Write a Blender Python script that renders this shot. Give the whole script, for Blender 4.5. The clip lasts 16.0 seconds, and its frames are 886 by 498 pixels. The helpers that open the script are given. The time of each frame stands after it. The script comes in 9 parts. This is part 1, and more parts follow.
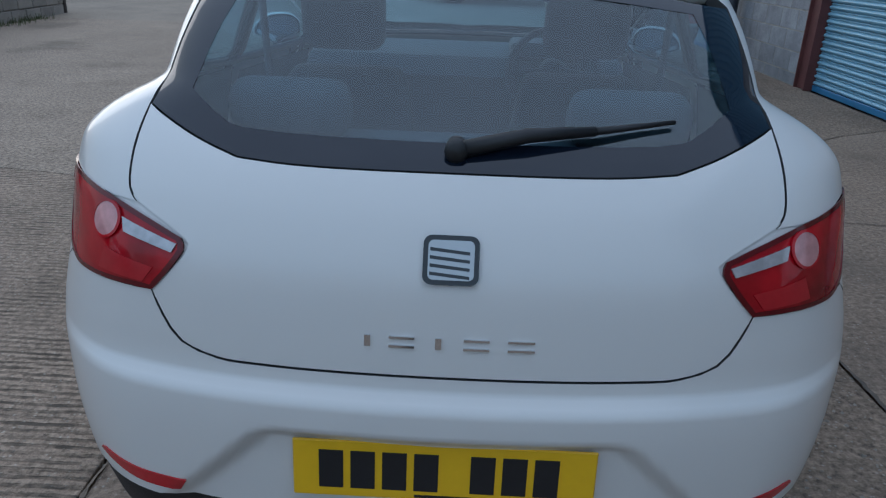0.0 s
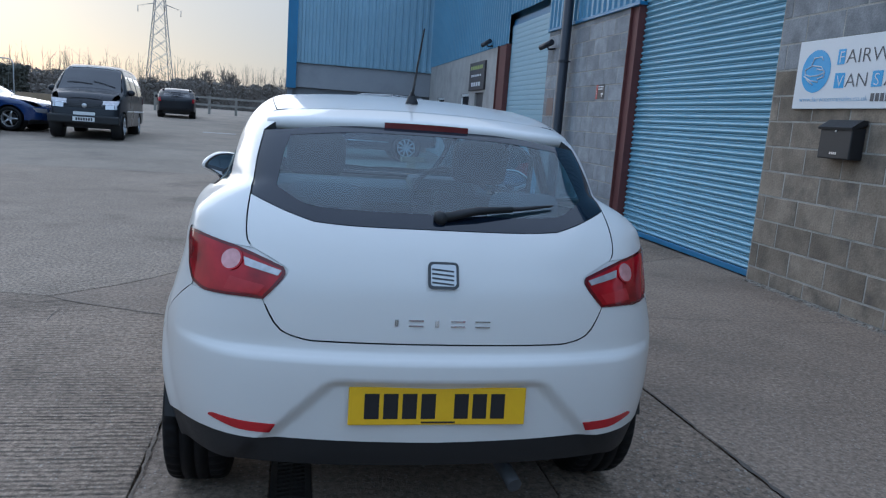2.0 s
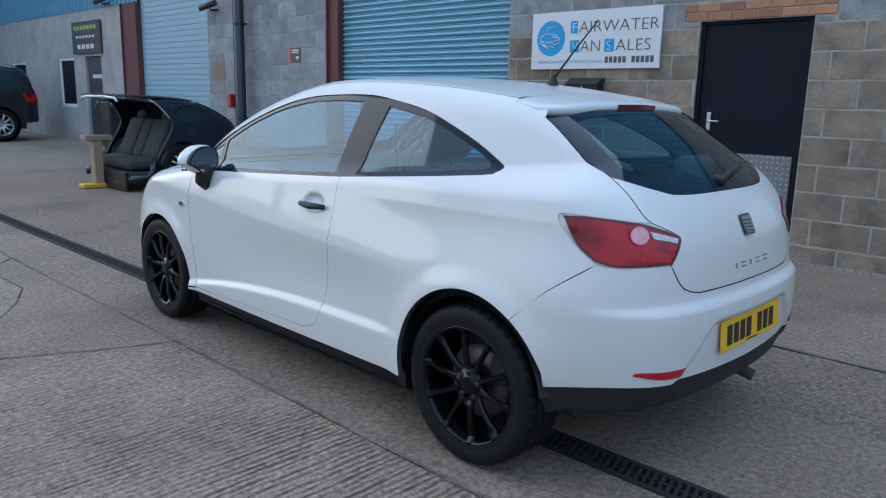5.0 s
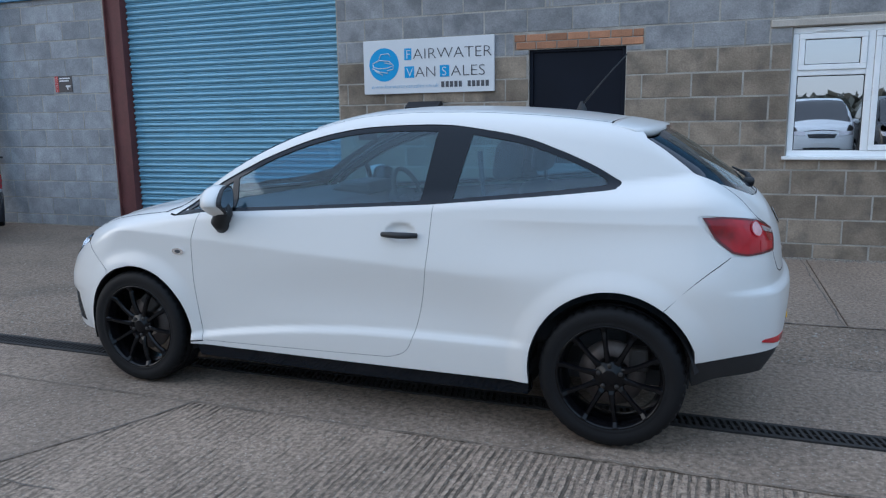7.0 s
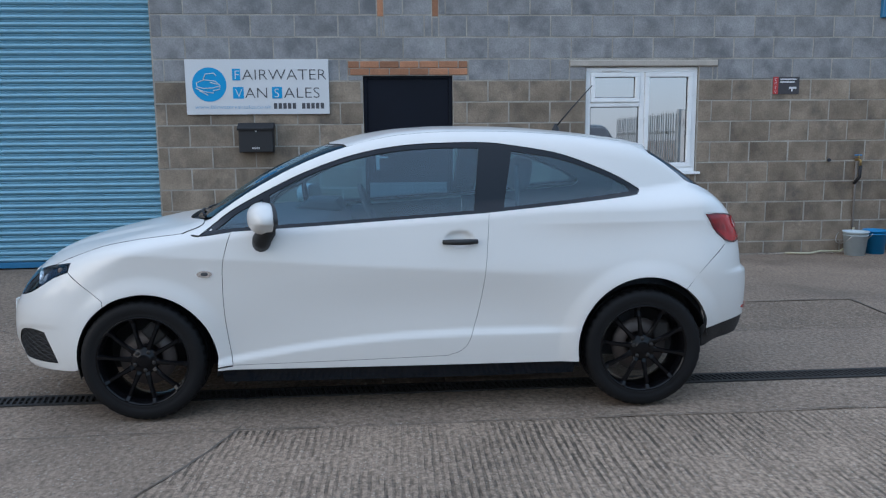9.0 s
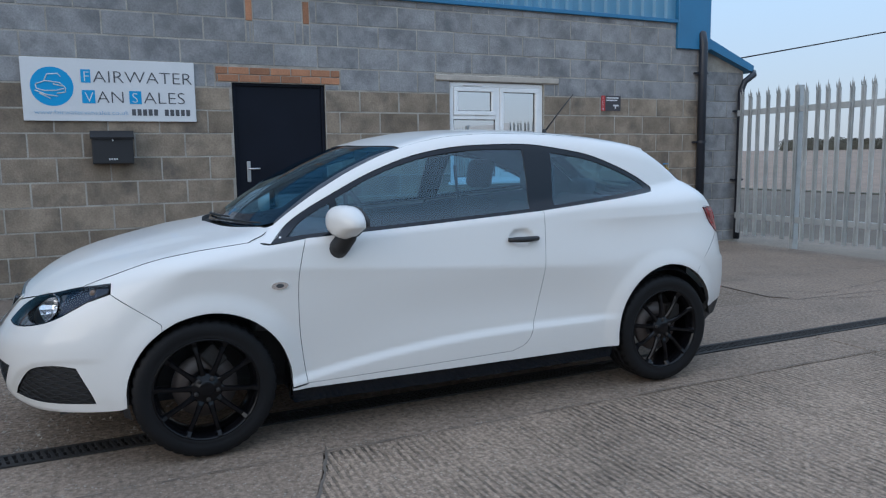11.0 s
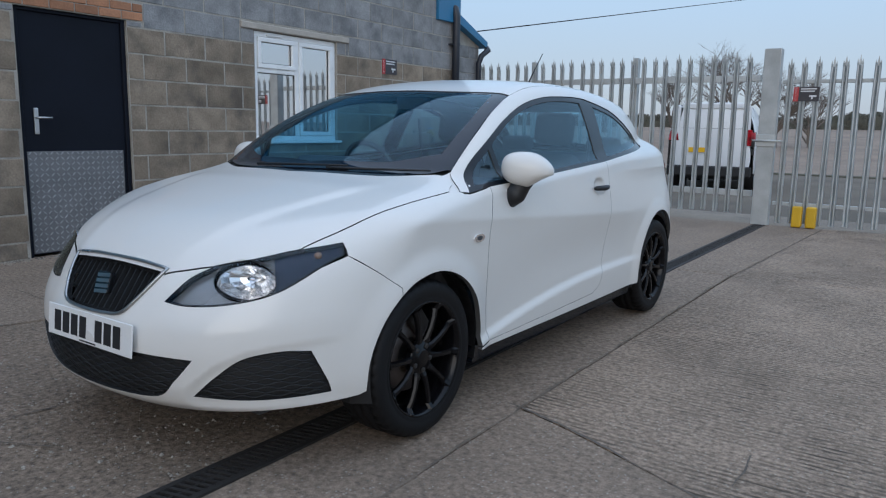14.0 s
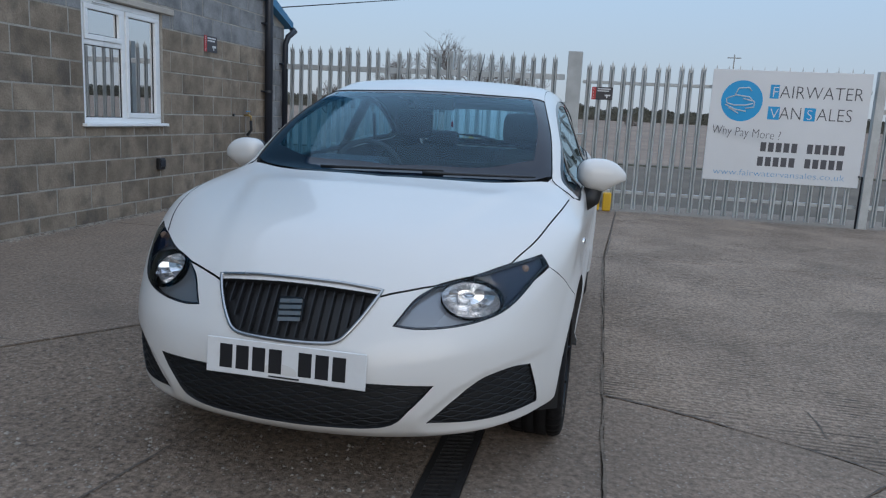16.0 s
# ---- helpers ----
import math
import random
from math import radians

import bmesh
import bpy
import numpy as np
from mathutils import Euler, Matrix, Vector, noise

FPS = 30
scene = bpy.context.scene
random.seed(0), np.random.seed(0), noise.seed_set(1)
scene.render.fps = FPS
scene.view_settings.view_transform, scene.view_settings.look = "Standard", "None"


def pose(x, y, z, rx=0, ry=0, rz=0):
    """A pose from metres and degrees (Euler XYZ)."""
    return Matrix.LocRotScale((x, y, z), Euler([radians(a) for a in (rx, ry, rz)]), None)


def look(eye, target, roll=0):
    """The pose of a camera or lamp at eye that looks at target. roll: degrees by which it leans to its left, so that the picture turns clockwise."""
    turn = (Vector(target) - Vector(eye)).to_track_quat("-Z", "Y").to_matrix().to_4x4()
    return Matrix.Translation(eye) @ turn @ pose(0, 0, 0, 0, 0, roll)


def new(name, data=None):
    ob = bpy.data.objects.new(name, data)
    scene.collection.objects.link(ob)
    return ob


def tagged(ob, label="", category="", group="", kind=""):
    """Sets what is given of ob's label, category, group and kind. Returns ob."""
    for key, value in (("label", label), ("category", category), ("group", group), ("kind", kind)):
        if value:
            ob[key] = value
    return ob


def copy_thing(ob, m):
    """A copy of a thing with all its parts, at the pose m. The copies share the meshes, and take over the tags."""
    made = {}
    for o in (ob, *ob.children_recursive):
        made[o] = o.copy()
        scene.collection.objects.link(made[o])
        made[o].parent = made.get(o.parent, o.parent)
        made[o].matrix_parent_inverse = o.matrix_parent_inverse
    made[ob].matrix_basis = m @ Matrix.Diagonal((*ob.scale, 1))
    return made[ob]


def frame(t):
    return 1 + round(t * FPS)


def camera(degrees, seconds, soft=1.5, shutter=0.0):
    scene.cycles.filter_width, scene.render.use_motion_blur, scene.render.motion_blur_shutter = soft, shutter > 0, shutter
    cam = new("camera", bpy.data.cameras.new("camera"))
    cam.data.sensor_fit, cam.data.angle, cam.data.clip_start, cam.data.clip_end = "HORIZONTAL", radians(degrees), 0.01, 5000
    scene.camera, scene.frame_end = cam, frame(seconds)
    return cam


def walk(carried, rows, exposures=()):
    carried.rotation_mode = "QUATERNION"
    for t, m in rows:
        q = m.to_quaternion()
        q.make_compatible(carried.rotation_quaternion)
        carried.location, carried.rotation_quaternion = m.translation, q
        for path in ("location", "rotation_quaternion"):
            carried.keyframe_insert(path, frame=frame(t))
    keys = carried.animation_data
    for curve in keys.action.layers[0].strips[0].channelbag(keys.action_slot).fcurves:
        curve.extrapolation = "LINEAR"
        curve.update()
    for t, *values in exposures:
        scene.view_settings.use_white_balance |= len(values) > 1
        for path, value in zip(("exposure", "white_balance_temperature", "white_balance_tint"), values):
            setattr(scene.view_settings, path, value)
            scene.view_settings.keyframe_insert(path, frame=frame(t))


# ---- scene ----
cam = camera(62.3, 16.0, soft=1.2)
PATH = [
    (0, (0.046, 0.518, 1.362), (0.033, 2.37, 0.607), 2.1),
    (0.5, (-0.022, 0.154, 1.376), (-0.065, 2.058, 0.767), -0.1),
    (1, (-0.047, -0.214, 1.402), (-0.067, 1.724, 0.91), -0.4),
    (1.5, (-0.077, -0.392, 1.389), (-0.004, 1.572, 1.021), 2.4),
    (1.7, (-0.177, -0.435, 1.373), (0.009, 1.527, 1.031), 2.4),
    (2, (-0.378, -0.424, 1.343), (0.026, 1.505, 0.998), 4.2),
    (2.5, (-0.694, -0.367, 1.324), (-0.215, 1.544, 0.98), 1.7),
    (3, (-1.065, -0.181, 1.332), (-0.37, 1.661, 0.983), -0.0),
    (3.2, (-1.194, -0.121, 1.331), (-0.45, 1.701, 0.977), -0.3),
    (5.3, (-2.822, 0.709, 1.321), (-1.326, 1.976, 0.928), 0.1),
    (5.5, (-2.911, 0.815, 1.312), (-1.376, 2.037, 0.922), -1.1),
    (6, (-3.204, 1.128, 1.352), (-1.588, 2.237, 0.951), -1.2),
    (6.5, (-3.491, 1.462, 1.354), (-1.78, 2.419, 0.959), -1.5),
    (7, (-3.691, 1.868, 1.346), (-1.843, 2.554, 1.007), -0.8),
    (7.5, (-3.924, 2.246, 1.347), (-2.003, 2.722, 1.059), 0.1),
    (8, (-4.086, 2.638, 1.336), (-2.12, 2.871, 1.047), 0.6),
    (8.5, (-4.178, 3.062, 1.347), (-2.201, 3.171, 1.065), -1.3),
    (9, (-4.261, 3.501, 1.33), (-2.286, 3.356, 1.047), -0.6),
    (9.5, (-4.268, 3.897, 1.296), (-2.319, 3.55, 1.015), -0.4),
    (9.7, (-4.232, 4.057, 1.3), (-2.295, 3.641, 1.024), -0.2),
    (11.8, (-3.599, 5.652, 1.16), (-1.904, 4.617, 0.922), -0.8),
    (12, (-3.495, 5.795, 1.131), (-1.829, 4.715, 0.893), -0.5),
    (12.5, (-3.181, 6.097, 1.154), (-1.642, 4.844, 0.903), 0.1),
    (13, (-2.935, 6.419, 1.161), (-1.54, 5.008, 0.906), 0.6),
    (13.5, (-2.638, 6.674, 1.142), (-1.401, 5.125, 0.869), 1.1),
    (14, (-2.264, 6.874, 1.162), (-1.155, 5.241, 0.836), 1.0),
    (14.5, (-1.925, 7.097, 1.2), (-0.974, 5.366, 0.883), 1.7),
    (15, (-1.534, 7.232, 1.18), (-0.774, 5.408, 0.87), 2.3),
    (15.5, (-1.137, 7.383, 1.192), (-0.516, 5.507, 0.88), 2.4),
    (16, (-0.781, 7.534, 1.223), (-0.386, 5.606, 0.867), 2.9),
]
walk(cam, [(t, look(eye, target, roll)) for t, eye, target, roll in PATH],
     [(0, -0.22, 5490, 10), (0.5, -0.36, 5220, 10), (1, -0.24, 5170, 10), (1.5, -0.36, 5080, 10), (2.0, 0.02, 5220, 10), (2.6, 0.15, 5250, 10), (3, -0.04, 5300, 10), (5.5, 0.25, 5280, 10), (9, 0.20, 5480, 10), (12.5, 0.05, 5520, 10), (13, 0.02, 5530, 10), (14, 0.02, 5570, 10), (14.5, -0.10, 5550, 10), (15, -0.12, 5555, 10), (16, -0.10, 5560, 10)])

# ---- light: hazy low sun down the yard, open sky ----
SUN_EL, SUN_ROT = radians(13.0), radians(-24.0)
world = bpy.data.worlds.new("world")
scene.world = world
world.use_nodes = True
wn = world.node_tree
wn.nodes.clear()
sky = wn.nodes.new("ShaderNodeTexSky")
sky.sky_type = "NISHITA"
sky.sun_disc = False
sky.sun_elevation, sky.sun_rotation = SUN_EL, SUN_ROT
sky.air_density, sky.dust_density, sky.ozone_density = 1.0, 1.3, 1.0
bg = wn.nodes.new("ShaderNodeBackground")
bg.inputs["Strength"].default_value = 0.15
wo = wn.nodes.new("ShaderNodeOutputWorld")
veil = wn.nodes.new("ShaderNodeMix")                # thin high cloud evens the sky out
veil.data_type = "RGBA"
veil.inputs["Factor"].default_value = 0.90
up = wn.nodes.new("ShaderNodeTexCoord")
rise = wn.nodes.new("ShaderNodeSeparateXYZ")
wn.links.new(up.outputs["Generated"], rise.inputs[0])
grade = wn.nodes.new("ShaderNodeMapRange")          # cloud grows brighter towards the zenith, as under any overcast sky
grade.inputs["To Min"].default_value, grade.inputs["To Max"].default_value = 0.75, 2.0
wn.links.new(rise.outputs["Z"], grade.inputs["Value"])
warm = wn.nodes.new("ShaderNodeMapRange")           # haze is warm towards the low sun, bluish away from it
warm.inputs["From Min"].default_value = -0.12
warm.inputs["From Max"].default_value = 0.9
wn.links.new(rise.outputs["Y"], warm.inputs["Value"])
haze = wn.nodes.new("ShaderNodeMix")
haze.data_type = "RGBA"
haze.inputs["A"].default_value = (4.5, 4.66, 4.72, 1)
haze.inputs["B"].default_value = (3.8, 3.48, 3.05, 1)
wn.links.new(warm.outputs[0], haze.inputs["Factor"])
mid_sky = wn.nodes.new("ShaderNodeMix")             # clear blue above the haze away from the sun, pale veil on its side
mid_sky.data_type = "RGBA"
mid_sky.inputs["A"].default_value = (3.3, 4.4, 5.3, 1)
mid_sky.inputs["B"].default_value = (3.95, 3.75, 3.4, 1)
wn.links.new(warm.outputs[0], mid_sky.inputs["Factor"])
blue = wn.nodes.new("ShaderNodeMapRange")
blue.inputs["From Min"].default_value, blue.inputs["From Max"].default_value = 0.01, 0.26
wn.links.new(rise.outputs["Z"], blue.inputs["Value"])
low_sky = wn.nodes.new("ShaderNodeMix")
low_sky.data_type = "RGBA"
wn.links.new(blue.outputs[0], low_sky.inputs["Factor"])
wn.links.new(haze.outputs["Result"], low_sky.inputs["A"])
wn.links.new(mid_sky.outputs["Result"], low_sky.inputs["B"])
high = wn.nodes.new("ShaderNodeMapRange")
high.inputs["From Min"].default_value, high.inputs["From Max"].default_value = 0.3, 0.9
wn.links.new(rise.outputs["Z"], high.inputs["Value"])
dome = wn.nodes.new("ShaderNodeMix")
dome.data_type = "RGBA"
dome.inputs["B"].default_value = (3.75, 4.2, 4.85, 1)
wn.links.new(high.outputs[0], dome.inputs["Factor"])
wn.links.new(low_sky.outputs["Result"], dome.inputs["A"])
puffs = wn.nodes.new("ShaderNodeTexNoise")          # thin broken cloud high up
puffs.inputs["Scale"].default_value, puffs.inputs["Detail"].default_value, puffs.inputs["Roughness"].default_value = 3.2, 6.0, 0.6
wn.links.new(up.outputs["Generated"], puffs.inputs["Vector"])
broken = wn.nodes.new("ShaderNodeMapRange")
broken.inputs["From Min"].default_value, broken.inputs["From Max"].default_value = 0.32, 0.68
broken.inputs["To Min"].default_value, broken.inputs["To Max"].default_value = 0.92, 1.08
wn.links.new(puffs.outputs["Fac"], broken.inputs["Value"])
aloft = wn.nodes.new("ShaderNodeMix")
aloft.inputs["A"].default_value = 1.0
wn.links.new(high.outputs[0], aloft.inputs["Factor"])
wn.links.new(broken.outputs[0], aloft.inputs["B"])
bright = wn.nodes.new("ShaderNodeMath")
bright.operation = "MULTIPLY"
wn.links.new(grade.outputs[0], bright.inputs[0])
wn.links.new(aloft.outputs["Result"], bright.inputs[1])
cloud = wn.nodes.new("ShaderNodeVectorMath")
cloud.operation = "SCALE"
wn.links.new(dome.outputs["Result"], cloud.inputs[0])
wn.links.new(bright.outputs[0], cloud.inputs["Scale"])
wn.links.new(cloud.outputs[0], veil.inputs["B"])
wn.links.new(sky.outputs[0], veil.inputs["A"])
wn.links.new(veil.outputs["Result"], bg.inputs[0])
wn.links.new(bg.outputs[0], wo.inputs[0])
sun_data = bpy.data.lights.new("sun", "SUN")
sun_data.energy, sun_data.angle, sun_data.color = 0.95, radians(50), (1.0, 0.90, 0.78)
sun = new("sun", sun_data)
SUN_DIR = Vector((math.sin(SUN_ROT) * math.cos(SUN_EL), math.cos(SUN_ROT) * math.cos(SUN_EL), math.sin(SUN_EL)))
sun.matrix_world = look(SUN_DIR * 50, (0, 0, 0))

# ---- materials ----
def mat(name, col, rough=0.6, metal=0.0, var=0.12, scale=2.5, fvar=0.08, fine=70.0, bump=0.0, rand=0.0,
        spec=0.5, coat=0.0, alpha=1.0, trans=0.0, stain=None, stain_amt=0.0, stain_scale=0.9, rvar=0.1, stretch=(1, 1, 1)):
    """A surface with broad and fine variation, optional stains and relief, sizes in metres."""
    m = bpy.data.materials.new(name)
    m.use_nodes = True
    nt = m.node_tree
    b = nt.nodes["Principled BSDF"]
    L = nt.links.new
    tc = nt.nodes.new("ShaderNodeTexCoord")
    src = tc.outputs["Object"]
    oi = nt.nodes.new("ShaderNodeObjectInfo")
    mp = nt.nodes.new("ShaderNodeMapping")
    mp.inputs["Scale"].default_value = stretch
    L(src, mp.inputs["Vector"])
    if rand:
        off = nt.nodes.new("ShaderNodeVectorMath")
        off.operation = "SCALE"
        off.inputs[0].default_value = (37.0, 19.0, 53.0)
        L(oi.outputs["Random"], off.inputs["Scale"])
        L(off.outputs[0], mp.inputs["Location"])
    n1 = nt.nodes.new("ShaderNodeTexNoise")
    n1.inputs["Scale"].default_value, n1.inputs["Detail"].default_value = scale, 4
    n2 = nt.nodes.new("ShaderNodeTexNoise")
    n2.inputs["Scale"].default_value, n2.inputs["Detail"].default_value = fine, 3
    L(mp.outputs[0], n1.inputs["Vector"])
    L(mp.outputs[0], n2.inputs["Vector"])

    def mul_add(sock, k, c):
        a = nt.nodes.new("ShaderNodeMath")
        a.operation = "MULTIPLY_ADD"
        L(sock, a.inputs[0])
        a.inputs[1].default_value, a.inputs[2].default_value = k, c
        return a.outputs[0]

    def times(p, q):
        a = nt.nodes.new("ShaderNodeMath")
        a.operation = "MULTIPLY"
        L(p, a.inputs[0])
        L(q, a.inputs[1])
        return a.outputs[0]
    v = times(mul_add(n1.outputs["Fac"], var * 4, 1 - var * 2), mul_add(n2.outputs["Fac"], fvar * 4, 1 - fvar * 2))
    if rand:
        v = times(v, mul_add(oi.outputs["Random"], rand * 2, 1 - rand))
    base = nt.nodes.new("ShaderNodeVectorMath")
    base.operation = "SCALE"
    base.inputs[0].default_value = col
    L(v, base.inputs["Scale"])
    out = base.outputs[0]
    if stain is not None:
        n3 = nt.nodes.new("ShaderNodeTexNoise")
        n3.inputs["Scale"].default_value, n3.inputs["Detail"].default_value = stain_scale, 6
        n3.inputs["Roughness"].default_value = 0.65
        L(mp.outputs[0], n3.inputs["Vector"])
        cr = nt.nodes.new("ShaderNodeMapRange")
        cr.inputs["From Min"].default_value, cr.inputs["From Max"].default_value = 0.5, 0.68
        cr.inputs["To Max"].default_value = stain_amt
        L(n3.outputs["Fac"], cr.inputs["Value"])
        mx = nt.nodes.new("ShaderNodeMix")
        mx.data_type = "RGBA"
        L(cr.outputs[0], mx.inputs["Factor"])
        L(out, mx.inputs["A"])
        mx.inputs["B"].default_value = (*stain, 1)
        out = mx.outputs["Result"]
    L(out, b.inputs["Base Color"])
    L(mul_add(n1.outputs["Fac"], rvar * 2, rough - rvar), b.inputs["Roughness"])
    b.inputs["Metallic"].default_value = metal
    b.inputs["Specular IOR Level"].default_value = spec
    b.inputs["Coat Weight"].default_value = coat
    b.inputs["Coat Roughness"].default_value = 0.04
    b.inputs["Transmission Weight"].default_value = trans
    if bump:
        bp = nt.nodes.new("ShaderNodeBump")
        bp.inputs["Strength"].default_value = 1.0
        bp.inputs["Distance"].default_value = bump
        L(n2.outputs["Fac"], bp.inputs["Height"])
        L(bp.outputs[0], b.inputs["Normal"])
    return m


def glass(name, tint, rough=0.0, mixed=0.25, gloss_rough=0.01, sheen=(1, 1, 1), dust=0.0):
    """A tinted pane: clear see-through tint with a mirror sheen by Fresnel."""
    m = bpy.data.materials.new(name)
    m.use_nodes = True
    nt = m.node_tree
    nt.nodes.clear()
    tr = nt.nodes.new("ShaderNodeBsdfTransparent")
    tr.inputs[0].default_value = (*tint, 1)
    gl = nt.nodes.new("ShaderNodeBsdfGlossy")
    gl.inputs["Roughness"].default_value = gloss_rough
    gl.inputs["Color"].default_value = (*sheen, 1)
    fr = nt.nodes.new("ShaderNodeLayerWeight")
    fr.inputs[0].default_value = 0.5
    po = nt.nodes.new("ShaderNodeMath")
    po.operation = "POWER"
    po.inputs[1].default_value = 5.0
    ad = nt.nodes.new("ShaderNodeMath")
    ad.operation = "MULTIPLY_ADD"
    ad.use_clamp = True
    ad.inputs[1].default_value = 0.92 - mixed
    ad.inputs[2].default_value = 0.038 + mixed
    mx = nt.nodes.new("ShaderNodeMixShader")
    o = nt.nodes.new("ShaderNodeOutputMaterial")
    nt.links.new(fr.outputs["Facing"], po.inputs[0])
    nt.links.new(po.outputs[0], ad.inputs[0])
    nt.links.new(ad.outputs[0], mx.inputs[0])
    nt.links.new(tr.outputs[0], mx.inputs[1])
    nt.links.new(gl.outputs[0], mx.inputs[2])
    nt.links.new(mx.outputs[0], o.inputs[0])
    if dust:                                            # a film of road dirt that glows when lit from either side
        di = nt.nodes.new("ShaderNodeBsdfDiffuse")
        di.inputs[0].default_value = (0.62, 0.60, 0.56, 1)
        tl = nt.nodes.new("ShaderNodeBsdfTranslucent")
        tl.inputs[0].default_value = (0.62, 0.60, 0.56, 1)
        both = nt.nodes.new("ShaderNodeMixShader")
        nt.links.new(di.outputs[0], both.inputs[1])
        nt.links.new(tl.outputs[0], both.inputs[2])
        nz = nt.nodes.new("ShaderNodeTexNoise")
        nz.inputs["Scale"].default_value, nz.inputs["Detail"].default_value = 3.0, 5.0
        am = nt.nodes.new("ShaderNodeMapRange")
        am.inputs["From Min"].default_value, am.inputs["From Max"].default_value = 0.3, 0.7
        am.inputs["To Min"].default_value, am.inputs["To Max"].default_value = dust * 0.6, dust * 1.4
        film = nt.nodes.new("ShaderNodeMixShader")
        nt.links.new(nz.outputs[0], am.inputs["Value"])
        nt.links.new(am.outputs[0], film.inputs[0])
        nt.links.new(mx.outputs[0], film.inputs[1])
        nt.links.new(both.outputs[0], film.inputs[2])
        nt.links.new(film.outputs[0], o.inputs[0])
    return m


def ground_mat(name, col, ribs, stone, dirt, grit=0.30, rib_dirt=0.35):
    """Worn concrete: pale stones in a darker paste, dirt in the hollows; ribs: depth of the tamped ridges that run across."""
    m = bpy.data.materials.new(name)
    m.use_nodes = True
    nt = m.node_tree
    b = nt.nodes["Principled BSDF"]
    L = nt.links.new
    tc = nt.nodes.new("ShaderNodeTexCoord")

    def noise(scale, detail=4, rough=0.6, stretch=None, warp=0.0):
        n = nt.nodes.new("ShaderNodeTexNoise")
        n.inputs["Scale"].default_value, n.inputs["Detail"].default_value, n.inputs["Roughness"].default_value = scale, detail, rough
        n.inputs["Distortion"].default_value = warp
        if stretch:
            mp = nt.nodes.new("ShaderNodeMapping")
            mp.inputs["Scale"].default_value = stretch
            mp.inputs["Rotation"].default_value = (0, 0, radians(3))
            L(tc.outputs["Object"], mp.inputs[0])
            L(mp.outputs[0], n.inputs["Vector"])
        else:
            L(tc.outputs["Object"], n.inputs["Vector"])
        return n.outputs["Fac"]

    def span(sock, lo, hi, a, z):
        r = nt.nodes.new("ShaderNodeMapRange")
        for k, v in (("From Min", lo), ("From Max", hi), ("To Min", a), ("To Max", z)):
            r.inputs[k].default_value = v
        L(sock, r.inputs["Value"])
        return r.outputs[0]

    def op(kind, p, q, third=None):
        a = nt.nodes.new("ShaderNodeMath")
        a.operation = kind
        for i, v in enumerate((p, q, third)):
            if v is None:
                continue
            if isinstance(v, float):
                a.inputs[i].default_value = v
            else:
                L(v, a.inputs[i])
        return a.outputs[0]

    def mix(fac, p, q):
        x = nt.nodes.new("ShaderNodeMix")
        x.data_type = "RGBA"
        L(fac, x.inputs["Factor"])
        for k, v in (("A", p), ("B", q)):
            if isinstance(v, tuple):
                x.inputs[k].default_value = (*v, 1)
            else:
                L(v, x.inputs[k])
        return x.outputs["Result"]
    stones = nt.nodes.new("ShaderNodeTexVoronoi")
    stones.inputs["Scale"].default_value = 62
    stones.inputs["Randomness"].default_value = 1.0
    L(tc.outputs["Object"], stones.inputs["Vector"])
    speck = nt.nodes.new("ShaderNodeSeparateColor")
    L(stones.outputs["Color"], speck.inputs[0])
    big = noise(0.45, 5, 0.6)
    mid = noise(3.2, 5, 0.65)
    fine = noise(38, 6, 0.75)
    # ridges: streaks stretched across the slab, broken up and worn off in patches
    band = nt.nodes.new("ShaderNodeTexWave")
    band.bands_direction = "Y"
    for k, val in (("Scale", 9.5), ("Distortion", 2.4), ("Detail", 3.0), ("Detail Scale", 1.6), ("Detail Roughness", 0.7)):
        band.inputs[k].default_value = val
    bmp = nt.nodes.new("ShaderNodeMapping")
    bmp.inputs["Scale"].default_value = (0.30, 1, 1)
    bmp.inputs["Rotation"].default_value = (0, 0, radians(3))
    L(tc.outputs["Object"], bmp.inputs[0])
    L(bmp.outputs[0], band.inputs["Vector"])
    ridge = noise(24, 4, 0.7, (0.35, 1.3, 1), 0.3)
    worn = span(noise(1.3, 5, 0.65), 0.38, 0.58, 0.1, 1.0)
    deep = op("MULTIPLY", op("MULTIPLY", span(band.outputs["Fac"], 0.25, 0.6, 1.0, 0.0), span(ridge, 0.38, 0.6, 1.15, 0.15)), worn)
    v = op("MULTIPLY", span(big, 0.3, 0.7, 0.84, 1.14), span(mid, 0.3, 0.7, 0.86, 1.14))
    v = op("MULTIPLY", v, span(fine, 0.34, 0.66, 1.0 - grit, 1.0 + grit))
    tone = nt.nodes.new("ShaderNodeVectorMath")
    tone.operation = "SCALE"
    tone.inputs[0].default_value = col
    L(v, tone.inputs["Scale"])
    near = span(stones.outputs["Distance"], 0.12, 0.34, 0.62, 0.0)
    some = span(speck.outputs[0], 0.62, 0.72, 0.0, 1.0)
    out = mix(op("MULTIPLY", near, some), tone.outputs[0], stone)
    pit = op("MULTIPLY", span(stones.outputs["Distance"], 0.10, 0.30, 0.7, 0.0), span(speck.outputs[1], 0.74, 0.84, 0.0, 1.0))
    out = mix(pit, out, dirt)
    out = mix(span(noise(0.8, 6, 0.7), 0.52, 0.66, 0.0, 0.45), out, dirt)
    if ribs:
        out = mix(op("MULTIPLY", deep, rib_dirt), out, dirt)
    L(out, b.inputs["Base Color"])
    L(span(mid, 0.3, 0.7, 0.74, 0.92), b.inputs["Roughness"])
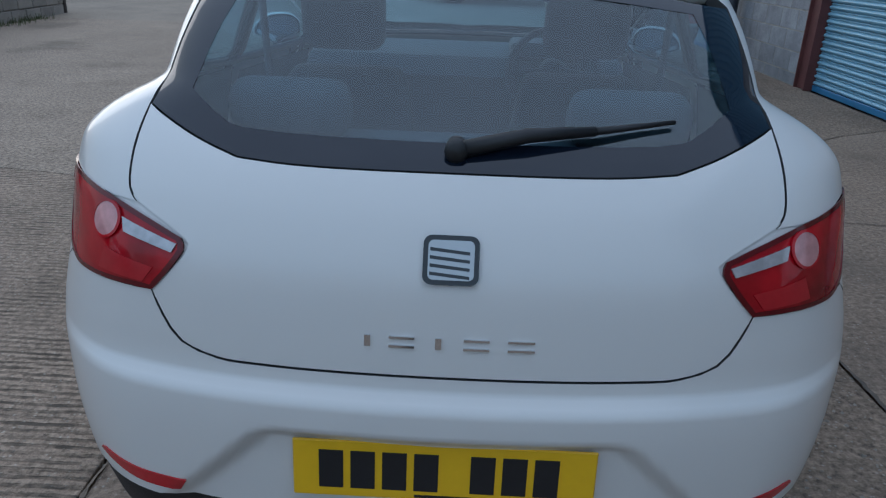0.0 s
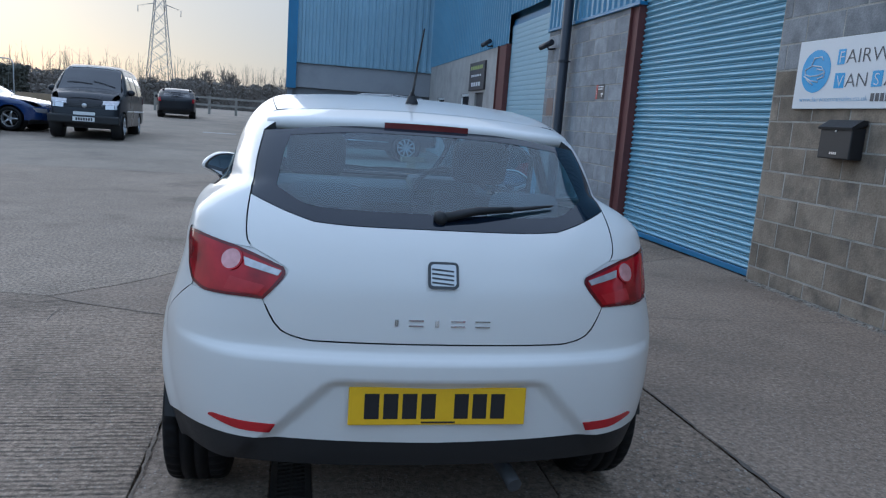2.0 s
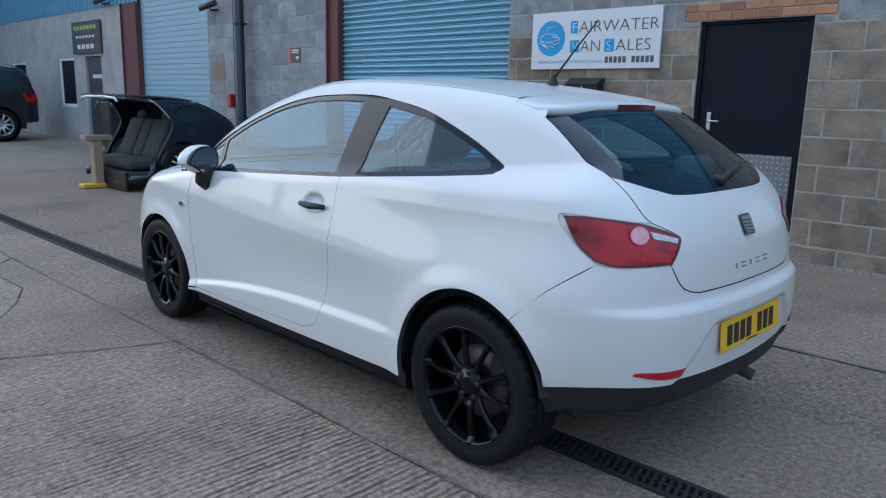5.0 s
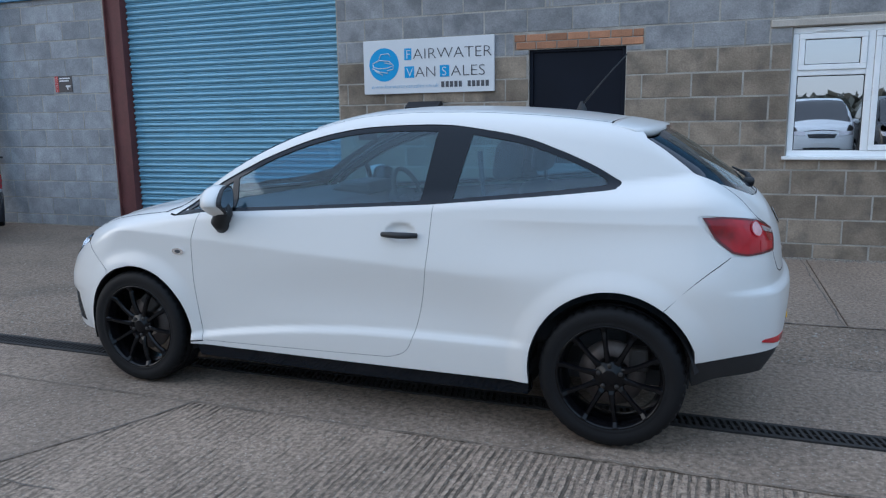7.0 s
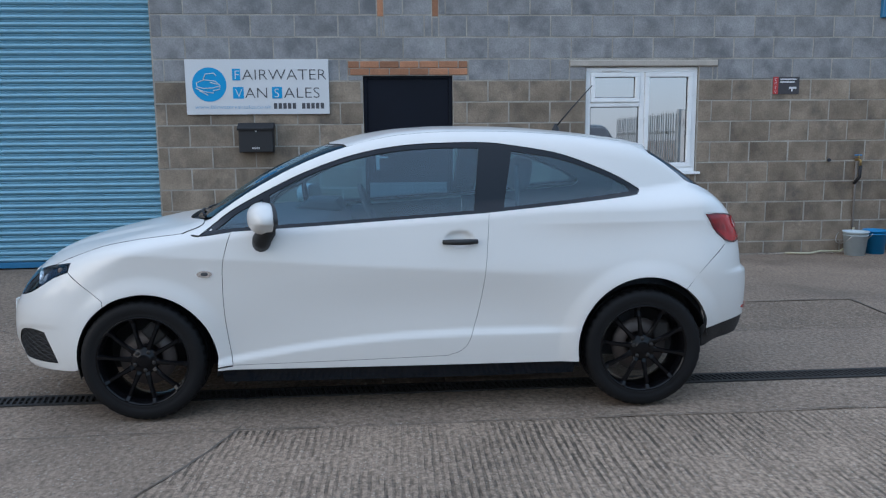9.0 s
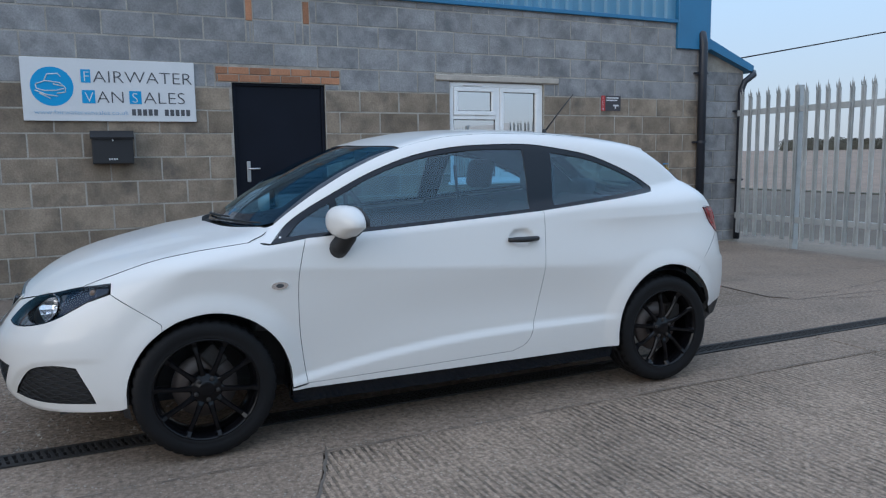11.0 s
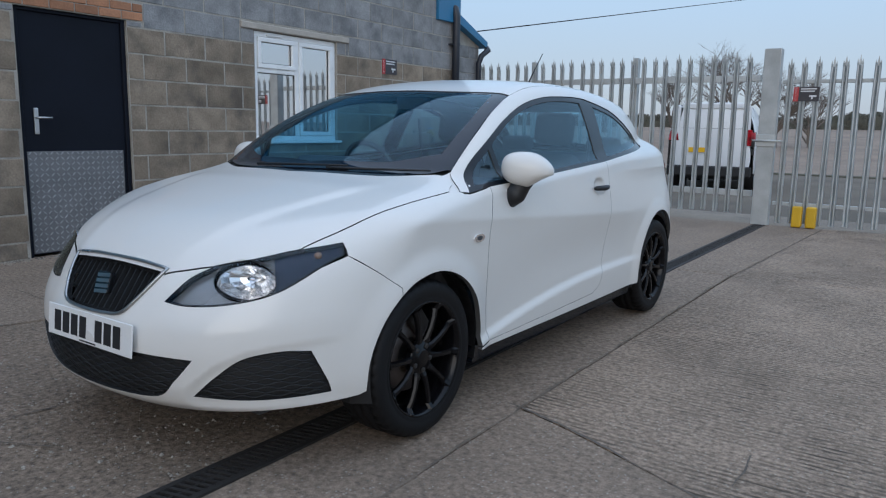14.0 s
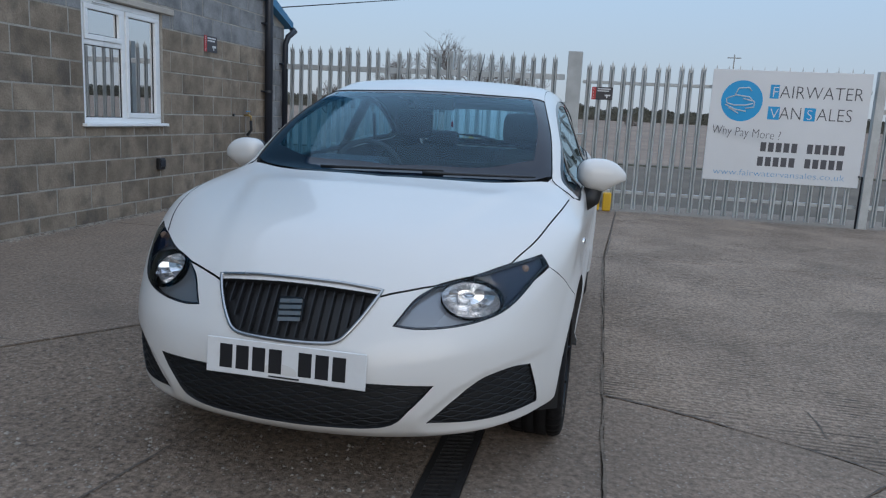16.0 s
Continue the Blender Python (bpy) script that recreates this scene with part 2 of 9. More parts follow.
    b.inputs["Specular IOR Level"].default_value = 0.22
    h = op("MULTIPLY", fine, 0.007)
    h = op("MULTIPLY_ADD", near, 0.0025, h)
    h = op("MULTIPLY_ADD", pit, -0.003, h)
    if ribs:
        h = op("MULTIPLY_ADD", deep, -ribs, h)
    bp = nt.nodes.new("ShaderNodeBump")
    bp.inputs["Strength"].default_value, bp.inputs["Distance"].default_value = 0.9, 1.0
    L(h, bp.inputs["Height"])
    L(bp.outputs[0], b.inputs["Normal"])
    return m


M_RIBBED = ground_mat("ribbed_concrete", (0.308, 0.235, 0.175), 0.011, (0.56, 0.51, 0.43), (0.085, 0.070, 0.054), 0.58, 0.92)
M_SMOOTH = ground_mat("smooth_concrete", (0.256, 0.196, 0.147), 0.0, (0.48, 0.445, 0.39), (0.085, 0.072, 0.060), 0.48)
M_ROUGH = ground_mat("eroded_concrete", (0.226, 0.172, 0.127), 0.0, (0.48, 0.44, 0.385), (0.055, 0.046, 0.038), 0.60)
M_AGG = ground_mat("exposed_aggregate", (0.268, 0.211, 0.160), 0.0, (0.62, 0.56, 0.48), (0.060, 0.050, 0.040), 0.66)
M_GROUND = ground_mat("worn_yard_surface", (0.266, 0.220, 0.172), 0.0, (0.36, 0.34, 0.31), (0.13, 0.112, 0.095), 0.22)
M_DIRT = mat("crack_dirt", (0.120, 0.100, 0.082), 0.95, var=0.25, scale=9, fvar=0.2, bump=0.004)
M_SILT = mat("pale_joint_silt", (0.165, 0.130, 0.098), 0.95, var=0.45, scale=6, fvar=0.3, bump=0.004)
M_FIELD = mat("dry_field", (0.235, 0.175, 0.13), 0.95, var=0.25, scale=0.4, fvar=0.2, fine=15, bump=0.01)
M_BLOCK = mat("tan_concrete_block", (0.245, 0.20, 0.152), 0.9, var=0.34, scale=4.5, fvar=0.15, fine=60, bump=0.004, rand=0.2, stain=(0.105, 0.092, 0.080), stain_amt=0.75, stain_scale=2.6, spec=0.2)
M_BLOCK_PALE = mat("pale_grey_block", (0.30, 0.305, 0.315), 0.9, var=0.25, scale=4.5, fvar=0.18, fine=60, bump=0.004, rand=0.16, stain=(0.20, 0.205, 0.215), stain_amt=0.5, stain_scale=2.4, spec=0.2)
M_BLOCK_NEW = mat("grey_concrete_block", (0.268, 0.268, 0.27), 0.9, var=0.30, scale=4.5, fvar=0.14, fine=60, bump=0.004, rand=0.12, stain=(0.115, 0.12, 0.13), stain_amt=0.65, stain_scale=2.4, spec=0.2)
M_MORTAR = mat("mortar", (0.34, 0.318, 0.28), 0.95, var=0.3, scale=5, fvar=0.2, fine=120, bump=0.003, spec=0.2)
M_BRICK = mat("orange_brick", (0.36, 0.175, 0.095), 0.85, var=0.15, scale=8, fvar=0.15, bump=0.003, rand=0.25)
M_ROLLER = mat("blue_roller_paint", (0.235, 0.43, 0.545), 0.36, var=0.14, scale=1.2, fvar=0.05, stain=(0.15, 0.28, 0.38), stain_amt=0.5, stretch=(1, 1, 3))
M_ROLLER_PALE = mat("pale_roller_paint", (0.27, 0.42, 0.50), 0.5, var=0.12, scale=1.0, fvar=0.05, stain=(0.22, 0.33, 0.39), stain_amt=0.5, stretch=(1, 1, 3))
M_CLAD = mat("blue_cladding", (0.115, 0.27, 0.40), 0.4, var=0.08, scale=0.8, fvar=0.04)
# cladding of the far wing: distance haze mixed into the blue
M_CLAD_FAR = mat("hazed_blue_cladding", (0.25, 0.39, 0.49), 0.45, var=0.1, scale=0.8, fvar=0.04)
M_TRIM = mat("blue_trim", (0.035, 0.17, 0.33), 0.4, var=0.08, fvar=0.03)
M_RUST = mat("red_oxide_steel", (0.125, 0.042, 0.038), 0.7, var=0.2, scale=6, fvar=0.1, stain=(0.09, 0.04, 0.03), stain_amt=0.6)
M_BLACKDOOR = mat("near_black_door_paint", (0.008, 0.010, 0.017), 0.6, var=0.15, scale=3, fvar=0.05, spec=0.15)
M_BLACKPLASTIC = mat("black_plastic", (0.014, 0.014, 0.016), 0.5, var=0.1, fvar=0.05, bump=0.0004, fine=400)
M_UPVC = mat("white_upvc", (0.84, 0.85, 0.85), 0.3, var=0.05, fvar=0.02)
M_SILLSTONE = mat("cream_lintel_concrete", (0.44, 0.40, 0.35), 0.85, var=0.12, scale=7, bump=0.002)
M_SIGNWHITE = mat("white_sign_board", (0.66, 0.67, 0.68), 0.4, var=0.05, scale=1.5, fvar=0.02)
M_SIGNBLUE = mat("sign_cyan", (0.012, 0.30, 0.62), 0.4, var=0.03, fvar=0.02)
M_SIGNTEXT = mat("sign_dark_grey", (0.075, 0.075, 0.085), 0.5, var=0.05, fvar=0.02)
M_SIGNPALE = mat("sign_pale_blue", (0.16, 0.36, 0.58), 0.4, var=0.03, fvar=0.02)
M_PIPE = mat("dark_pipe", (0.018, 0.022, 0.032), 0.4, var=0.15, fvar=0.05)
M_GALV = mat("galvanised_steel", (0.47, 0.485, 0.48), 0.5, metal=0.25, var=0.16, scale=5, fvar=0.08, rand=0.1)
M_TREAD = mat("tread_plate_aluminium", (0.36, 0.36, 0.36), 0.42, metal=0.8, var=0.16, scale=4, fvar=0.08)
# shade between the lozenges is put into this darker plate colour
M_PLATE = mat("darkened_aluminium_plate", (0.20, 0.20, 0.205), 0.6, metal=0.5, var=0.2, scale=4, fvar=0.1)
M_CAST = mat("cast_iron_grate", (0.022, 0.019, 0.017), 0.75, var=0.2, scale=12, fvar=0.15, bump=0.002)
M_STEELH = mat("brushed_steel", (0.6, 0.6, 0.6), 0.3, metal=0.9, var=0.05, fvar=0.03)
M_WINPANE = glass("window_pane", (0.30, 0.33, 0.35), mixed=0.66)
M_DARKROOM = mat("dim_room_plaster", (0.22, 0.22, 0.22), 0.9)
M_YELLOW = mat("yellow_plastic", (0.62, 0.38, 0.01), 0.5)
M_REDSIGN = mat("red_sign", (0.42, 0.04, 0.04), 0.5)
M_DARKSIGN = mat("dark_sign", (0.05, 0.045, 0.05), 0.5)
M_CABLE = mat("black_cable", (0.012, 0.012, 0.014), 0.6)
M_BLUEPAIL = mat("blue_plastic", (0.02, 0.22, 0.5), 0.4)
M_WHITEPAIL = mat("translucent_white_plastic", (0.5, 0.58, 0.62), 0.4)
M_WOOD = mat("raw_timber", (0.33, 0.24, 0.15), 0.8, var=0.2, scale=6, fvar=0.12, stretch=(1, 1, 0.2))
M_TEAL = mat("teal_rubber", (0.03, 0.28, 0.24), 0.6)


# ---- mesh helpers ----
def obj(name, bm, m, parent=None, label="", smooth=False):
    me = bpy.data.meshes.new(name)
    bm.to_mesh(me)
    bm.free()
    for mm in (m if isinstance(m, (list, tuple)) else [m]):
        me.materials.append(mm)
    if smooth:
        me.polygons.foreach_set("use_smooth", [True] * len(me.polygons))
    ob = new(name, me)
    if parent is not None:
        ob.parent = parent
    if label:
        tagged(ob, label)
    return ob


def part(name, bm, m, parent, label="", smooth=False):
    """One mesh object under a thing or a part."""
    return obj(name, bm, m, parent, label, smooth)


def empty(name, at=(0, 0, 0), rz=0.0):
    e = new(name)
    e.matrix_basis = pose(*at, 0, 0, rz)
    return e


def box(bm, lo, hi, bevel=0.0, m=0, seg=1):
    vs = [bm.verts.new((x, y, z)) for x in (lo[0], hi[0]) for y in (lo[1], hi[1]) for z in (lo[2], hi[2])]
    fs = [bm.faces.new([vs[i] for i in q]) for q in ((0, 1, 3, 2), (4, 6, 7, 5), (0, 4, 5, 1), (2, 3, 7, 6), (0, 2, 6, 4), (1, 5, 7, 3))]
    for f in fs:
        f.material_index = m
    if bevel:
        es = list({e for f in fs for e in f.edges})
        r = bmesh.ops.bevel(bm, geom=es, offset=bevel, segments=seg, affect="EDGES", profile=0.5)
        for f in r["faces"]:
            f.material_index = m
    return bm


def boxm(lo, hi, bevel=0.0, seg=1):
    return box(bmesh.new(), lo, hi, bevel, 0, seg)


def tube(bm, pts, r, n=8, m=0, caps=True):
    """A round bar along a line of points; r a number or one per point."""
    pts = [Vector(p) for p in pts]
    rs = r if isinstance(r, (list, tuple)) else [r] * len(pts)
    rings = []
    up = None
    for i, p in enumerate(pts):
        d = (pts[min(i + 1, len(pts) - 1)] - pts[max(i - 1, 0)]).normalized()
        if up is None:
            up = Vector((0, 0, 1)) if abs(d.z) < 0.9 else Vector((1, 0, 0))
        a = d.cross(up).normalized()
        up = a.cross(d).normalized()
        rings.append([bm.verts.new(p + (a * math.cos(6.28318 * k / n) + up * math.sin(6.28318 * k / n)) * rs[i]) for k in range(n)])
    for q, s in zip(rings, rings[1:]):
        for k in range(n):
            f = bm.faces.new((q[k], q[(k + 1) % n], s[(k + 1) % n], s[k]))
            f.material_index, f.smooth = m, True
    if caps:
        for ring in (rings[0][::-1], rings[-1]):
            bm.faces.new(ring).material_index = m
    return bm


def prism(bm, pts, axis, lo, hi, m=0, bevel=0.0):
    """A flat outline, pushed from lo to hi along an axis; pts are the two other coordinates in order."""
    def at(p, d):
        q = list(p)
        q.insert("xyz".index(axis), d)
        return q
    a = [bm.verts.new(at(p, lo)) for p in pts]
    b = [bm.verts.new(at(p, hi)) for p in pts]
    fs = [bm.faces.new(a[::-1]), bm.faces.new(b)]
    n = len(pts)
    fs += [bm.faces.new((a[i], a[(i + 1) % n], b[(i + 1) % n], b[i])) for i in range(n)]
    for f in fs:
        f.material_index = m
    bmesh.ops.recalc_face_normals(bm, faces=fs)
    if bevel:
        bmesh.ops.bevel(bm, geom=list({e for f in fs[:2] for e in f.edges}), offset=bevel, segments=2, affect="EDGES", profile=0.5)
    return bm


def lathe(bm, prof, n=32, axis="x", c=(0, 0, 0), m=0, smooth=True, close=False):
    """A profile of (along, radius) spun round an axis through c."""
    c = Vector(c)
    rings = []
    for a, r in prof:
        ring = []
        for k in range(n):
            u, v = r * math.cos(6.28318 * k / n), r * math.sin(6.28318 * k / n)
            p = {"x": (a, u, v), "y": (u, a, v), "z": (u, v, a)}[axis]
            ring.append(bm.verts.new(c + Vector(p)))
        rings.append(ring)
    pairs = list(zip(rings, rings[1:])) + ([(rings[-1], rings[0])] if close else [])
    for q, s in pairs:
        for k in range(n):
            f = bm.faces.new((q[k], q[(k + 1) % n], s[(k + 1) % n], s[k]))
            f.material_index, f.smooth = m, smooth
    return bm


def islands(name, b, m, parent, mtx):
    """Every loose piece of a mesh as a part of its own; pieces over one another (a dot and its stroke) stay together."""
    todo, groups = set(b.verts), []
    while todo:
        stack, got = [todo.pop()], []
        while stack:
            v = stack.pop()
            got.append(v)
            for e in v.link_edges:
                o = e.other_vert(v)
                if o in todo:
                    todo.remove(o)
                    stack.append(o)
        lo, hi = min(v.co.x for v in got), max(v.co.x for v in got)
        groups.append([lo, hi, got])
    groups.sort(key=lambda g: g[0])
    merged = []
    for g in groups:
        if merged and min(g[1], merged[-1][1]) - max(g[0], merged[-1][0]) > 0.6 * min(g[1] - g[0], merged[-1][1] - merged[-1][0]):
            merged[-1] = [min(g[0], merged[-1][0]), max(g[1], merged[-1][1]), merged[-1][2] + g[2]]
        else:
            merged.append(g)
    for lo, hi, vs in merged:
        index = {v: i for i, v in enumerate(vs)}
        fs = {f for v in vs for f in v.link_faces}
        me = bpy.data.meshes.new(name)
        me.from_pydata([tuple(v.co) for v in vs], [], [[index[v] for v in f.verts] for f in fs])
        me.materials.append(m)
        o = new(name, me)
        o.parent = parent
        o.matrix_basis = mtx
    b.free()


def words(name, text, size, m, parent, mtx, align="LEFT", depth=0.001, wide=1.0, across=0.0):
    """Lettering in the built-in font, turned into a mesh."""
    cu = bpy.data.curves.new(name, "FONT")
    cu.body, cu.size, cu.align_x, cu.extrude, cu.resolution_u = text, size, align, depth, 3
    cu.offset = -0.016 * size
    tmp = bpy.data.objects.new(name + "_tmp", cu)
    scene.collection.objects.link(tmp)
    bpy.context.view_layer.update()
    me = bpy.data.meshes.new_from_object(tmp.evaluated_get(bpy.context.evaluated_depsgraph_get()))
    bpy.data.objects.remove(tmp)
    me.materials.clear()
    me.materials.append(m)
    b = bmesh.new()
    b.from_mesh(me)
    bpy.data.meshes.remove(me)
    if across:
        wide = across / max(v.co.x for v in b.verts)
    islands(name if name != "lettering" else "letter", b, m, parent, mtx @ Matrix.Diagonal((wide, 1, 1, 1)))


# ---- ground ----
WX = 4.09                                   # face of the block wall
FY = -3.33                                  # line of the palisade fence
ON_WALL = Matrix(((0, 0, -1, 0), (-1, 0, 0, 0), (0, 1, 0, 0), (0, 0, 0, 1)))     # letters read from the yard
ON_FENCE = Matrix(((-1, 0, 0, 0), (0, 0, 1, 0), (0, 1, 0, 0), (0, 0, 0, 1)))


def at_wall(x, y, z):
    return Matrix.Translation((x, y, z)) @ ON_WALL


def at_fence(x, y, z):
    return Matrix.Translation((x, y, z)) @ ON_FENCE


bm = bmesh.new()
xs = [-1500, -300, -60, -20, -6, 6, 20, 60, 300, 1500]
RISE = [(-1500, -0.25), (-300, -0.25), (-60, -0.25), (-14, -0.25), (-4, -0.03), (10, -0.03), (14.2, -0.004), (18, 0.12), (21, 0.18), (25, 0.27), (30, 0.38), (35, 0.48), (42, 0.6), (50, 0.7), (60, 0.75), (110, 0.7), (300, 0.0), (1500, -0.25)]


def yard(y):
    """Height of the yard, which climbs gently towards its far end."""
    for (a, za), (b, zb) in zip(RISE, RISE[1:]):
        if a <= y <= b:
            return za + (zb - za) * (y - a) / (b - a)
    return 0.0


gv = [[bm.verts.new((x, y, z)) for y, z in RISE] for x in xs]
for i in range(len(xs) - 1):
    for j in range(len(RISE) - 1):
        bm.faces.new((gv[i][j], gv[i + 1][j], gv[i + 1][j + 1], gv[i][j + 1]))
ground = tagged(obj("ground", bm, M_GROUND), "worn grey-brown concrete and asphalt yard surface", "ground", kind="structure")


def slab(poly, m, top=0.0, under=0.06):
    b = bmesh.new()
    prism(b, poly, "z", top - under, top, bevel=0.006)
    return b


pavement = tagged(empty("pavement"), "cast concrete yard slabs with dirty open joints and cracks", "pavement", kind="structure")
JX = -0.889                                  # long joint beside the parked car
CUT = [(-1.04, 4.295), (-1.22, 4.365), (-1.37, 4.43), (-1.55, 4.51), (-1.70, 4.575), (-1.84, 4.66)]         # oblique crack from the joint
SEAM = [(-1.95, 4.75), (-1.60, 5.11), (-1.40, 5.38), (-1.27, 5.60), (-1.13, 5.95), (-1.15, 6.70), (JX - 0.006, 7.00)]   # edge of the exposed aggregate
WEST = [(-7.5, 5.55), (-3.2, 5.02), (-2.4, 4.86)]
part("concrete_slab", slab([(JX - 0.0025, 4.255)] + CUT + SEAM, M_SMOOTH), M_SMOOTH, pavement)
part("concrete_slab", slab(WEST + [(x - 0.004, y + 0.004) for x, y in SEAM] + [(JX - 0.0025, 7.01), (JX - 0.0025, 14.2), (-7.5, 14.2)], M_AGG, 0.001), M_AGG, pavement)
part("concrete_slab", slab([(JX - 0.0025, 4.248)] + [(x, y - 0.007) for x, y in CUT + SEAM[:1] + WEST[::-1]] + [(-7.5, 0.4), (JX - 0.02, 0.55)], M_RIBBED), M_RIBBED, pavement)
part("concrete_slab", slab([(JX - 0.02, 0.541), (-7.5, 0.391), (-7.5, FY + 0.02), (-1.09, FY + 0.02)], M_RIBBED), M_RIBBED, pavement)
# smooth strip between the joint and the drain, a little lower
part("concrete_slab", slab([(JX + 0.0025, 0.6), (-0.425, 0.6), (-0.425, 14.2), (JX + 0.0025, 14.2)], M_SMOOTH, -0.006), M_SMOOTH, pavement)
part("concrete_slab", slab([(-1.075, FY + 0.02), (-0.425, FY + 0.02), (-0.425, 0.592), (JX - 0.005, 0.592)], M_SMOOTH, -0.004), M_SMOOTH, pavement)
# slabs between drain and building; the inner ones are badly eroded
EDGE = [(1.53, 1.9), (1.50, 3.26), (1.60, 3.95), (2.03, 4.62), (2.36, 5.86), (2.67, 6.21), (3.34, 6.76), (WX + 0.05, 7.2)]
part("concrete_slab", slab([(-0.275, FY + 0.02), (WX + 0.05, FY + 0.02), (WX + 0.05, 1.0), (1.548, 1.0), (1.548, -0.388), (1.1, -0.328), (0.73, -0.298), (0.6, -0.42), (0.62, 1.0), (0.64, 3.2), (-0.275, 3.2)], M_SMOOTH), M_SMOOTH, pavement)
part("concrete_slab", slab([(0.648, 3.2), (0.628, 1.0), (0.61, -0.40), (0.73, -0.29), (1.1, -0.32), (1.54, -0.38), (1.54, 1.008)] + EDGE + [(WX + 0.05, 14.2), (-0.275, 14.2), (-0.275, 3.208), (0.648, 3.208)], M_ROUGH, -0.004), M_ROUGH, pavement)
part("concrete_slab", slab([(1.552, 1.008), (WX + 0.05, 1.008)] + [(x + 0.012, y - 0.010) for x, y in EDGE[::-1]], M_SMOOTH), M_SMOOTH, pavement)


def crack(points, w, seed):
    """A ragged dirt-filled crack lying in the surface, wandering and chipped along its edges."""
    rnd = random.Random(seed)
    b = bmesh.new()
    prev = None
    run = 0.0
    for (x0, y0), (x1, y1) in zip(points, points[1:]):
        ln = math.hypot(x1 - x0, y1 - y0)
        n = max(3, int(ln / 0.025))
        d = Vector((x1 - x0, y1 - y0, 0)).normalized()
        s = Vector((-d.y, d.x, 0))
        for k in range(n + 1):
            q = run + ln * k / n
            sway = 0.016 * noise.noise((q * 2.6, seed * 3.7, 0)) + 0.007 * noise.noise((q * 11.0, seed * 1.3, 5)) + rnd.uniform(-0.0015, 0.0015)
            p = Vector((x0, y0, 0.003)).lerp(Vector((x1, y1, 0.003)), k / n) + s * sway
            open_ = max(0.12, 0.85 + 1.1 * noise.noise((q * 4.0, seed * 2.1, 9)))
            pair = (bm_v(b, p + s * w * open_ * rnd.uniform(0.5, 1.4)), bm_v(b, p - s * w * open_ * rnd.uniform(0.5, 1.4)))
            if prev:
                b.faces.new((prev[0], pair[0], pair[1], prev[1]))
            prev = pair
        run += ln
    return b


def bm_v(b, p):
    return b.verts.new(p)


for i, (line, w) in enumerate([
        ([(JX, 4.25), (-0.87, 4.235), (-0.80, 4.215), (-0.71, 4.20)], 0.005), ([(JX, 0.58), (JX, 3.0), (JX, 6.0), (JX, 10.0), (JX, 16.0)], 0.0065),
        ([(JX, 4.25)] + CUT + SEAM[:1], 0.005), (SEAM[:5], 0.004), (SEAM[4:], 0.006), ([(-1.15, 6.70), (-1.22, 6.82), (-1.31, 6.86)], 0.005), ([(-1.79, 4.44), (-1.80, 4.26), (-1.79, 4.15)], 0.004),
        ([(1.54, 1.0), (1.535, 1.9), (1.52, 2.6), (1.505, 3.26)], 0.010), (EDGE[1:], 0.005),
        ([(-1.08, -3.4), (-0.93, 0.5)], 0.006), ([(1.54, 1.0), (1.545, 0.3), (1.54, -0.38)], 0.008), ([(1.54, -0.38), (1.1, -0.32), (0.73, -0.29), (0.58, -0.42)], 0.009),
        ([(1.54, -0.38), (1.46, -1.3), (1.4, -3.3)], 0.004), ([(1.54, 1.02), (2.5, 1.04), (3.5, 1.05), (4.05, 1.05)], 0.006), ([(0.60, -0.4), (0.62, 0.4), (0.64, 1.2)], 0.003), ([(1.85, 4.48), (2.37, 4.48), (2.93, 4.43), (4.0, 4.42)], 0.004),
        ([(0.51, -0.35), (0.48, -1.14), (0.34, -2.85)], 0.005), ([(0.48, -1.1), (0.11, -0.99), (-0.2, -0.95)], 0.004),
        ([(0.63, 5.14), (0.67, 5.45), (0.71, 5.73)], 0.005), ([(0.3, 5.6), (0.9, 5.9), (1.6, 6.9)], 0.004), ([(0.83, -0.61), (0.62, -0.9), (0.85, -2.2)], 0.005), ([(0.44, -0.53), (0.30, -1.2), (0.31, -1.9), (-0.2, -2.2)], 0.005)]):
    part("crack", crack(line, w, i), M_SILT if i == 1 else M_DIRT, pavement, "dirt-filled crack")

# drain channel with a slotted grate
drain = tagged(empty("drain_channel"), "long black slotted drain grate set in the concrete", "drain", kind="structure")
bm = bmesh.new()
box(bm, (-0.424, -3.4, -0.10), (-0.276, 14.0, -0.05))
for x0, x1 in ((-0.424, -0.412), (-0.288, -0.276)):
    box(bm, (x0, -3.4, -0.06), (x1, 14.0, 0.0))
part("channel", bm, M_CAST, drain)
bm = bmesh.new()
for k in range(32):
    y = k * 0.03125
    prism(bm, [(-0.062, y - 0.008), (0.062, y + 0.022), (0.062, y + 0.036), (-0.062, y + 0.006)], "z", -0.02, 0.001)
box(bm, (-0.005, 0.0, -0.022), (0.005, 0.996, -0.002))
for x in (-0.062, 0.05):
    box(bm, (x, 0.0, -0.02), (x + 0.012, 0.996, 0.002))
grate_mesh = bpy.data.meshes.new("drain_grate")
bm.to_mesh(grate_mesh)
bm.free()
grate_mesh.materials.append(M_CAST)
for k in range(17):
    g = new("drain_grate", grate_mesh)
    g.parent, g.location = drain, (-0.35, -3.4 + k, -0.002)

# ---- the block building ----
Z0, CH, BL = 2.27, 0.236, 0.4725            # a bed joint, course height, block length with joint


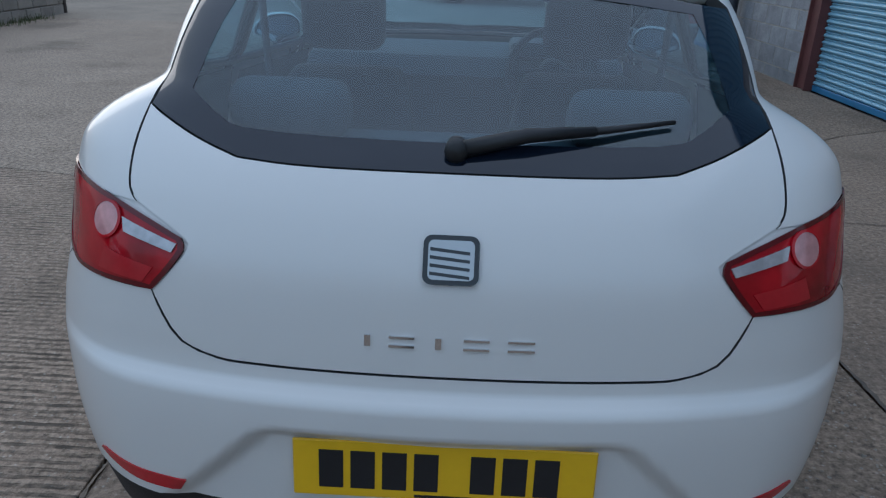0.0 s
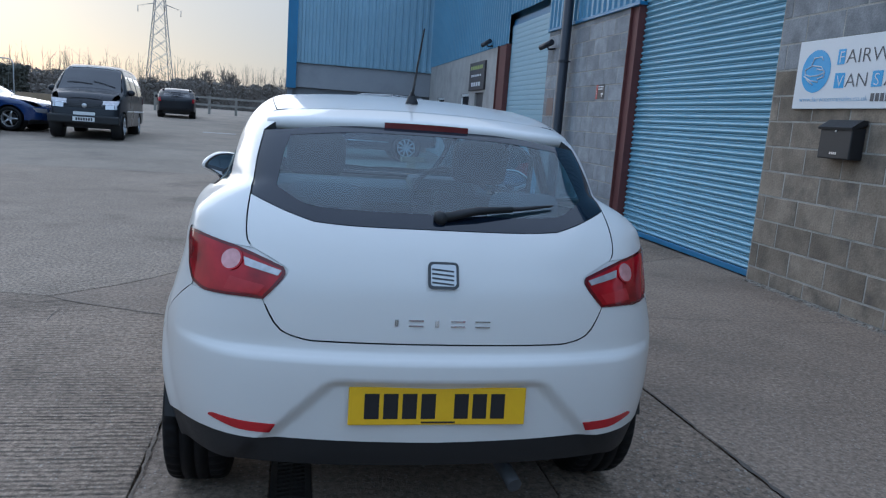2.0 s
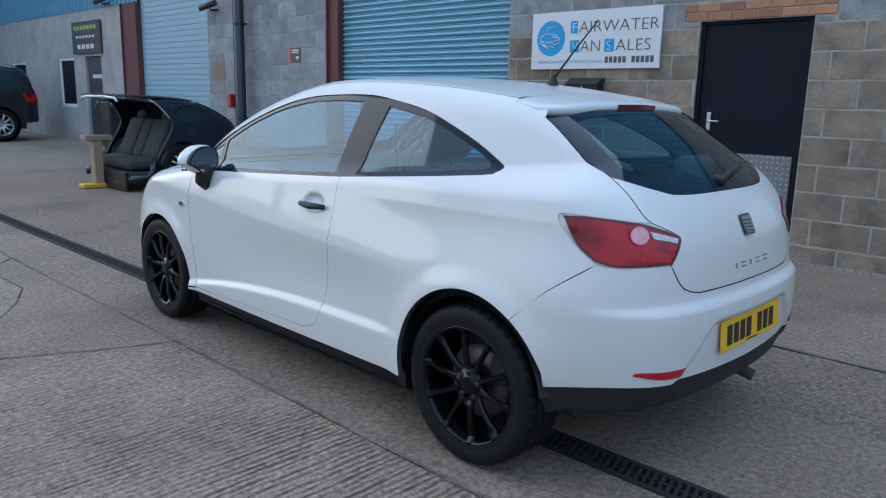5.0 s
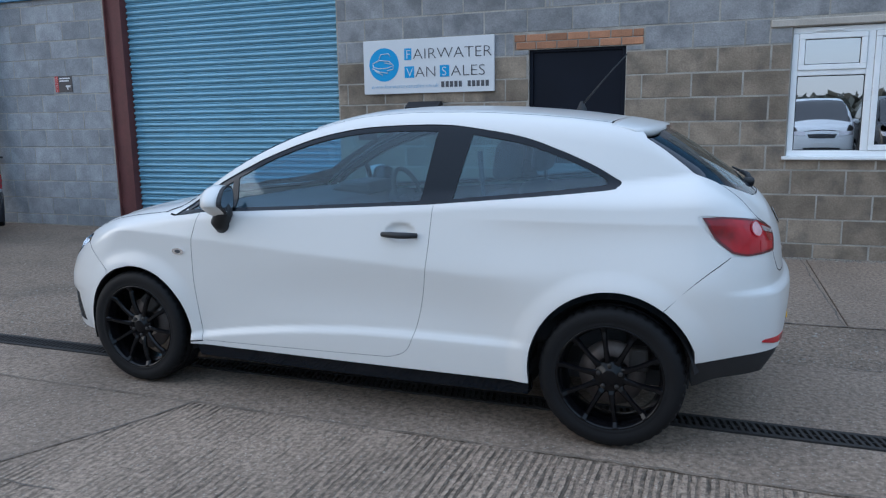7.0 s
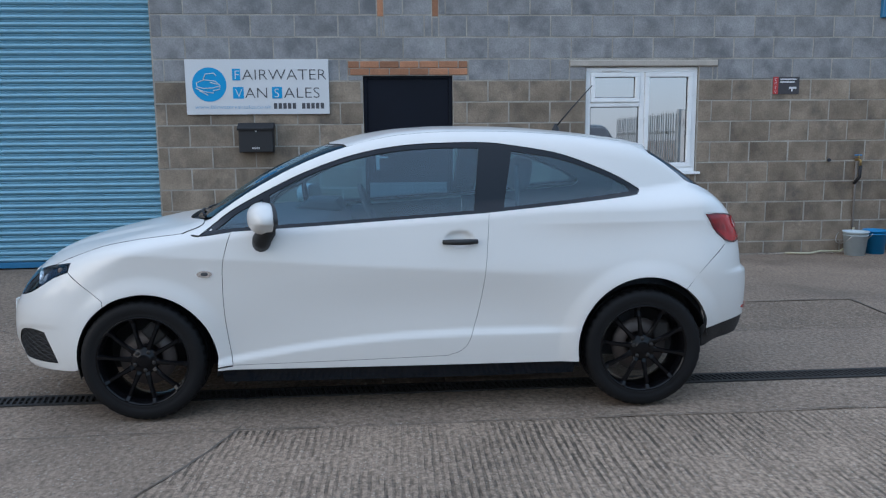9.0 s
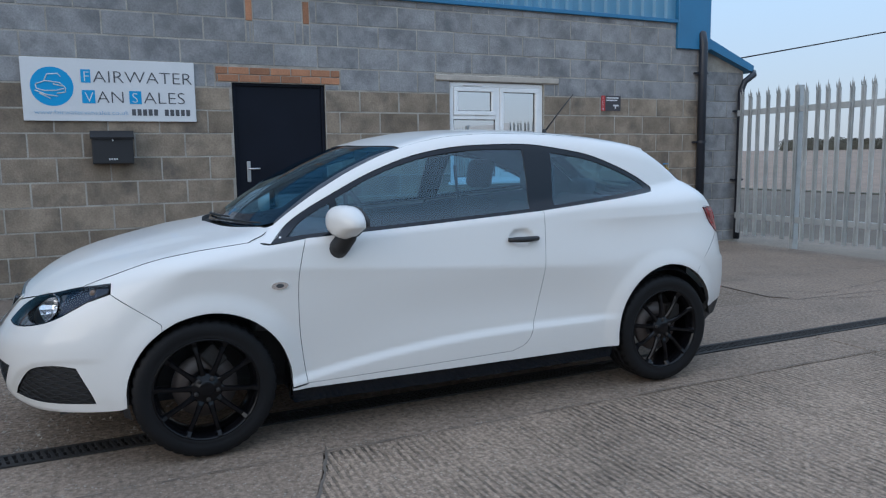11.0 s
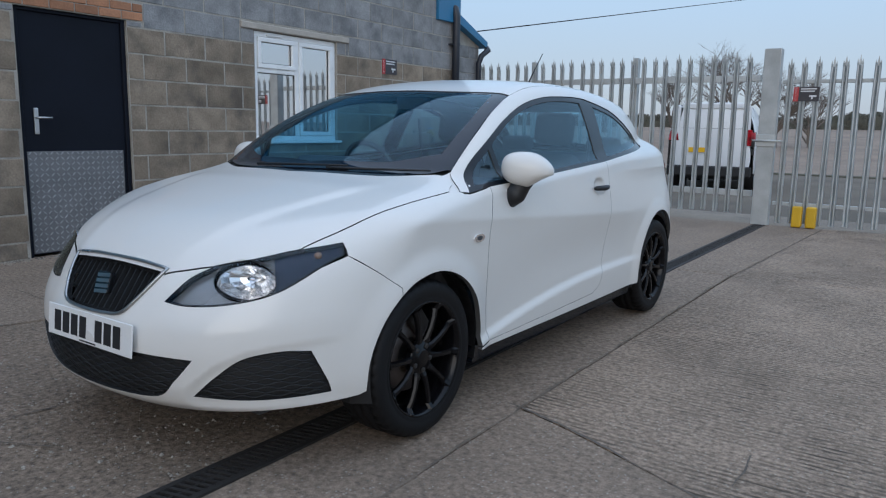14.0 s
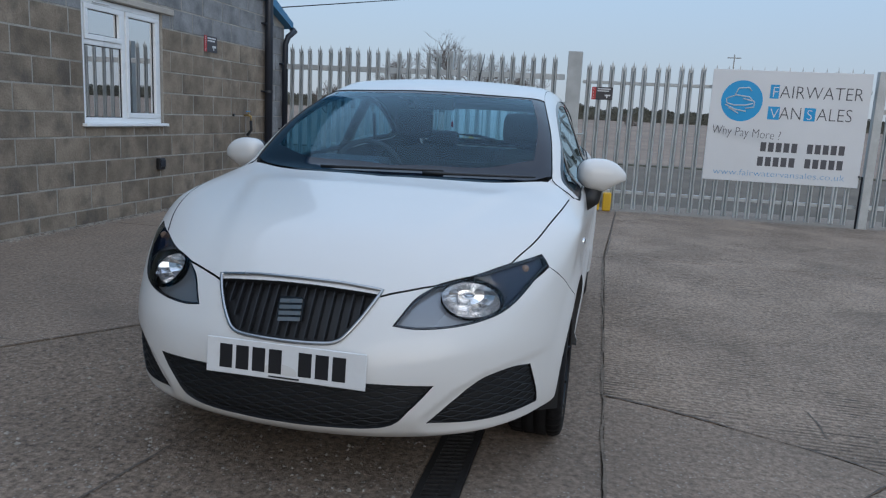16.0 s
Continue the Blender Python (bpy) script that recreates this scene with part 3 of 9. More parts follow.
def minus(rects, hole):
    out = []
    for a, b, c, d in rects:                 # y0, y1, z0, z1
        p, q, r, s = hole
        if q <= a or p >= b or s <= c or r >= d:
            out.append((a, b, c, d))
            continue
        if a < p:
            out.append((a, p, c, d))
        if q < b:
            out.append((q, b, c, d))
        lo, hi = max(a, p), min(b, q)
        if c < r:
            out.append((lo, hi, c, r))
        if s < d:
            out.append((lo, hi, s, d))
    return [r for r in out if r[1] - r[0] > 0.025 and r[3] - r[2] > 0.02]


def block_rects(y0, y1, z0, z1, holes):
    rects = []
    k0 = math.floor((z0 - Z0) / CH)
    for k in range(k0, math.ceil((z1 - Z0) / CH)):
        lo, hi = max(z0, Z0 + k * CH), min(z1, Z0 + (k + 1) * CH)
        off = (k % 2) * BL / 2
        j = math.floor((y0 - off) / BL)
        while j * BL + off < y1:
            a, b = max(y0, j * BL + off), min(y1, (j + 1) * BL + off)
            if b - a > 0.03 and hi - lo > 0.03:
                rects.append((a, b, lo, hi))
            j += 1
    for h in holes:
        rects = minus(rects, h)
    return rects


block_meshes = {}


def block_piece(parent, x, r, m, key):
    a, b, c, d = r
    w, h = round(b - a - 0.011, 3), round(d - c - 0.011, 3)
    if (w, h, key) not in block_meshes:
        bb = boxm((0, -w / 2, -h / 2), (0.05, w / 2, h / 2), 0.005)
        me = bpy.data.meshes.new("block")
        bb.to_mesh(me)
        bb.free()
        me.materials.append(m)
        block_meshes[(w, h, key)] = me
    o = new("block", block_meshes[(w, h, key)])
    o.parent = parent
    o.location = (x + random.uniform(-0.0015, 0.0015), (a + b) / 2, (c + d) / 2)


def wall_with_holes(b, x0, x1, y0, y1, z0, z1, holes):
    ys = sorted({y0, y1, *[v for h in holes for v in h[:2]]})
    zs = sorted({z0, z1, *[v for h in holes for v in h[2:]]})
    for ya, yb in zip(ys, ys[1:]):
        for za, zb in zip(zs, zs[1:]):
            cy, cz = (ya + yb) / 2, (za + zb) / 2
            if not any(h[0] < cy < h[1] and h[2] < cz < h[3] for h in holes):
                box(b, (x0, ya, za), (x1, yb, zb))
    return b


DOOR = (2.76, 3.76, -0.02, 2.09)
WIN = (-0.075, 1.24, 0.95, 2.18)
R1 = (6.03, 9.12)
wall_west = tagged(obj("wall_west", wall_with_holes(bmesh.new(), WX + 0.003, WX + 0.22, -2.76, R1[0], -0.05, 3.06, [DOOR, WIN]), M_MORTAR),
                   "tan and grey concrete block wall with pale mortar", "wall", kind="structure")
pier_a = tagged(obj("wall_pier_1", wall_with_holes(bmesh.new(), WX + 0.003, WX + 0.22, 9.42, 11.72, -0.05, 3.06, []), M_MORTAR),
                "grey block pier between the roller doors", "wall", kind="structure")
pier_b = tagged(obj("wall_pier_2", wall_with_holes(bmesh.new(), WX + 0.003, WX + 0.22, 11.95, 12.82, -0.05, 3.06, []), M_MORTAR),
                "grey block pier beside the far roller door", "wall", kind="structure")

# lintels
bm = bmesh.new()
lintel = tagged(empty("brick_lintel"), "two courses of orange brick over the door", "lintel", kind="structure")
for row, z in enumerate((2.098, 2.176)):
    y = 2.59
    k = 0
    while y < 3.91:
        w = 0.215 if not (row == 1 and k == 0) else 0.105
        w = min(w, 3.92 - y)
        part("brick", boxm((WX - 0.006, y + 0.004, z), (WX + 0.09, y + w - 0.004, z + 0.070), 0.004), M_BRICK, lintel)
        y += w + 0.004
        k += 1
part("mortar_bed", boxm((WX + 0.002, 2.592, 2.094), (WX + 0.06, 3.918, 2.25)), M_MORTAR, lintel)
bm = boxm((WX - 0.022, -0.285, 2.186), (WX + 0.1, 1.43, 2.252), 0.006)
tagged(obj("window_lintel", bm, M_SILLSTONE), "cream concrete lintel over the window", "lintel", kind="structure")
for y in (3.52, 2.915):
    bm = boxm((WX - 0.003, y, 2.728), (WX + 0.05, y + 0.065, 2.96), 0.003)
    tagged(obj("brick_infill", bm, M_BRICK), "orange brick set on end in the block wall", "brick", group="bricks on end", kind="structure")

# black steel door with tread plate kick panel
door = tagged(empty("door_1"), "black painted steel door with an aluminium tread-plate kick panel, closed", "door", kind="structure")
part("door_leaf", boxm((WX + 0.05, 2.80, 0.02), (WX + 0.095, 3.72, 2.06), 0.004), M_BLACKDOOR, door)
bm = bmesh.new()
for lo, hi in (((WX + 0.03, 2.762, 0.0), (WX + 0.12, 2.80, 2.088)), ((WX + 0.03, 3.72, 0.0), (WX + 0.12, 3.758, 2.088)), ((WX + 0.03, 2.80, 2.06), (WX + 0.12, 3.72, 2.088))):
    box(bm, lo, hi, 0.003)
part("door_frame", bm, M_BLACKDOOR, door)
kick = part("kick_panel", boxm((WX + 0.044, 2.83, 0.03), (WX + 0.05, 3.71, 0.905)), M_PLATE, door, "worn aluminium tread plate")
bm = bmesh.new()
for r in range(19):
    for c in range(19):
        y, z = 2.852 + c * 0.0465, 0.052 + r * 0.0465
        k = 1 if (r + c) % 2 else -1
        a, b = Vector((0, 0.0165, 0.0165 * k)), Vector((0, 0.0045, -0.0045 * k))
        o = Vector((WX + 0.0438, y, z))
        ring, crest = [bm.verts.new(o + q) for q in (-a, -b, a, b)], [bm.verts.new(o + q + Vector((-0.003, 0, 0))) for q in (-a * 0.6, a * 0.6)]
        for f in ((ring[0], ring[1], crest[0]), (ring[1], ring[2], crest[1]), (ring[1], crest[1], crest[0]), (ring[2], ring[3], crest[1]), (ring[3], ring[0], crest[0]), (ring[3], crest[0], crest[1])):
            bm.faces.new(f)
tread = part("raised_tread", bm, M_TREAD, kick)
tagged(tread, kind="stuff")
bm = boxm((WX + 0.036, 3.595, 1.05), (WX + 0.05, 3.635, 1.27), 0.006, 2)
tube(bm, [(WX + 0.04, 3.615, 1.19), (WX + 0.0, 3.615, 1.19), (WX + 0.0, 3.50, 1.19)], 0.009, 8)
part("door_handle", bm, M_STEELH, door, "brushed steel lever handle on a long plate")

# white casement window
window = tagged(empty("window_1"), "white plastic casement window with two lights", "window", kind="structure")
XW = WX + 0.03


def win_bar(b, y0, y1, z0, z1, d0=0.0, d1=0.06):
    box(b, (XW + d0, y0, z0), (XW + d1, y1, z1), 0.006, 0, 2)


bm = bmesh.new()
y0, y1, z0, z1 = -0.07, 1.235, 0.985, 2.176
for r in ((y0, y1, z1 - 0.055, z1), (y0, y1, z0, z0 + 0.055), (y0, y0 + 0.055, z0 + 0.055, z1 - 0.055), (y1 - 0.055, y1, z0 + 0.055, z1 - 0.055), (0.55, 0.61, z0 + 0.055, z1 - 0.055)):
    win_bar(bm, *r)
part("window_frame", bm, M_UPVC, window)
for nm, (a, b, c, d) in (("casement_sash", (-0.012, 0.548, 1.042, 2.118)), ("top_sash", (0.612, 1.178, 1.785, 2.118))):
    bm = bmesh.new()
    for r in ((a, b, d - 0.05, d), (a, b, c, c + 0.05), (a, a + 0.05, c + 0.05, d - 0.05), (b - 0.05, b, c + 0.05, d - 0.05)):
        win_bar(bm, *r, -0.014, 0.03)
    part(nm, bm, M_UPVC, window)
bm = bmesh.new()
win_bar(bm, 0.61, 1.18, 1.735, 1.785)
part("transom", bm, M_UPVC, window)
for a, b, c, d in ((0.04, 0.50, 1.09, 2.07), (0.66, 1.13, 1.835, 2.07), (0.61, 1.18, 1.04, 1.735)):
    p = part("pane", boxm((XW + 0.02, a, c), (XW + 0.03, b, d)), M_WINPANE, window)
    bm = bmesh.new()
    for r in ((a, b, d - 0.008, d), (a, b, c, c + 0.008), (a, a + 0.008, c + 0.008, d - 0.008), (b - 0.008, b, c + 0.008, d - 0.008)):
        box(bm, (XW + 0.014, r[0], r[2]), (XW + 0.0195, r[1], r[3]))
    part("gasket", bm, M_CABLE, window, "black rubber gasket")
    p.visible_shadow = False
bm = boxm((WX - 0.05, -0.11, 0.955), (WX + 0.1, 1.275, 0.985), 0.006, 2)
part("window_sill", bm, M_UPVC, window)
bm = bmesh.new()
box(bm, (XW - 0.02, 0.8, 2.135), (XW, 1.05, 2.15), 0.003)
part("trickle_vent", bm, M_UPVC, window)

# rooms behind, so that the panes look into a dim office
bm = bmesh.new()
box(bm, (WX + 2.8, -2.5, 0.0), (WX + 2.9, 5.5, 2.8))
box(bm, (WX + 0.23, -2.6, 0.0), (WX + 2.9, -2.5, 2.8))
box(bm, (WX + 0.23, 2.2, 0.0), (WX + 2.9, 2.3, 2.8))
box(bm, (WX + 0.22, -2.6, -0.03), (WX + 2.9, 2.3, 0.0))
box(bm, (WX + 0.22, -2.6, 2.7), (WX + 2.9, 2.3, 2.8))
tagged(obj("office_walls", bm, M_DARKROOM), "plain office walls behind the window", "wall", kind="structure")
bm = bmesh.new()
for k in range(16):
    y = 0.62 + k * 0.035
    box(bm, (WX + 0.2 + 0.012 * math.sin(k * 2.1), y, 1.0), (WX + 0.21 + 0.012 * math.sin(k * 2.1), y + 0.03, 1.76))
curtain = tagged(obj("net_curtain", bm, mat("net_curtain_cloth", (0.33, 0.37, 0.40), 0.9)), "grey net curtain hanging inside the window", "curtain")

# roller doors
bm = bmesh.new()
prof = [(-0.010, 0.0)] + [(0.031 * math.sin(math.pi * k / 8) ** 0.8, 0.0005 + 0.052 * k / 8) for k in range(9)] + [(0.001 + 0.015 * math.sin(math.pi * k / 5) ** 0.8, 0.0555 + 0.0165 * k / 5) for k in range(6)] + [(-0.010, 0.0752)]
prev = None
for d, z in prof:
    pair = (bm.verts.new((-d, 0, z)), bm.verts.new((-d, 1, z)))
    if prev:
        f = bm.faces.new((prev[0], prev[1], pair[1], pair[0]))
        f.smooth = d > 0.0005
    prev = pair
slat_mesh = bpy.data.meshes.new("slat")
bm.to_mesh(slat_mesh)
bm.free()
slat_mesh.materials.append(M_ROLLER)


flat_slat = bpy.data.meshes.new("slat")
bm = bmesh.new()
prev = None
for d, z in [(0.0, 0.0), (0.010, 0.004), (0.012, 0.03), (0.012, 0.07), (0.010, 0.098), (0.0, 0.1)]:
    pair = (bm.verts.new((-d, 0, z)), bm.verts.new((-d, 1, z)))
    if prev:
        bm.faces.new((prev[0], prev[1], pair[1], pair[0]))
    prev = pair
bm.to_mesh(flat_slat)
bm.free()
flat_slat.materials.append(M_ROLLER_PALE)


def roller_door(name, y0, y1, x, label, mesh=slat_mesh, pitch=0.0752):
    e = tagged(empty(name), label, "roller door", kind="structure")
    for k in range(int(3.46 / pitch)):
        s = new("slat", mesh)
        s.parent, s.location, s.scale = e, (x, y0, 0.07 + k * pitch), (1, y1 - y0, 1)
    part("bottom_rail", boxm((x - 0.03, y0, 0.005), (x + 0.01, y1, 0.07), 0.005), M_TRIM, e)
    part("backing", boxm((x + 0.02, y0, 0.0), (x + 0.04, y1, 3.6)), M_TRIM, e)
    return e


roller_door("roller_door_1", R1[0] + 0.0, R1[1], WX + 0.10, "closed pale blue steel roller shutter door")
roller_door("roller_door_2", 12.83, 15.6, WX + 0.10, "closed pale blue roller shutter door further along", flat_slat, 0.1)


def column(name, y0, y1, label, top=3.1):
    b = bmesh.new()
    box(b, (WX - 0.02, y0, 0.0), (WX + 0.2, y0 + 0.016, top))
    box(b, (WX - 0.02, y1 - 0.016, 0.0), (WX + 0.2, y1, top))
    box(b, (WX + 0.02, y0 + 0.016, 0.0), (WX + 0.04, y1 - 0.016, top))
    return tagged(obj(name, b, M_RUST), label, "steel column", kind="structure")


column("column_1", 9.13, 9.41, "red oxide painted steel column beside the roller door")
column("column_2", 11.73, 11.94, "red oxide steel column behind the downpipe")
column("column_3", 15.62, 16.35, "wide red oxide steel column at the far roller door")

# blue profiled cladding above the blockwork
def cladding(b, x, y0, y1, z0, z1, pitch=0.2, depth=0.035):
    y = y0
    prev = None
    while y < y1 - 1e-6:
        for dy, d in ((0.0, 0.0), (0.09, 0.0), (0.115, depth), (0.175, depth)):
            yy = min(y + dy * pitch / 0.2, y1)
            pair = (b.verts.new((x - d, yy, z0)), b.verts.new((x - d, yy, z1)))
            if prev:
                b.faces.new((prev[0], pair[0], pair[1], prev[1]))
            prev = pair
        y += pitch
    return b


clad = tagged(empty("cladding"), "blue ribbed steel cladding above the blockwork", "cladding", kind="structure")
bm = cladding(bmesh.new(), WX + 0.02, -2.2, R1[0], 3.10, 6.2)
part("cladding_sheet", bm, M_CLAD, clad)
part("cladding_sheet", cladding(bmesh.new(), WX + 0.02, 9.1, 12.9, 3.10, 6.2), M_CLAD, clad)
part("cladding_sheet", cladding(bmesh.new(), WX + 0.02, R1[0], 9.1, 3.6, 6.2), M_CLAD, clad)
part("cladding_sheet", cladding(bmesh.new(), WX + 0.02, 12.9, 15.6, 3.7, 6.2), M_CLAD, clad)
part("cladding_sheet", cladding(bmesh.new(), WX + 0.02, 15.6, 25.2, 3.1, 6.2), M_CLAD, clad)
part("drip_flashing", boxm((WX - 0.04, -2.76, 3.055), (WX + 0.08, R1[0], 3.105), 0.006), M_TRIM, clad)
part("drip_flashing", boxm((WX - 0.04, 9.1, 3.055), (WX + 0.08, 12.82, 3.105), 0.006), M_TRIM, clad)
part("corner_flashing", boxm((WX - 0.05, -2.78, 2.72), (WX + 0.22, -2.2, 6.2), 0.006), M_TRIM, clad)
part("verge_flashing", boxm((WX - 0.03, -2.8, 6.2), (WX + 0.3, 25.2, 6.35), 0.006), M_TRIM, clad)
# carcass of the building, closed at the back and above
bm = bmesh.new()
box(bm, (WX + 0.23, -2.75, 2.85), (WX + 14, 25.2, 6.2))
box(bm, (WX + 3.0, -2.75, -0.05), (WX + 14, 25.2, 2.85))
tagged(obj("building_core", bm, M_CLAD), "blue clad industrial unit", "building", kind="structure")

# lean-to at the end of the building
lean = tagged(empty("lean_to"), "low block lean-to with a blue sloping verge", "lean-to", kind="structure")
bm = bmesh.new()
prism(bm, [(-2.77, -0.05), (-3.62, -0.05), (-3.62, 2.48), (-2.77, 2.78)], "x", WX + 0.14, WX + 3.0)
part("wall", bm, M_MORTAR, lean)
bm = bmesh.new()
prism(bm, [(-2.77, 2.78), (-3.70, 2.452), (-3.70, 2.55), (-2.77, 2.92)], "x", WX + 0.02, WX + 3.1)
part("verge", bm, M_TRIM, lean)


def downpipe(name, y, x, pts, r, label, brackets):
    e = tagged(empty(name), label, "downpipe")
    part("pipe", tube(bmesh.new(), pts, r, 14), M_PIPE, e)
    for z in brackets:
        b = lathe(bmesh.new(), [(-0.02, r + 0.006), (0.02, r + 0.006)], 14, "z", (x, y, z))
        box(b, (x, y - 0.1, z - 0.012), (x + 0.09, y + 0.1, z + 0.012))
        part("bracket", b, M_PIPE, e)
    return e


downpipe("downpipe", -2.63, WX - 0.075, [(WX - 0.075, -2.63, 0.02), (WX - 0.075, -2.63, 2.80), (WX - 0.05, -2.63, 2.92), (WX + 0.1, -2.63, 2.98)], 0.058,
         "dark navy plastic downpipe at the corner of the building", (0.5, 1.45, 2.4))
downpipe("downpipe", -3.52, WX + 0.07, [(WX + 0.07, -3.52, 0.02), (WX + 0.07, -3.52, 2.2), (WX + 0.04, -3.55, 2.32), (WX - 0.02, -3.66, 2.42), (WX + 0.05, -3.72, 2.46)], 0.045,
         "dark plastic downpipe with a swan neck on the lean-to", (0.9, 1.9))
downpipe("downpipe", 11.52, WX - 0.16, [(WX - 0.35, 11.3, 0.03), (WX - 0.2, 11.46, 0.35), (WX - 0.16, 11.52, 0.55), (WX - 0.16, 11.52, 6.2)], 0.085,
         "thick black downpipe on the pier", (0.95, 2.45, 4.2))

# ---- things on the wall ----
def van_emblem(parent, place, r, s):
    """The round blue emblem: a disc with plain white strokes."""
    b = bmesh.new()
    bmesh.ops.create_circle(b, cap_ends=True, segments=40, radius=r)
    d = part("emblem_disc", b, M_SIGNBLUE, parent)
    d.matrix_basis = place
    b = bmesh.new()
    for pts in ([(-0.75, 0.1), (-0.3, 0.28), (0.35, 0.2), (0.62, -0.05), (0.6, -0.28), (0.2, -0.36)], [(-0.75, 0.1), (-0.72, -0.12), (-0.35, -0.22), (0.2, -0.2), (0.55, -0.1)],
                [(-0.35, 0.3), (-0.2, 0.62), (0.3, 0.66), (0.42, 0.5)], [(-0.8, -0.2), (-0.3, -0.42), (0.25, -0.5)], [(0.05, 0.12), (0.5, 0.02)], [(-0.6, -0.35), (-0.1, -0.62)]):
        tube(b, [(x * r, y * r, 0.002) for x, y in pts], 0.03 * r, 4)
    o = part("emblem_stroke", b, M_SIGNWHITE, parent)
    o.matrix_basis = place


def cell(parent, place, x, y, w, h, ch):
    b = bmesh.new()
    box(b, (x, y, 0.0), (x + w, y + h, 0.0015))
    o = part("initial_tile", b, M_SIGNBLUE, parent)
    o.matrix_basis = place
    words("initial", ch, h * 1.1, M_SIGNWHITE, parent, place @ Matrix.Translation((x + w * 0.18, y + h * 0.1, 0.0025)), depth=0.0006)


def bars(parent, place, x, y, w, h, n, m):
    """Plain bars in place of writing."""
    step = w / n
    for k in range(n):
        if n > 8 and k == 5:
            continue
        part("writing_bar", boxm((x + k * step, y, 0.0), (x + k * step + step * 0.72, y + h, 0.0015)), m, parent).matrix_basis = place


wsign = tagged(empty("wall_sign"), "white sales sign board with round blue emblem on blockwork", "sign")
part("board", boxm((WX - 0.03, 4.132, 1.677), (WX - 0.004, 5.678, 2.267), 0.003), M_SIGNWHITE, wsign)
P = at_wall(WX - 0.0312, 5.678, 1.677)
van_emblem(wsign, P @ Matrix.Translation((0.255, 0.322, 0.001)), 0.183, 1)
cell(wsign, P, 0.505, 0.365, 0.085, 0.125, "F")
words("lettering", "AIRWATER", 0.165, M_SIGNTEXT, wsign, P @ Matrix.Translation((0.605, 0.37, 0.001)), wide=1.13)
cell(wsign, P, 0.505, 0.170, 0.115, 0.125, "V")
words("lettering", "AN", 0.165, M_SIGNTEXT, wsign, P @ Matrix.Translation((0.63, 0.175, 0.001)), wide=1.08)
cell(wsign, P, 0.925, 0.170, 0.11, 0.125, "S")
words("lettering", "ALES", 0.165, M_SIGNTEXT, wsign, P @ Matrix.Translation((1.05, 0.175, 0.001)), wide=1.15)
bars(wsign, P, 0.94, 0.058, 0.56, 0.062, 11, M_SIGNTEXT)
words("lettering", "www.fairwatervansales.co.uk", 0.062, M_SIGNPALE, wsign, P @ Matrix.Translation((0.09, 0.062, 0.001)), depth=0.0005, across=0.82)

mb = tagged(empty("mailbox"), "black metal letterbox on the block wall", "letterbox")
part("body", boxm((WX - 0.13, 4.75, 1.262), (WX - 0.003, 5.12, 1.52), 0.01, 2), M_BLACKPLASTIC, mb)
bm = bmesh.new()
prism(bm, [(WX - 0.145, 1.50), (WX - 0.003, 1.545), (WX - 0.003, 1.58), (WX - 0.05, 1.585), (WX - 0.15, 1.52)], "y", 4.74, 5.13)
part("lid", bm, M_BLACKPLASTIC, mb)
b = bmesh.new()
lathe(b, [(0, 0.0), (-0.006, 0.008), (0, 0.01)], 12, "x", (WX - 0.132, 4.93, 1.49))
part("lock", b, M_STEELH, mb, "small steel lock")
for k in range(4):
    part("mark", boxm((WX - 0.132, 4.895 + k * 0.022, 1.30), (WX - 0.130, 4.91 + k * 0.022, 1.318)), M_STEELH, mb)


def cctv_sign(place, w, h, name, label):
    e = tagged(empty(name), label, "sign", group="warning signs")
    b = bmesh.new()
    box(b, (0, 0, 0), (w, h, 0.004))
    part("plate", b, M_DARKSIGN, e).matrix_basis = place
    b = bmesh.new()
    box(b, (0, 0, 0.004), (w * 0.2, h, 0.006))
    part("red_band", b, M_REDSIGN, e).matrix_basis = place
    for k, ch in enumerate("CCTV"):
        words("letter", ch, h * 0.24, M_SIGNWHITE, e, place @ Matrix.Translation((w * 0.05, h * (0.76 - 0.24 * k), 0.0065)), depth=0.0004)
    for r, wd in ((0.82, 0.62), (0.66, 0.55)):
        part("writing_bar", boxm((w * 0.27, h * r, 0.004), (w * (0.27 + wd), h * (r + 0.08), 0.0055)), M_SIGNWHITE, e).matrix_basis = place
    b = bmesh.new()
    box(b, (w * 0.62, h * 0.3, 0.004), (w * 0.9, h * 0.42, 0.0055))
    box(b, (w * 0.7, h * 0.15, 0.004), (w * 0.76, h * 0.302, 0.0055))
    part("pictogram", b, M_SIGNWHITE, e).matrix_basis = place
    return e


cctv_sign(at_wall(WX - 0.003, -0.955, 1.865), 0.315, 0.195, "camera_warning_sign", "small red and black camera warning sign on the block wall")
cctv_sign(at_wall(WX - 0.003, 10.36, 1.83), 0.30, 0.21, "camera_warning_sign", "faded red camera warning sign on the grey pier")
bm = boxm((WX - 0.006, 12.28, 1.57), (WX - 0.001, 12.62, 1.88))
tagged(obj("brown_plaque", bm, mat("brown_plaque_paint", (0.16, 0.10, 0.085), 0.4)), "brown square plaque on the pier", "plaque")
bm = boxm((WX - 0.10, 11.96, 1.12), (WX - 0.005, 12.08, 1.34), 0.015, 2)
tagged(obj("red_alarm_box", bm, M_REDSIGN), "small red box fixed to the pier", "alarm box")


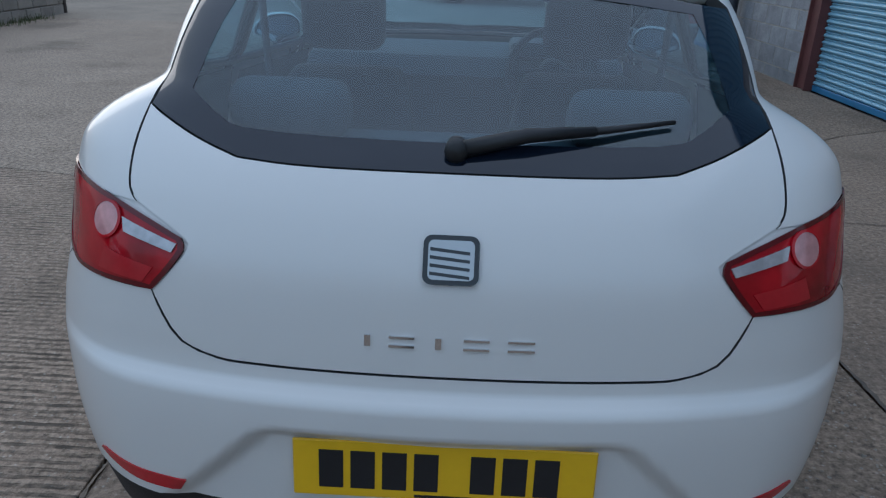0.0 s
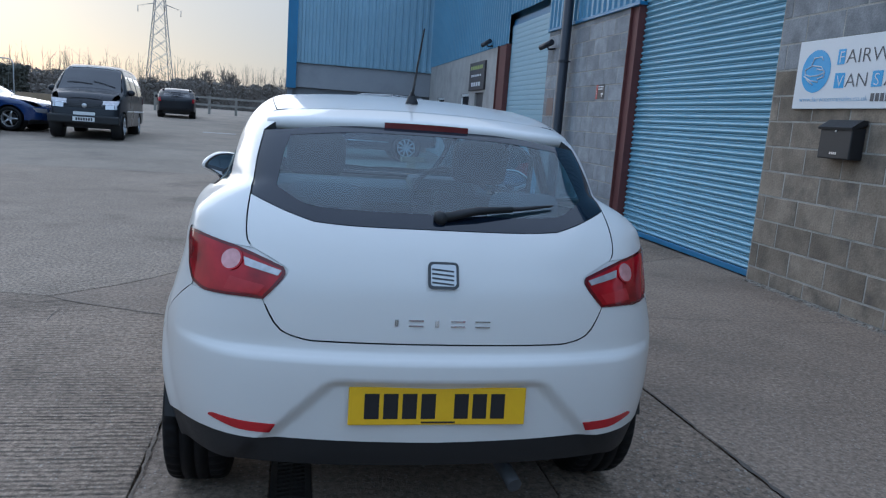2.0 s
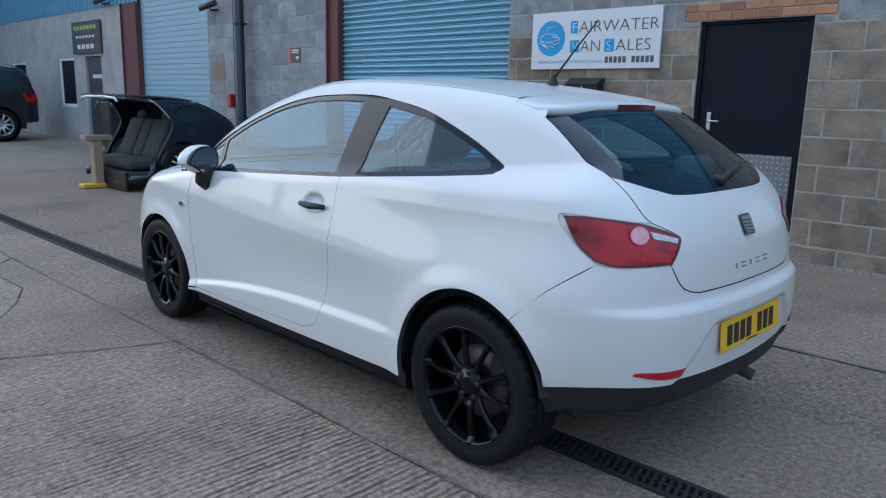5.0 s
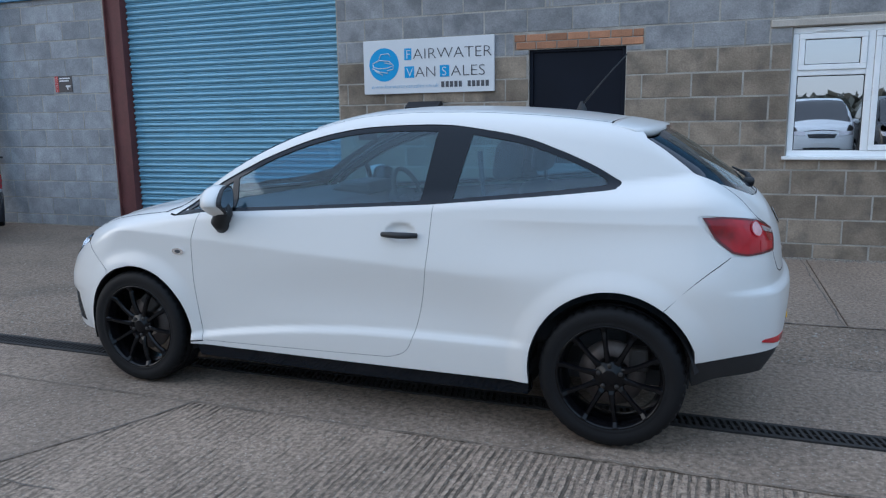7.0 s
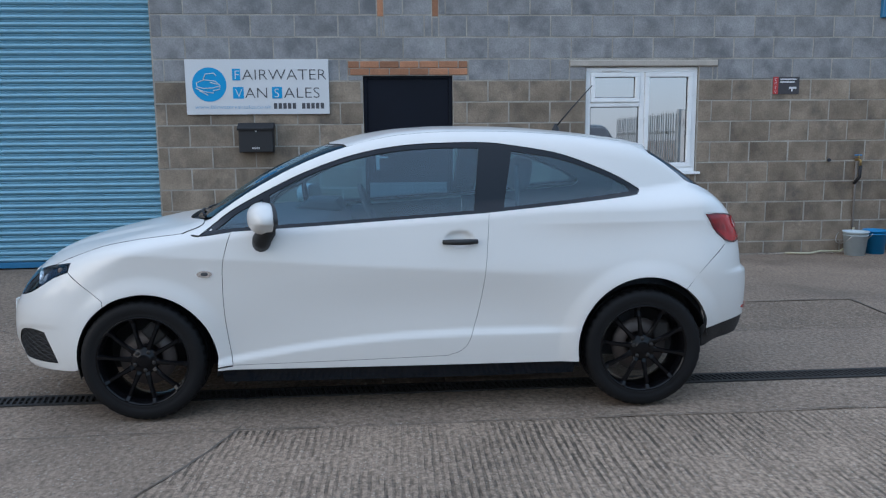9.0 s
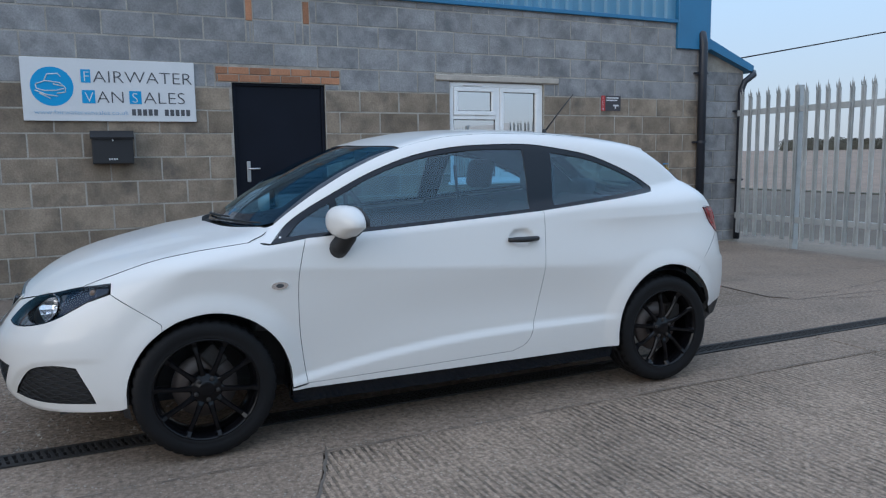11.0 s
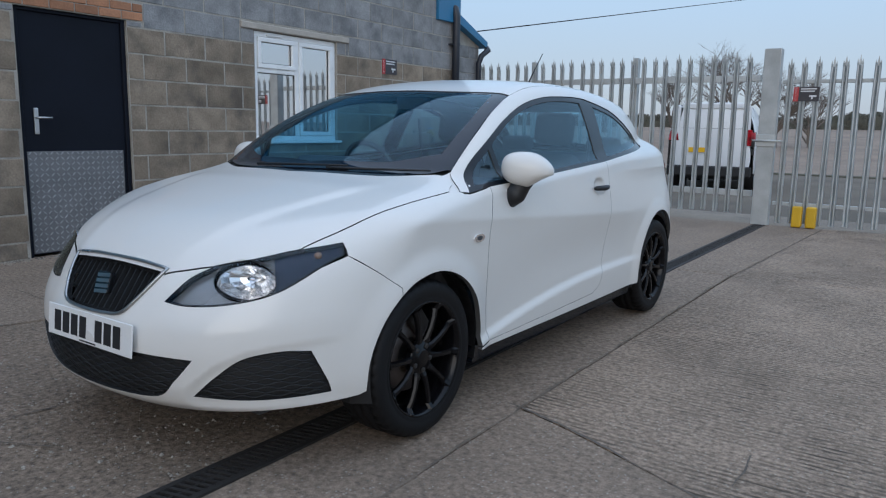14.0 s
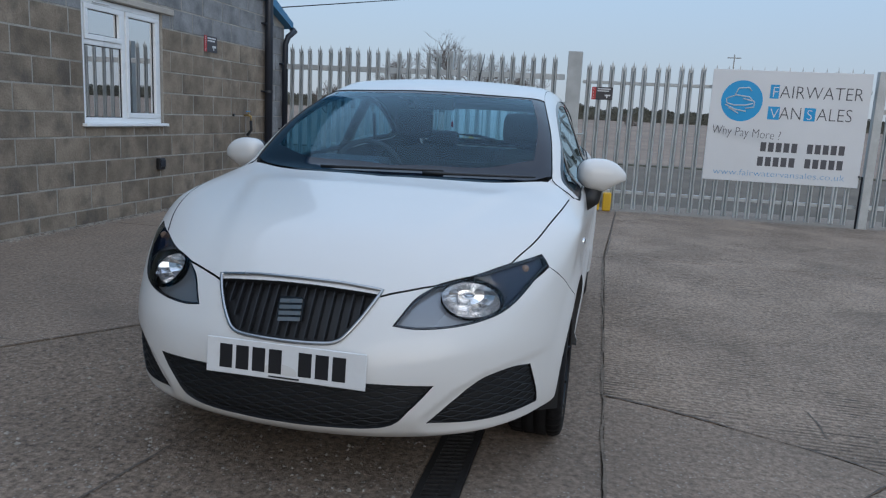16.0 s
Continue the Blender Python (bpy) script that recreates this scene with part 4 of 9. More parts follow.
def wall_camera(place, label):
    e = tagged(empty("security_camera"), label, "security camera", group="security cameras")
    b = bmesh.new()
    tube(b, [(0, 0, 0), (-0.12, 0, -0.02), (-0.16, 0.02, 0.06)], 0.018, 8)
    part("arm", b, M_PIPE, e)
    b = bmesh.new()
    tube(b, [(-0.10, -0.10, 0.10), (-0.2, 0.22, 0.02)], 0.05, 12)
    part("housing", b, M_PIPE, e)
    e.location = place
    return e


wall_camera((WX, 12.45, 2.74), "dark security camera on an arm on the pier")
wall_camera((WX, 16.9, 3.15), "small dark security camera under the cladding")

# tap, hose and pails at the end of the wall
tap = tagged(empty("garden_tap"), "brass tap with blue lever on a wall pipe", "tap")
bm = bmesh.new()
tube(bm, [(WX - 0.02, -2.02, 0.0), (WX - 0.02, -2.02, 1.1)], 0.011, 8)
part("riser_pipe", bm, mat("dull_pipe", (0.19, 0.17, 0.15), 0.6, metal=0.2), tap)
bm = bmesh.new()
tube(bm, [(WX, -2.02, 1.1), (WX - 0.06, -2.02, 1.1), (WX - 0.10, -2.02, 1.09), (WX - 0.10, -2.02, 1.03)], [0.014, 0.016, 0.014, 0.012], 8)
tube(bm, [(WX - 0.06, -2.02, 1.11), (WX - 0.06, -2.02, 1.15)], 0.01, 8)
part("tap_body", bm, mat("tarnished_brass", (0.35, 0.25, 0.1), 0.4, metal=0.8), tap)
part("tap_lever", boxm((WX - 0.07, -2.06, 1.148), (WX - 0.05, -1.97, 1.16), 0.003), M_BLUEPAIL, tap, "blue lever")
bm = tube(bmesh.new(), [(WX - 0.10, -2.02, 1.03), (WX - 0.11, -2.01, 0.9), (WX - 0.06, -1.98, 0.82)], 0.02, 8)
part("hose_tail", bm, M_CABLE, tap)
sock = tagged(empty("outdoor_socket"), "small dark outdoor socket on the wall", "socket")
part("body", boxm((WX - 0.05, -0.02, 0.47), (WX, 0.09, 0.60), 0.008, 2), M_BLACKPLASTIC, sock)
part("cover", boxm((WX - 0.062, -0.01, 0.50), (WX - 0.048, 0.08, 0.585), 0.006), M_PIPE, sock)
bm = tube(bmesh.new(), [(WX - 0.03, -1.68, 1.10), (WX - 0.01, -1.68, 1.10)], 0.02, 10)
tagged(obj("pipe_stub", bm, M_PIPE), "dark capped pipe stub in the wall", "pipe")


def pail(at, r, h, m, label):
    e = tagged(empty("pail", at), label, "bucket", group="buckets by the tap")
    b = bmesh.new()
    lathe(b, [(0.0, 0.0), (0.0, r * 0.8), (h, r), (h, r * 1.06), (h - 0.015, r * 1.06), (h - 0.02, r * 0.96), (0.01, r * 0.76), (0.01, 0.0)], 24, "z")
    part("body", b, m, e)
    part("rim", lathe(bmesh.new(), [(h * 0.82, r * 0.985), (h * 0.84, r * 1.03), (h * 0.86, r * 0.99)], 24, "z"), m, e)
    b = bmesh.new()
    tube(b, [(r * math.cos(t) * 1.02, r * math.sin(t) * 0.6 + r * 0.9, h * 0.9 - 0.11 * math.sin(t)) for t in [i * math.pi / 10 for i in range(11)]], 0.004, 6)
    part("handle", b, M_STEELH, e)
    return e


pail((WX - 0.25, -1.92, 0), 0.135, 0.28, M_WHITEPAIL, "cloudy white plastic bucket on the ground by the tap")
pail((WX - 0.16, -2.22, 0), 0.13, 0.28, M_BLUEPAIL, "blue plastic bucket beside the white one")
bm = tube(bmesh.new(), [(WX - 0.12, -1.15, 0.02), (WX - 0.2, -1.4, 0.02), (WX - 0.1, -1.6, 0.03), (WX - 0.15, -1.8, 0.03), (WX - 0.06, -2.0, 0.1), (WX - 0.05, -2.02, 0.3)], 0.012, 8)
tagged(obj("garden_hose", bm, mat("pale_hose", (0.45, 0.42, 0.3), 0.6)), "pale hose lying along the wall foot", "hose")
# grit and moss along the foot of the wall
rnd = random.Random(4)
bm = bmesh.new()
for k in range(900):
    y, d = rnd.uniform(-2.6, 6.0), abs(rnd.gauss(0, 0.06))
    s = rnd.uniform(0.004, 0.016)
    x = WX - 0.005 - d
    vs = [bm.verts.new((x + rnd.uniform(-s, s), y + rnd.uniform(-s, s), rnd.uniform(0, s))) for _ in range(4)]
    for t in ((0, 1, 2), (0, 2, 3), (0, 3, 1), (1, 3, 2)):
        bm.faces.new([vs[i] for i in t])
tagged(obj("grit", bm, M_DIRT), "grit, leaves and moss along the foot of the wall", "debris", kind="stuff")

# ---- far part of the unit: office front and projecting wing ----
office = tagged(empty("wall_office"), "pale block office front under blue cladding", "wall", kind="structure")
OD, OW1, OW2 = (17.55, 18.45, -0.02, 2.1), (19.1, 20.1, 0.95, 2.1), (22.5, 23.6, 1.0, 2.05)
part("wall", wall_with_holes(bmesh.new(), WX + 0.02, WX + 0.25, 16.36, 25.2, -0.05, 3.1, [OD, OW1, OW2]),
     mat("pale_blockwork", (0.40, 0.385, 0.365), 0.9, var=0.15, scale=3, fvar=0.1, bump=0.003, stain=(0.22, 0.2, 0.19), stain_amt=0.5), office)
od = tagged(empty("door_2"), "dark grey office door with faint writing", "door", kind="structure")
part("door_leaf", boxm((WX + 0.08, 17.56, 0.0), (WX + 0.13, 18.44, 2.09), 0.005), mat("grey_door_paint", (0.05, 0.05, 0.055), 0.5), od)
bm = bmesh.new()
box(bm, (WX + 0.076, 17.7, 1.62), (WX + 0.08, 18.2, 1.70))
part("writing_bar", bm, M_SIGNWHITE, od)
bm = tube(bmesh.new(), [(WX + 0.05, 18.2, 0.95), (WX + 0.04, 17.9, 1.12)], 0.014, 6)
part("door_handle", bm, M_STEELH, od)
for nm, h in (("window_2", OW1), ("window_3", OW2)):
    w = tagged(empty(nm), "small white framed office window", "window", kind="structure")
    bm = bmesh.new()
    a, b2, c, d = h
    for r in ((a, b2, d - 0.07, d), (a, b2, c, c + 0.07), (a, a + 0.07, c + 0.07, d - 0.07), (b2 - 0.07, b2, c + 0.07, d - 0.07)):
        box(bm, (WX + 0.04, r[0], r[2]), (WX + 0.11, r[1], r[3]), 0.005)
    part("window_frame", bm, M_UPVC, w)
    part("pane", boxm((WX + 0.07, a + 0.06, c + 0.06), (WX + 0.08, b2 - 0.06, d - 0.06)), M_BLACKDOOR, w)
osign = tagged(empty("dark_sign"), "black sign board with pale writing over the office door", "sign")
part("board", boxm((WX - 0.03, 17.4, 2.16), (WX + 0.018, 19.0, 2.86), 0.004), M_DARKSIGN, osign)
P2 = at_wall(WX - 0.032, 19.0, 2.16)
bars(osign, P2, 0.15, 0.52, 1.3, 0.09, 7, mat("pale_green_letter", (0.35, 0.42, 0.12), 0.5))
bars(osign, P2, 0.25, 0.34, 1.1, 0.05, 6, M_SIGNWHITE)
bars(osign, P2, 0.3, 0.1, 1.0, 0.1, 4, M_SIGNWHITE)
wing = tagged(empty("wall_wing"), "projecting blue clad wing over grey render", "wall", kind="structure")
bm = bmesh.new()
box(bm, (-0.60, 25.25, 2.10), (WX + 10, 40, 2.89))
part("render_band", bm, mat("grey_render", (0.30, 0.31, 0.33), 0.85, var=0.1, scale=0.6, stain=(0.2, 0.21, 0.23), stain_amt=0.4, bump=0.002), wing)
bm = bmesh.new()
box(bm, (-0.55, 25.35, -0.1), (WX + 10, 39.9, 2.10))
part("lower_wall", bm, mat("dark_grey_render", (0.19, 0.2, 0.215), 0.85, var=0.1, scale=0.6, bump=0.002), wing)
bm = bmesh.new()
y = -0.65
prev = None
while y < WX + 3:
    for dx, d in ((0.0, 0.0), (0.09, 0.0), (0.12, 0.04), (0.2, 0.04)):
        pair = (bm.verts.new((y + dx, 25.2 - d, 2.90)), bm.verts.new((y + dx, 25.2 - d, 9.5)))
        if prev:
            bm.faces.new((prev[0], pair[0], pair[1], prev[1]))
        prev = pair
    y += 0.23
box(bm, (-0.65, 25.25, 2.90), (WX + 10, 40, 9.5))
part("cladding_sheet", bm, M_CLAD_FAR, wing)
part("corner_flashing", boxm((-0.77, 25.1, 2.05), (-0.45, 25.4, 9.5)), M_TRIM, wing)
bm = bmesh.new()
box(bm, (-0.73, 25.2, -0.1), (-0.55, 25.5, 2.10))
part("corner_post", bm, mat("grey_post", (0.22, 0.24, 0.27), 0.7), wing)

# loose grit in the worn surface and rubble along the foot of the wall
rnd = random.Random(41)


def pebble(b, x, y, z, r):
    pts = [b.verts.new((x + r * rnd.uniform(0.6, 1.2) * math.cos(a), y + r * rnd.uniform(0.6, 1.2) * math.sin(a), z)) for a in (0, 1.26, 2.5, 3.8, 5.0)]
    top = b.verts.new((x + r * rnd.uniform(-0.3, 0.3), y + r * rnd.uniform(-0.3, 0.3), z + r * rnd.uniform(0.5, 0.9)))
    for k in range(5):
        b.faces.new((pts[k], pts[(k + 1) % 5], top))


M_GRIT = mat("mixed_grit", (0.27, 0.24, 0.20), 0.9, var=0.5, scale=14, fvar=0.2)
bm = bmesh.new()
for k in range(2600):
    pebble(bm, rnd.uniform(-0.26, 1.52), rnd.uniform(1.1, 7.5) - 0.2, -0.004, rnd.uniform(0.003, 0.009) * (1.5 if rnd.random() < 0.08 else 1))
for k in range(1200):
    pebble(bm, -0.905 + rnd.gauss(0, 0.05), rnd.uniform(-3, 9), -0.002, rnd.uniform(0.002, 0.006))
for k in range(1500):
    pebble(bm, rnd.uniform(-5.5, -1.0), rnd.uniform(-1.5, 8), 0.0, rnd.uniform(0.002, 0.006))
tagged(obj("grit", bm, M_GRIT), "loose grit and small stones on the worn concrete", "grit", kind="stuff")
bm = bmesh.new()
for k in range(2200):
    d = abs(rnd.gauss(0, 0.05))
    y = rnd.uniform(-2.6, 6.0)
    if 2.7 < y < 3.8 and rnd.random() < 0.7:
        continue
    pebble(bm, WX - 0.01 - d, y, 0.0, rnd.uniform(0.004, 0.02) * (1 - 3 * d if d < 0.2 else 0.4))
tagged(obj("rubble", bm, M_GRIT), "broken mortar and rubble along the foot of the wall", "rubble", kind="stuff")

# ---- palisade fence and gates ----
bm = bmesh.new()
wsec = [(-0.035, -0.004), (-0.026, 0.012), (-0.012, 0.012), (0.0, -0.006), (0.012, 0.012), (0.026, 0.012), (0.035, -0.004)]
rows = []
for z, k in ((0.05, 1.0), (2.0, 1.0)):
    rows.append([bm.verts.new((x * k, y, z)) for x, y in wsec])
for a, b in zip(rows, rows[1:]):
    for i in range(len(wsec) - 1):
        bm.faces.new((a[i], a[i + 1], b[i + 1], b[i]))
for x0, x1, xt, yt, h in ((-0.034, -0.011, -0.029, 0.012, 0.075), (-0.013, 0.013, 0.0, 0.006, 0.125), (0.011, 0.034, 0.029, 0.012, 0.075)):
    a, b = bm.verts.new((x0, 0.006, 2.0)), bm.verts.new((x1, 0.006, 2.0))
    c, d = bm.verts.new((x1 * 0.85 + xt * 0.15, yt, 2.0 + h * 0.45)), bm.verts.new((x0 * 0.85 + xt * 0.15, yt, 2.0 + h * 0.45))
    bm.faces.new((a, b, c, d))
    bm.faces.new((d, c, bm.verts.new((xt, yt, 2.0 + h))))
bmesh.ops.solidify(bm, geom=bm.faces[:], thickness=0.003)
for z in (0.30, 1.82):
    bmesh.ops.create_uvsphere(bm, u_segments=6, v_segments=4, radius=0.010, matrix=Matrix.Translation((0, 0.004, z)))
pale_mesh = bpy.data.meshes.new("pale")
bm.to_mesh(pale_mesh)
bm.free()
pale_mesh.materials.append(M_GALV)
rnd = random.Random(8)


def palisade(name, x0, x1, posts, lift, high, thick, label):
    e = tagged(empty(name), label, "fence", kind="structure")
    x = max(x0, x1) - 0.08
    while x > min(x0, x1) + 0.05:
        p = new("pale", pale_mesh)
        p.parent = e
        p.matrix_basis = pose(x + rnd.uniform(-0.004, 0.004), FY, lift + rnd.uniform(-0.012, 0.012), 0, rnd.uniform(-0.5, 0.5), 0)
        x -= 0.155
    for z in (0.27, high):
        b = bmesh.new()
        box(b, (min(x0, x1), FY - 0.05, z + lift), (max(x0, x1), FY - 0.008, z + lift + thick), 0.003)
        part("rail", b, M_GALV, e)
    for px in posts:
        part("post", boxm((px - 0.03, FY - 0.16, -0.1), (px + 0.03, FY - 0.055, 2.1 + lift), 0.003), M_GALV, e)
    return e


palisade("palisade_fence", 4.05, -0.20, (3.09, 1.48), 0.075, 1.745, 0.08, "galvanised steel palisade fence beside the building")
palisade("palisade_gate", -0.46, -4.24, (), -0.015, 1.80, 0.045, "galvanised palisade gate with a large sales board")
palisade("palisade_gate", -4.40, -9.2, (-7.0,), -0.015, 1.55, 0.06, "second leaf of the galvanised palisade gate")
gp = tagged(empty("gate_post"), "heavy galvanised square gate post", "gate post")
part("post", boxm((-0.435, FY - 0.06, -0.05), (-0.235, FY + 0.10, 2.215), 0.008, 2), M_GALV, gp)
part("latch_plate", boxm((-0.45, FY + 0.06, 1.0), (-0.22, FY + 0.115, 1.15), 0.004), M_GALV, gp)
part("slide_bolt", tube(bmesh.new(), [(-0.54, FY + 0.125, 1.07), (-0.18, FY + 0.125, 1.07)], 0.014, 8), M_GALV, gp)
gp2 = tagged(empty("gate_post"), "galvanised gate post with a drop bolt", "gate post")
part("post", boxm((-4.38, FY - 0.03, -0.05), (-4.27, FY + 0.08, 2.08), 0.006), M_GALV, gp2)
part("drop_bolt", tube(bmesh.new(), [(-4.25, FY + 0.05, 0.0), (-4.25, FY + 0.05, 0.70), (-4.20, FY + 0.06, 0.70)], 0.013, 8), M_PIPE, gp2)
cctv_sign(at_fence(-0.60, FY + 0.02, 1.565), 0.29, 0.175, "camera_warning_sign", "red and black camera warning sign wired to the fence")
# big sales board on the gate
bs = tagged(empty("gate_sign"), "large white sales board with round blue emblem on the gate", "sign")
P3 = at_fence(-2.21, FY + 0.045, 0.545) @ Matrix.Diagonal((0.940, 0.962, 1, 1))
bm = bmesh.new()
box(bm, (0, 0, -0.012), (2.13, 1.56, 0), 0.003)
part("board", bm, M_SIGNWHITE, bs).matrix_basis = P3
P3 = P3 @ Matrix.Translation((0, 0, 0.001))
van_emblem(bs, P3 @ Matrix.Translation((0.43, 1.13, 0.001)), 0.285, 1)
cell(bs, P3, 0.80, 1.18, 0.12, 0.19, "F")
words("lettering", "AIRWATER", 0.25, M_SIGNTEXT, bs, P3 @ Matrix.Translation((0.93, 1.19, 0.001)), wide=0.90)
cell(bs, P3, 0.80, 0.89, 0.16, 0.18, "V")
words("lettering", "AN", 0.25, M_SIGNTEXT, bs, P3 @ Matrix.Translation((0.955, 0.90, 0.001)), wide=0.86)
cell(bs, P3, 1.29, 0.89, 0.15, 0.18, "S")
words("lettering", "ALES", 0.25, M_SIGNTEXT, bs, P3 @ Matrix.Translation((1.455, 0.90, 0.001)), wide=0.90)
words("lettering", "Why Pay More ?", 0.17, M_SIGNTEXT, bs, P3 @ Matrix.Translation((0.06, 0.66, 0.0015)) @ pose(0, 0, 0, 0, 0, 6) @ Matrix(((1, 0.35, 0, 0), (0, 1, 0, 0), (0, 0, 1, 0), (0, 0, 0, 1))), wide=0.82)
bars(bs, P3, 0.76, 0.44, 1.16, 0.13, 11, M_SIGNTEXT)
bars(bs, P3, 0.74, 0.235, 1.18, 0.13, 11, M_SIGNTEXT)
words("lettering", "www.fairwatervansales.co.uk", 0.125, M_SIGNPALE, bs, P3 @ Matrix.Translation((0.14, 0.085, 0.001)), depth=0.0006, across=1.80)
for dx in (0.0, 0.16):
    bm = boxm((-1.0 + dx, FY + 0.04, 0.0), (-0.88 + dx, FY + 0.13, 0.265), 0.02, 2)
    tagged(obj("gate_stop", bm, M_YELLOW), "yellow painted gate stop on the ground", "gate stop", group="gate stops")
bm = tube(bmesh.new(), [Vector((5.67, -3.0, 2.556)), Vector((5.87, -85, 16.82))], 0.012, 5)
tagged(obj("overhead_cable", bm, M_CABLE), "thin overhead cable running from the building", "cable")

# ---- the white hatchback: one smooth body surface, from which every panel is cut ----
def pchip(pts):
    """A smooth curve through points (x, y) in rising x."""
    X, Y = np.array([p[0] for p in pts], float), np.array([p[1] for p in pts], float)
    h = np.diff(X)
    d = np.diff(Y) / h
    s = np.zeros_like(X)
    s[0], s[-1] = d[0], d[-1]
    ok = d[:-1] * d[1:] > 0
    w1, w2 = 2 * h[1:] + h[:-1], h[1:] + 2 * h[:-1]
    with np.errstate(divide="ignore", invalid="ignore"):
        s[1:-1] = np.where(ok, (w1 + w2) / (w1 / d[:-1] + w2 / d[1:]), 0.0)

    def at(x):
        x = np.asarray(x, float)
        i = np.clip(np.searchsorted(X, x) - 1, 0, len(h) - 1)
        t = x - X[i]
        u = np.clip(t / h[i], 0, 1)
        inside = Y[i] * (1 + 2 * u) * (1 - u) ** 2 + s[i] * h[i] * u * (1 - u) ** 2 + Y[i + 1] * u * u * (3 - 2 * u) + s[i + 1] * h[i] * u * u * (u - 1)
        return inside + np.where(x < X[0], (x - X[0]) * s[0], 0) + np.where(x > X[-1], (x - X[-1]) * s[-1], 0)
    return at


def smax(a, b, k):
    h = np.clip(0.5 + 0.5 * (a - b) / k, 0, 1)
    return b + (a - b) * h + k * h * (1 - h)


def sstep(t):
    t = np.clip(t, 0, 1)
    return t * t * (3 - 2 * t)


def smooth_line(pts):
    return staticmethod(pchip(pts))


class Body:
    """The car's skin as f(x, y, z) = 0: y forward from the rear axle, x to its right, z up."""
    top = smooth_line([(-0.30, 1.275), (-0.1, 1.338), (0.1, 1.374), (0.4, 1.410), (0.7, 1.430), (0.95, 1.434), (1.2, 1.424), (1.42, 1.394), (1.609, 1.347),
                 (1.816, 1.266), (2.015, 1.165), (2.20, 1.045), (2.28, 0.990), (2.42, 0.955), (2.56, 0.926), (2.75, 0.885), (2.90, 0.848), (3.05, 0.806), (3.13, 0.775), (3.2, 0.735), (3.27, 0.67), (3.4, 0.5)])
    shift = smooth_line([(-0.3, -0.22), (0.2, 0.0), (1.0, 0.0), (1.5, 0.25), (2.25, 0.25), (2.5, 0.10), (3.0, 0.12), (3.3, 0.25)])
    crown = smooth_line([(-0.3, 0.10), (1.4, 0.10), (1.8, 0.05), (2.2, 0.03), (2.5, 0.05), (3.2, 0.08)])
    plan = smooth_line([(-0.75, 0.57), (-0.5, 0.728), (-0.4, 0.780), (-0.3, 0.813), (-0.15, 0.831), (0.0, 0.838), (0.4, 0.848), (1.2, 0.852), (2.0, 0.848), (2.45, 0.842), (2.75, 0.820), (3.0, 0.782), (3.3, 0.70)])
    house = smooth_line([(-0.7, 0.435), (-0.5, 0.50), (-0.3, 0.578), (-0.1, 0.639), (0.1, 0.689), (0.4, 0.737), (1.0, 0.774), (1.8, 0.772), (2.2, 0.752), (2.6, 0.72), (3.3, 0.6)])
    belt = smooth_line([(-0.7, 1.10), (0.05, 1.069), (0.78, 0.997), (1.5, 0.953), (2.18, 0.908), (2.8, 0.80), (3.3, 0.72)])
    nose = smooth_line([(0.10, 3.0), (0.17, 3.13), (0.21, 3.235), (0.26, 3.30), (0.33, 3.325), (0.42, 3.33), (0.50, 3.325), (0.60, 3.29), (0.70, 3.235), (0.80, 3.16), (0.95, 3.0)])
    tail = smooth_line([(0.18, -0.52), (0.25, -0.62), (0.33, -0.68), (0.42, -0.70), (0.58, -0.705), (0.655, -0.70), (0.685, -0.672), (0.75, -0.663), (0.85, -0.645), (0.95, -0.60), (1.02, -0.545), (1.1, -0.445), (1.2, -0.315), (1.3, -0.18), (1.4, -0.05)])

    def roof(self, x, y):
        ax = np.abs(x)
        hood = sstep((y - 2.35) / 0.2)
        dome = 0.010 * hood * (1 - sstep((ax - (0.27 + 0.30 * np.clip(3.15 - y, 0, 2))) / 0.09))
        return self.top(y + self.shift(y) * ax ** 2) - self.crown(y) * ax ** 2 + dome

    def side(self, y, z):
        p, zb = self.plan(y), self.belt(y)
        zc = 0.80 - 0.066 * (2.2 - y)                    # upper crease of the flank
        zl = 0.437 - 0.105 * np.clip((y - 0.75) / 1.25, 0, 1.2) ** 2.2     # lower crease above the sill
        fade = sstep((y - 0.25) / 0.3) * sstep((2.3 - y) / 0.25)
        soft = lambda t, k: np.where(t > k, t - k / 2, np.where(t > 0, t * t / (2 * k), 0))
        crisp = 0.10 - 0.082 * sstep((y - 0.1) / 0.5)
        prof = -0.18 * (0.85 + 0.15 * sstep((y + 0.1) / 0.6)) * soft(z - zc, crisp) - 0.10 * soft(0.45 - z, 0.3) - 0.02 * soft(zc - z, 0.15)
        prof = prof - fade * 0.019 * sstep((z - zl + 0.045) / 0.045) * (1 - sstep((z - zl - 0.05) / 0.28))
        prof = prof - sstep((y - 0.35) / 0.5) * sstep((2.75 - y) / 0.25) * 0.009 * (1 - np.exp(-np.clip(zc - z, 0, 1) / 0.10)) * (1 - sstep((zc - z - 0.10) / 0.24))
        zs = 0.935                                       # shoulder that runs back to the rear lamp
        prof = prof - sstep((0.75 - y) / 0.5) * 0.010 * (1 - np.exp(-np.clip(zs - z, 0, 1) / 0.045)) * (1 - sstep((zs - z - 0.05) / 0.25))
        prof = prof - 0.11 * sstep((0.35 - y) / 0.6) * soft(z - 0.68, 0.15)
        prof = prof - 0.28 * sstep((-0.12 - y) / 0.22) * soft(0.56 - z, 0.2)
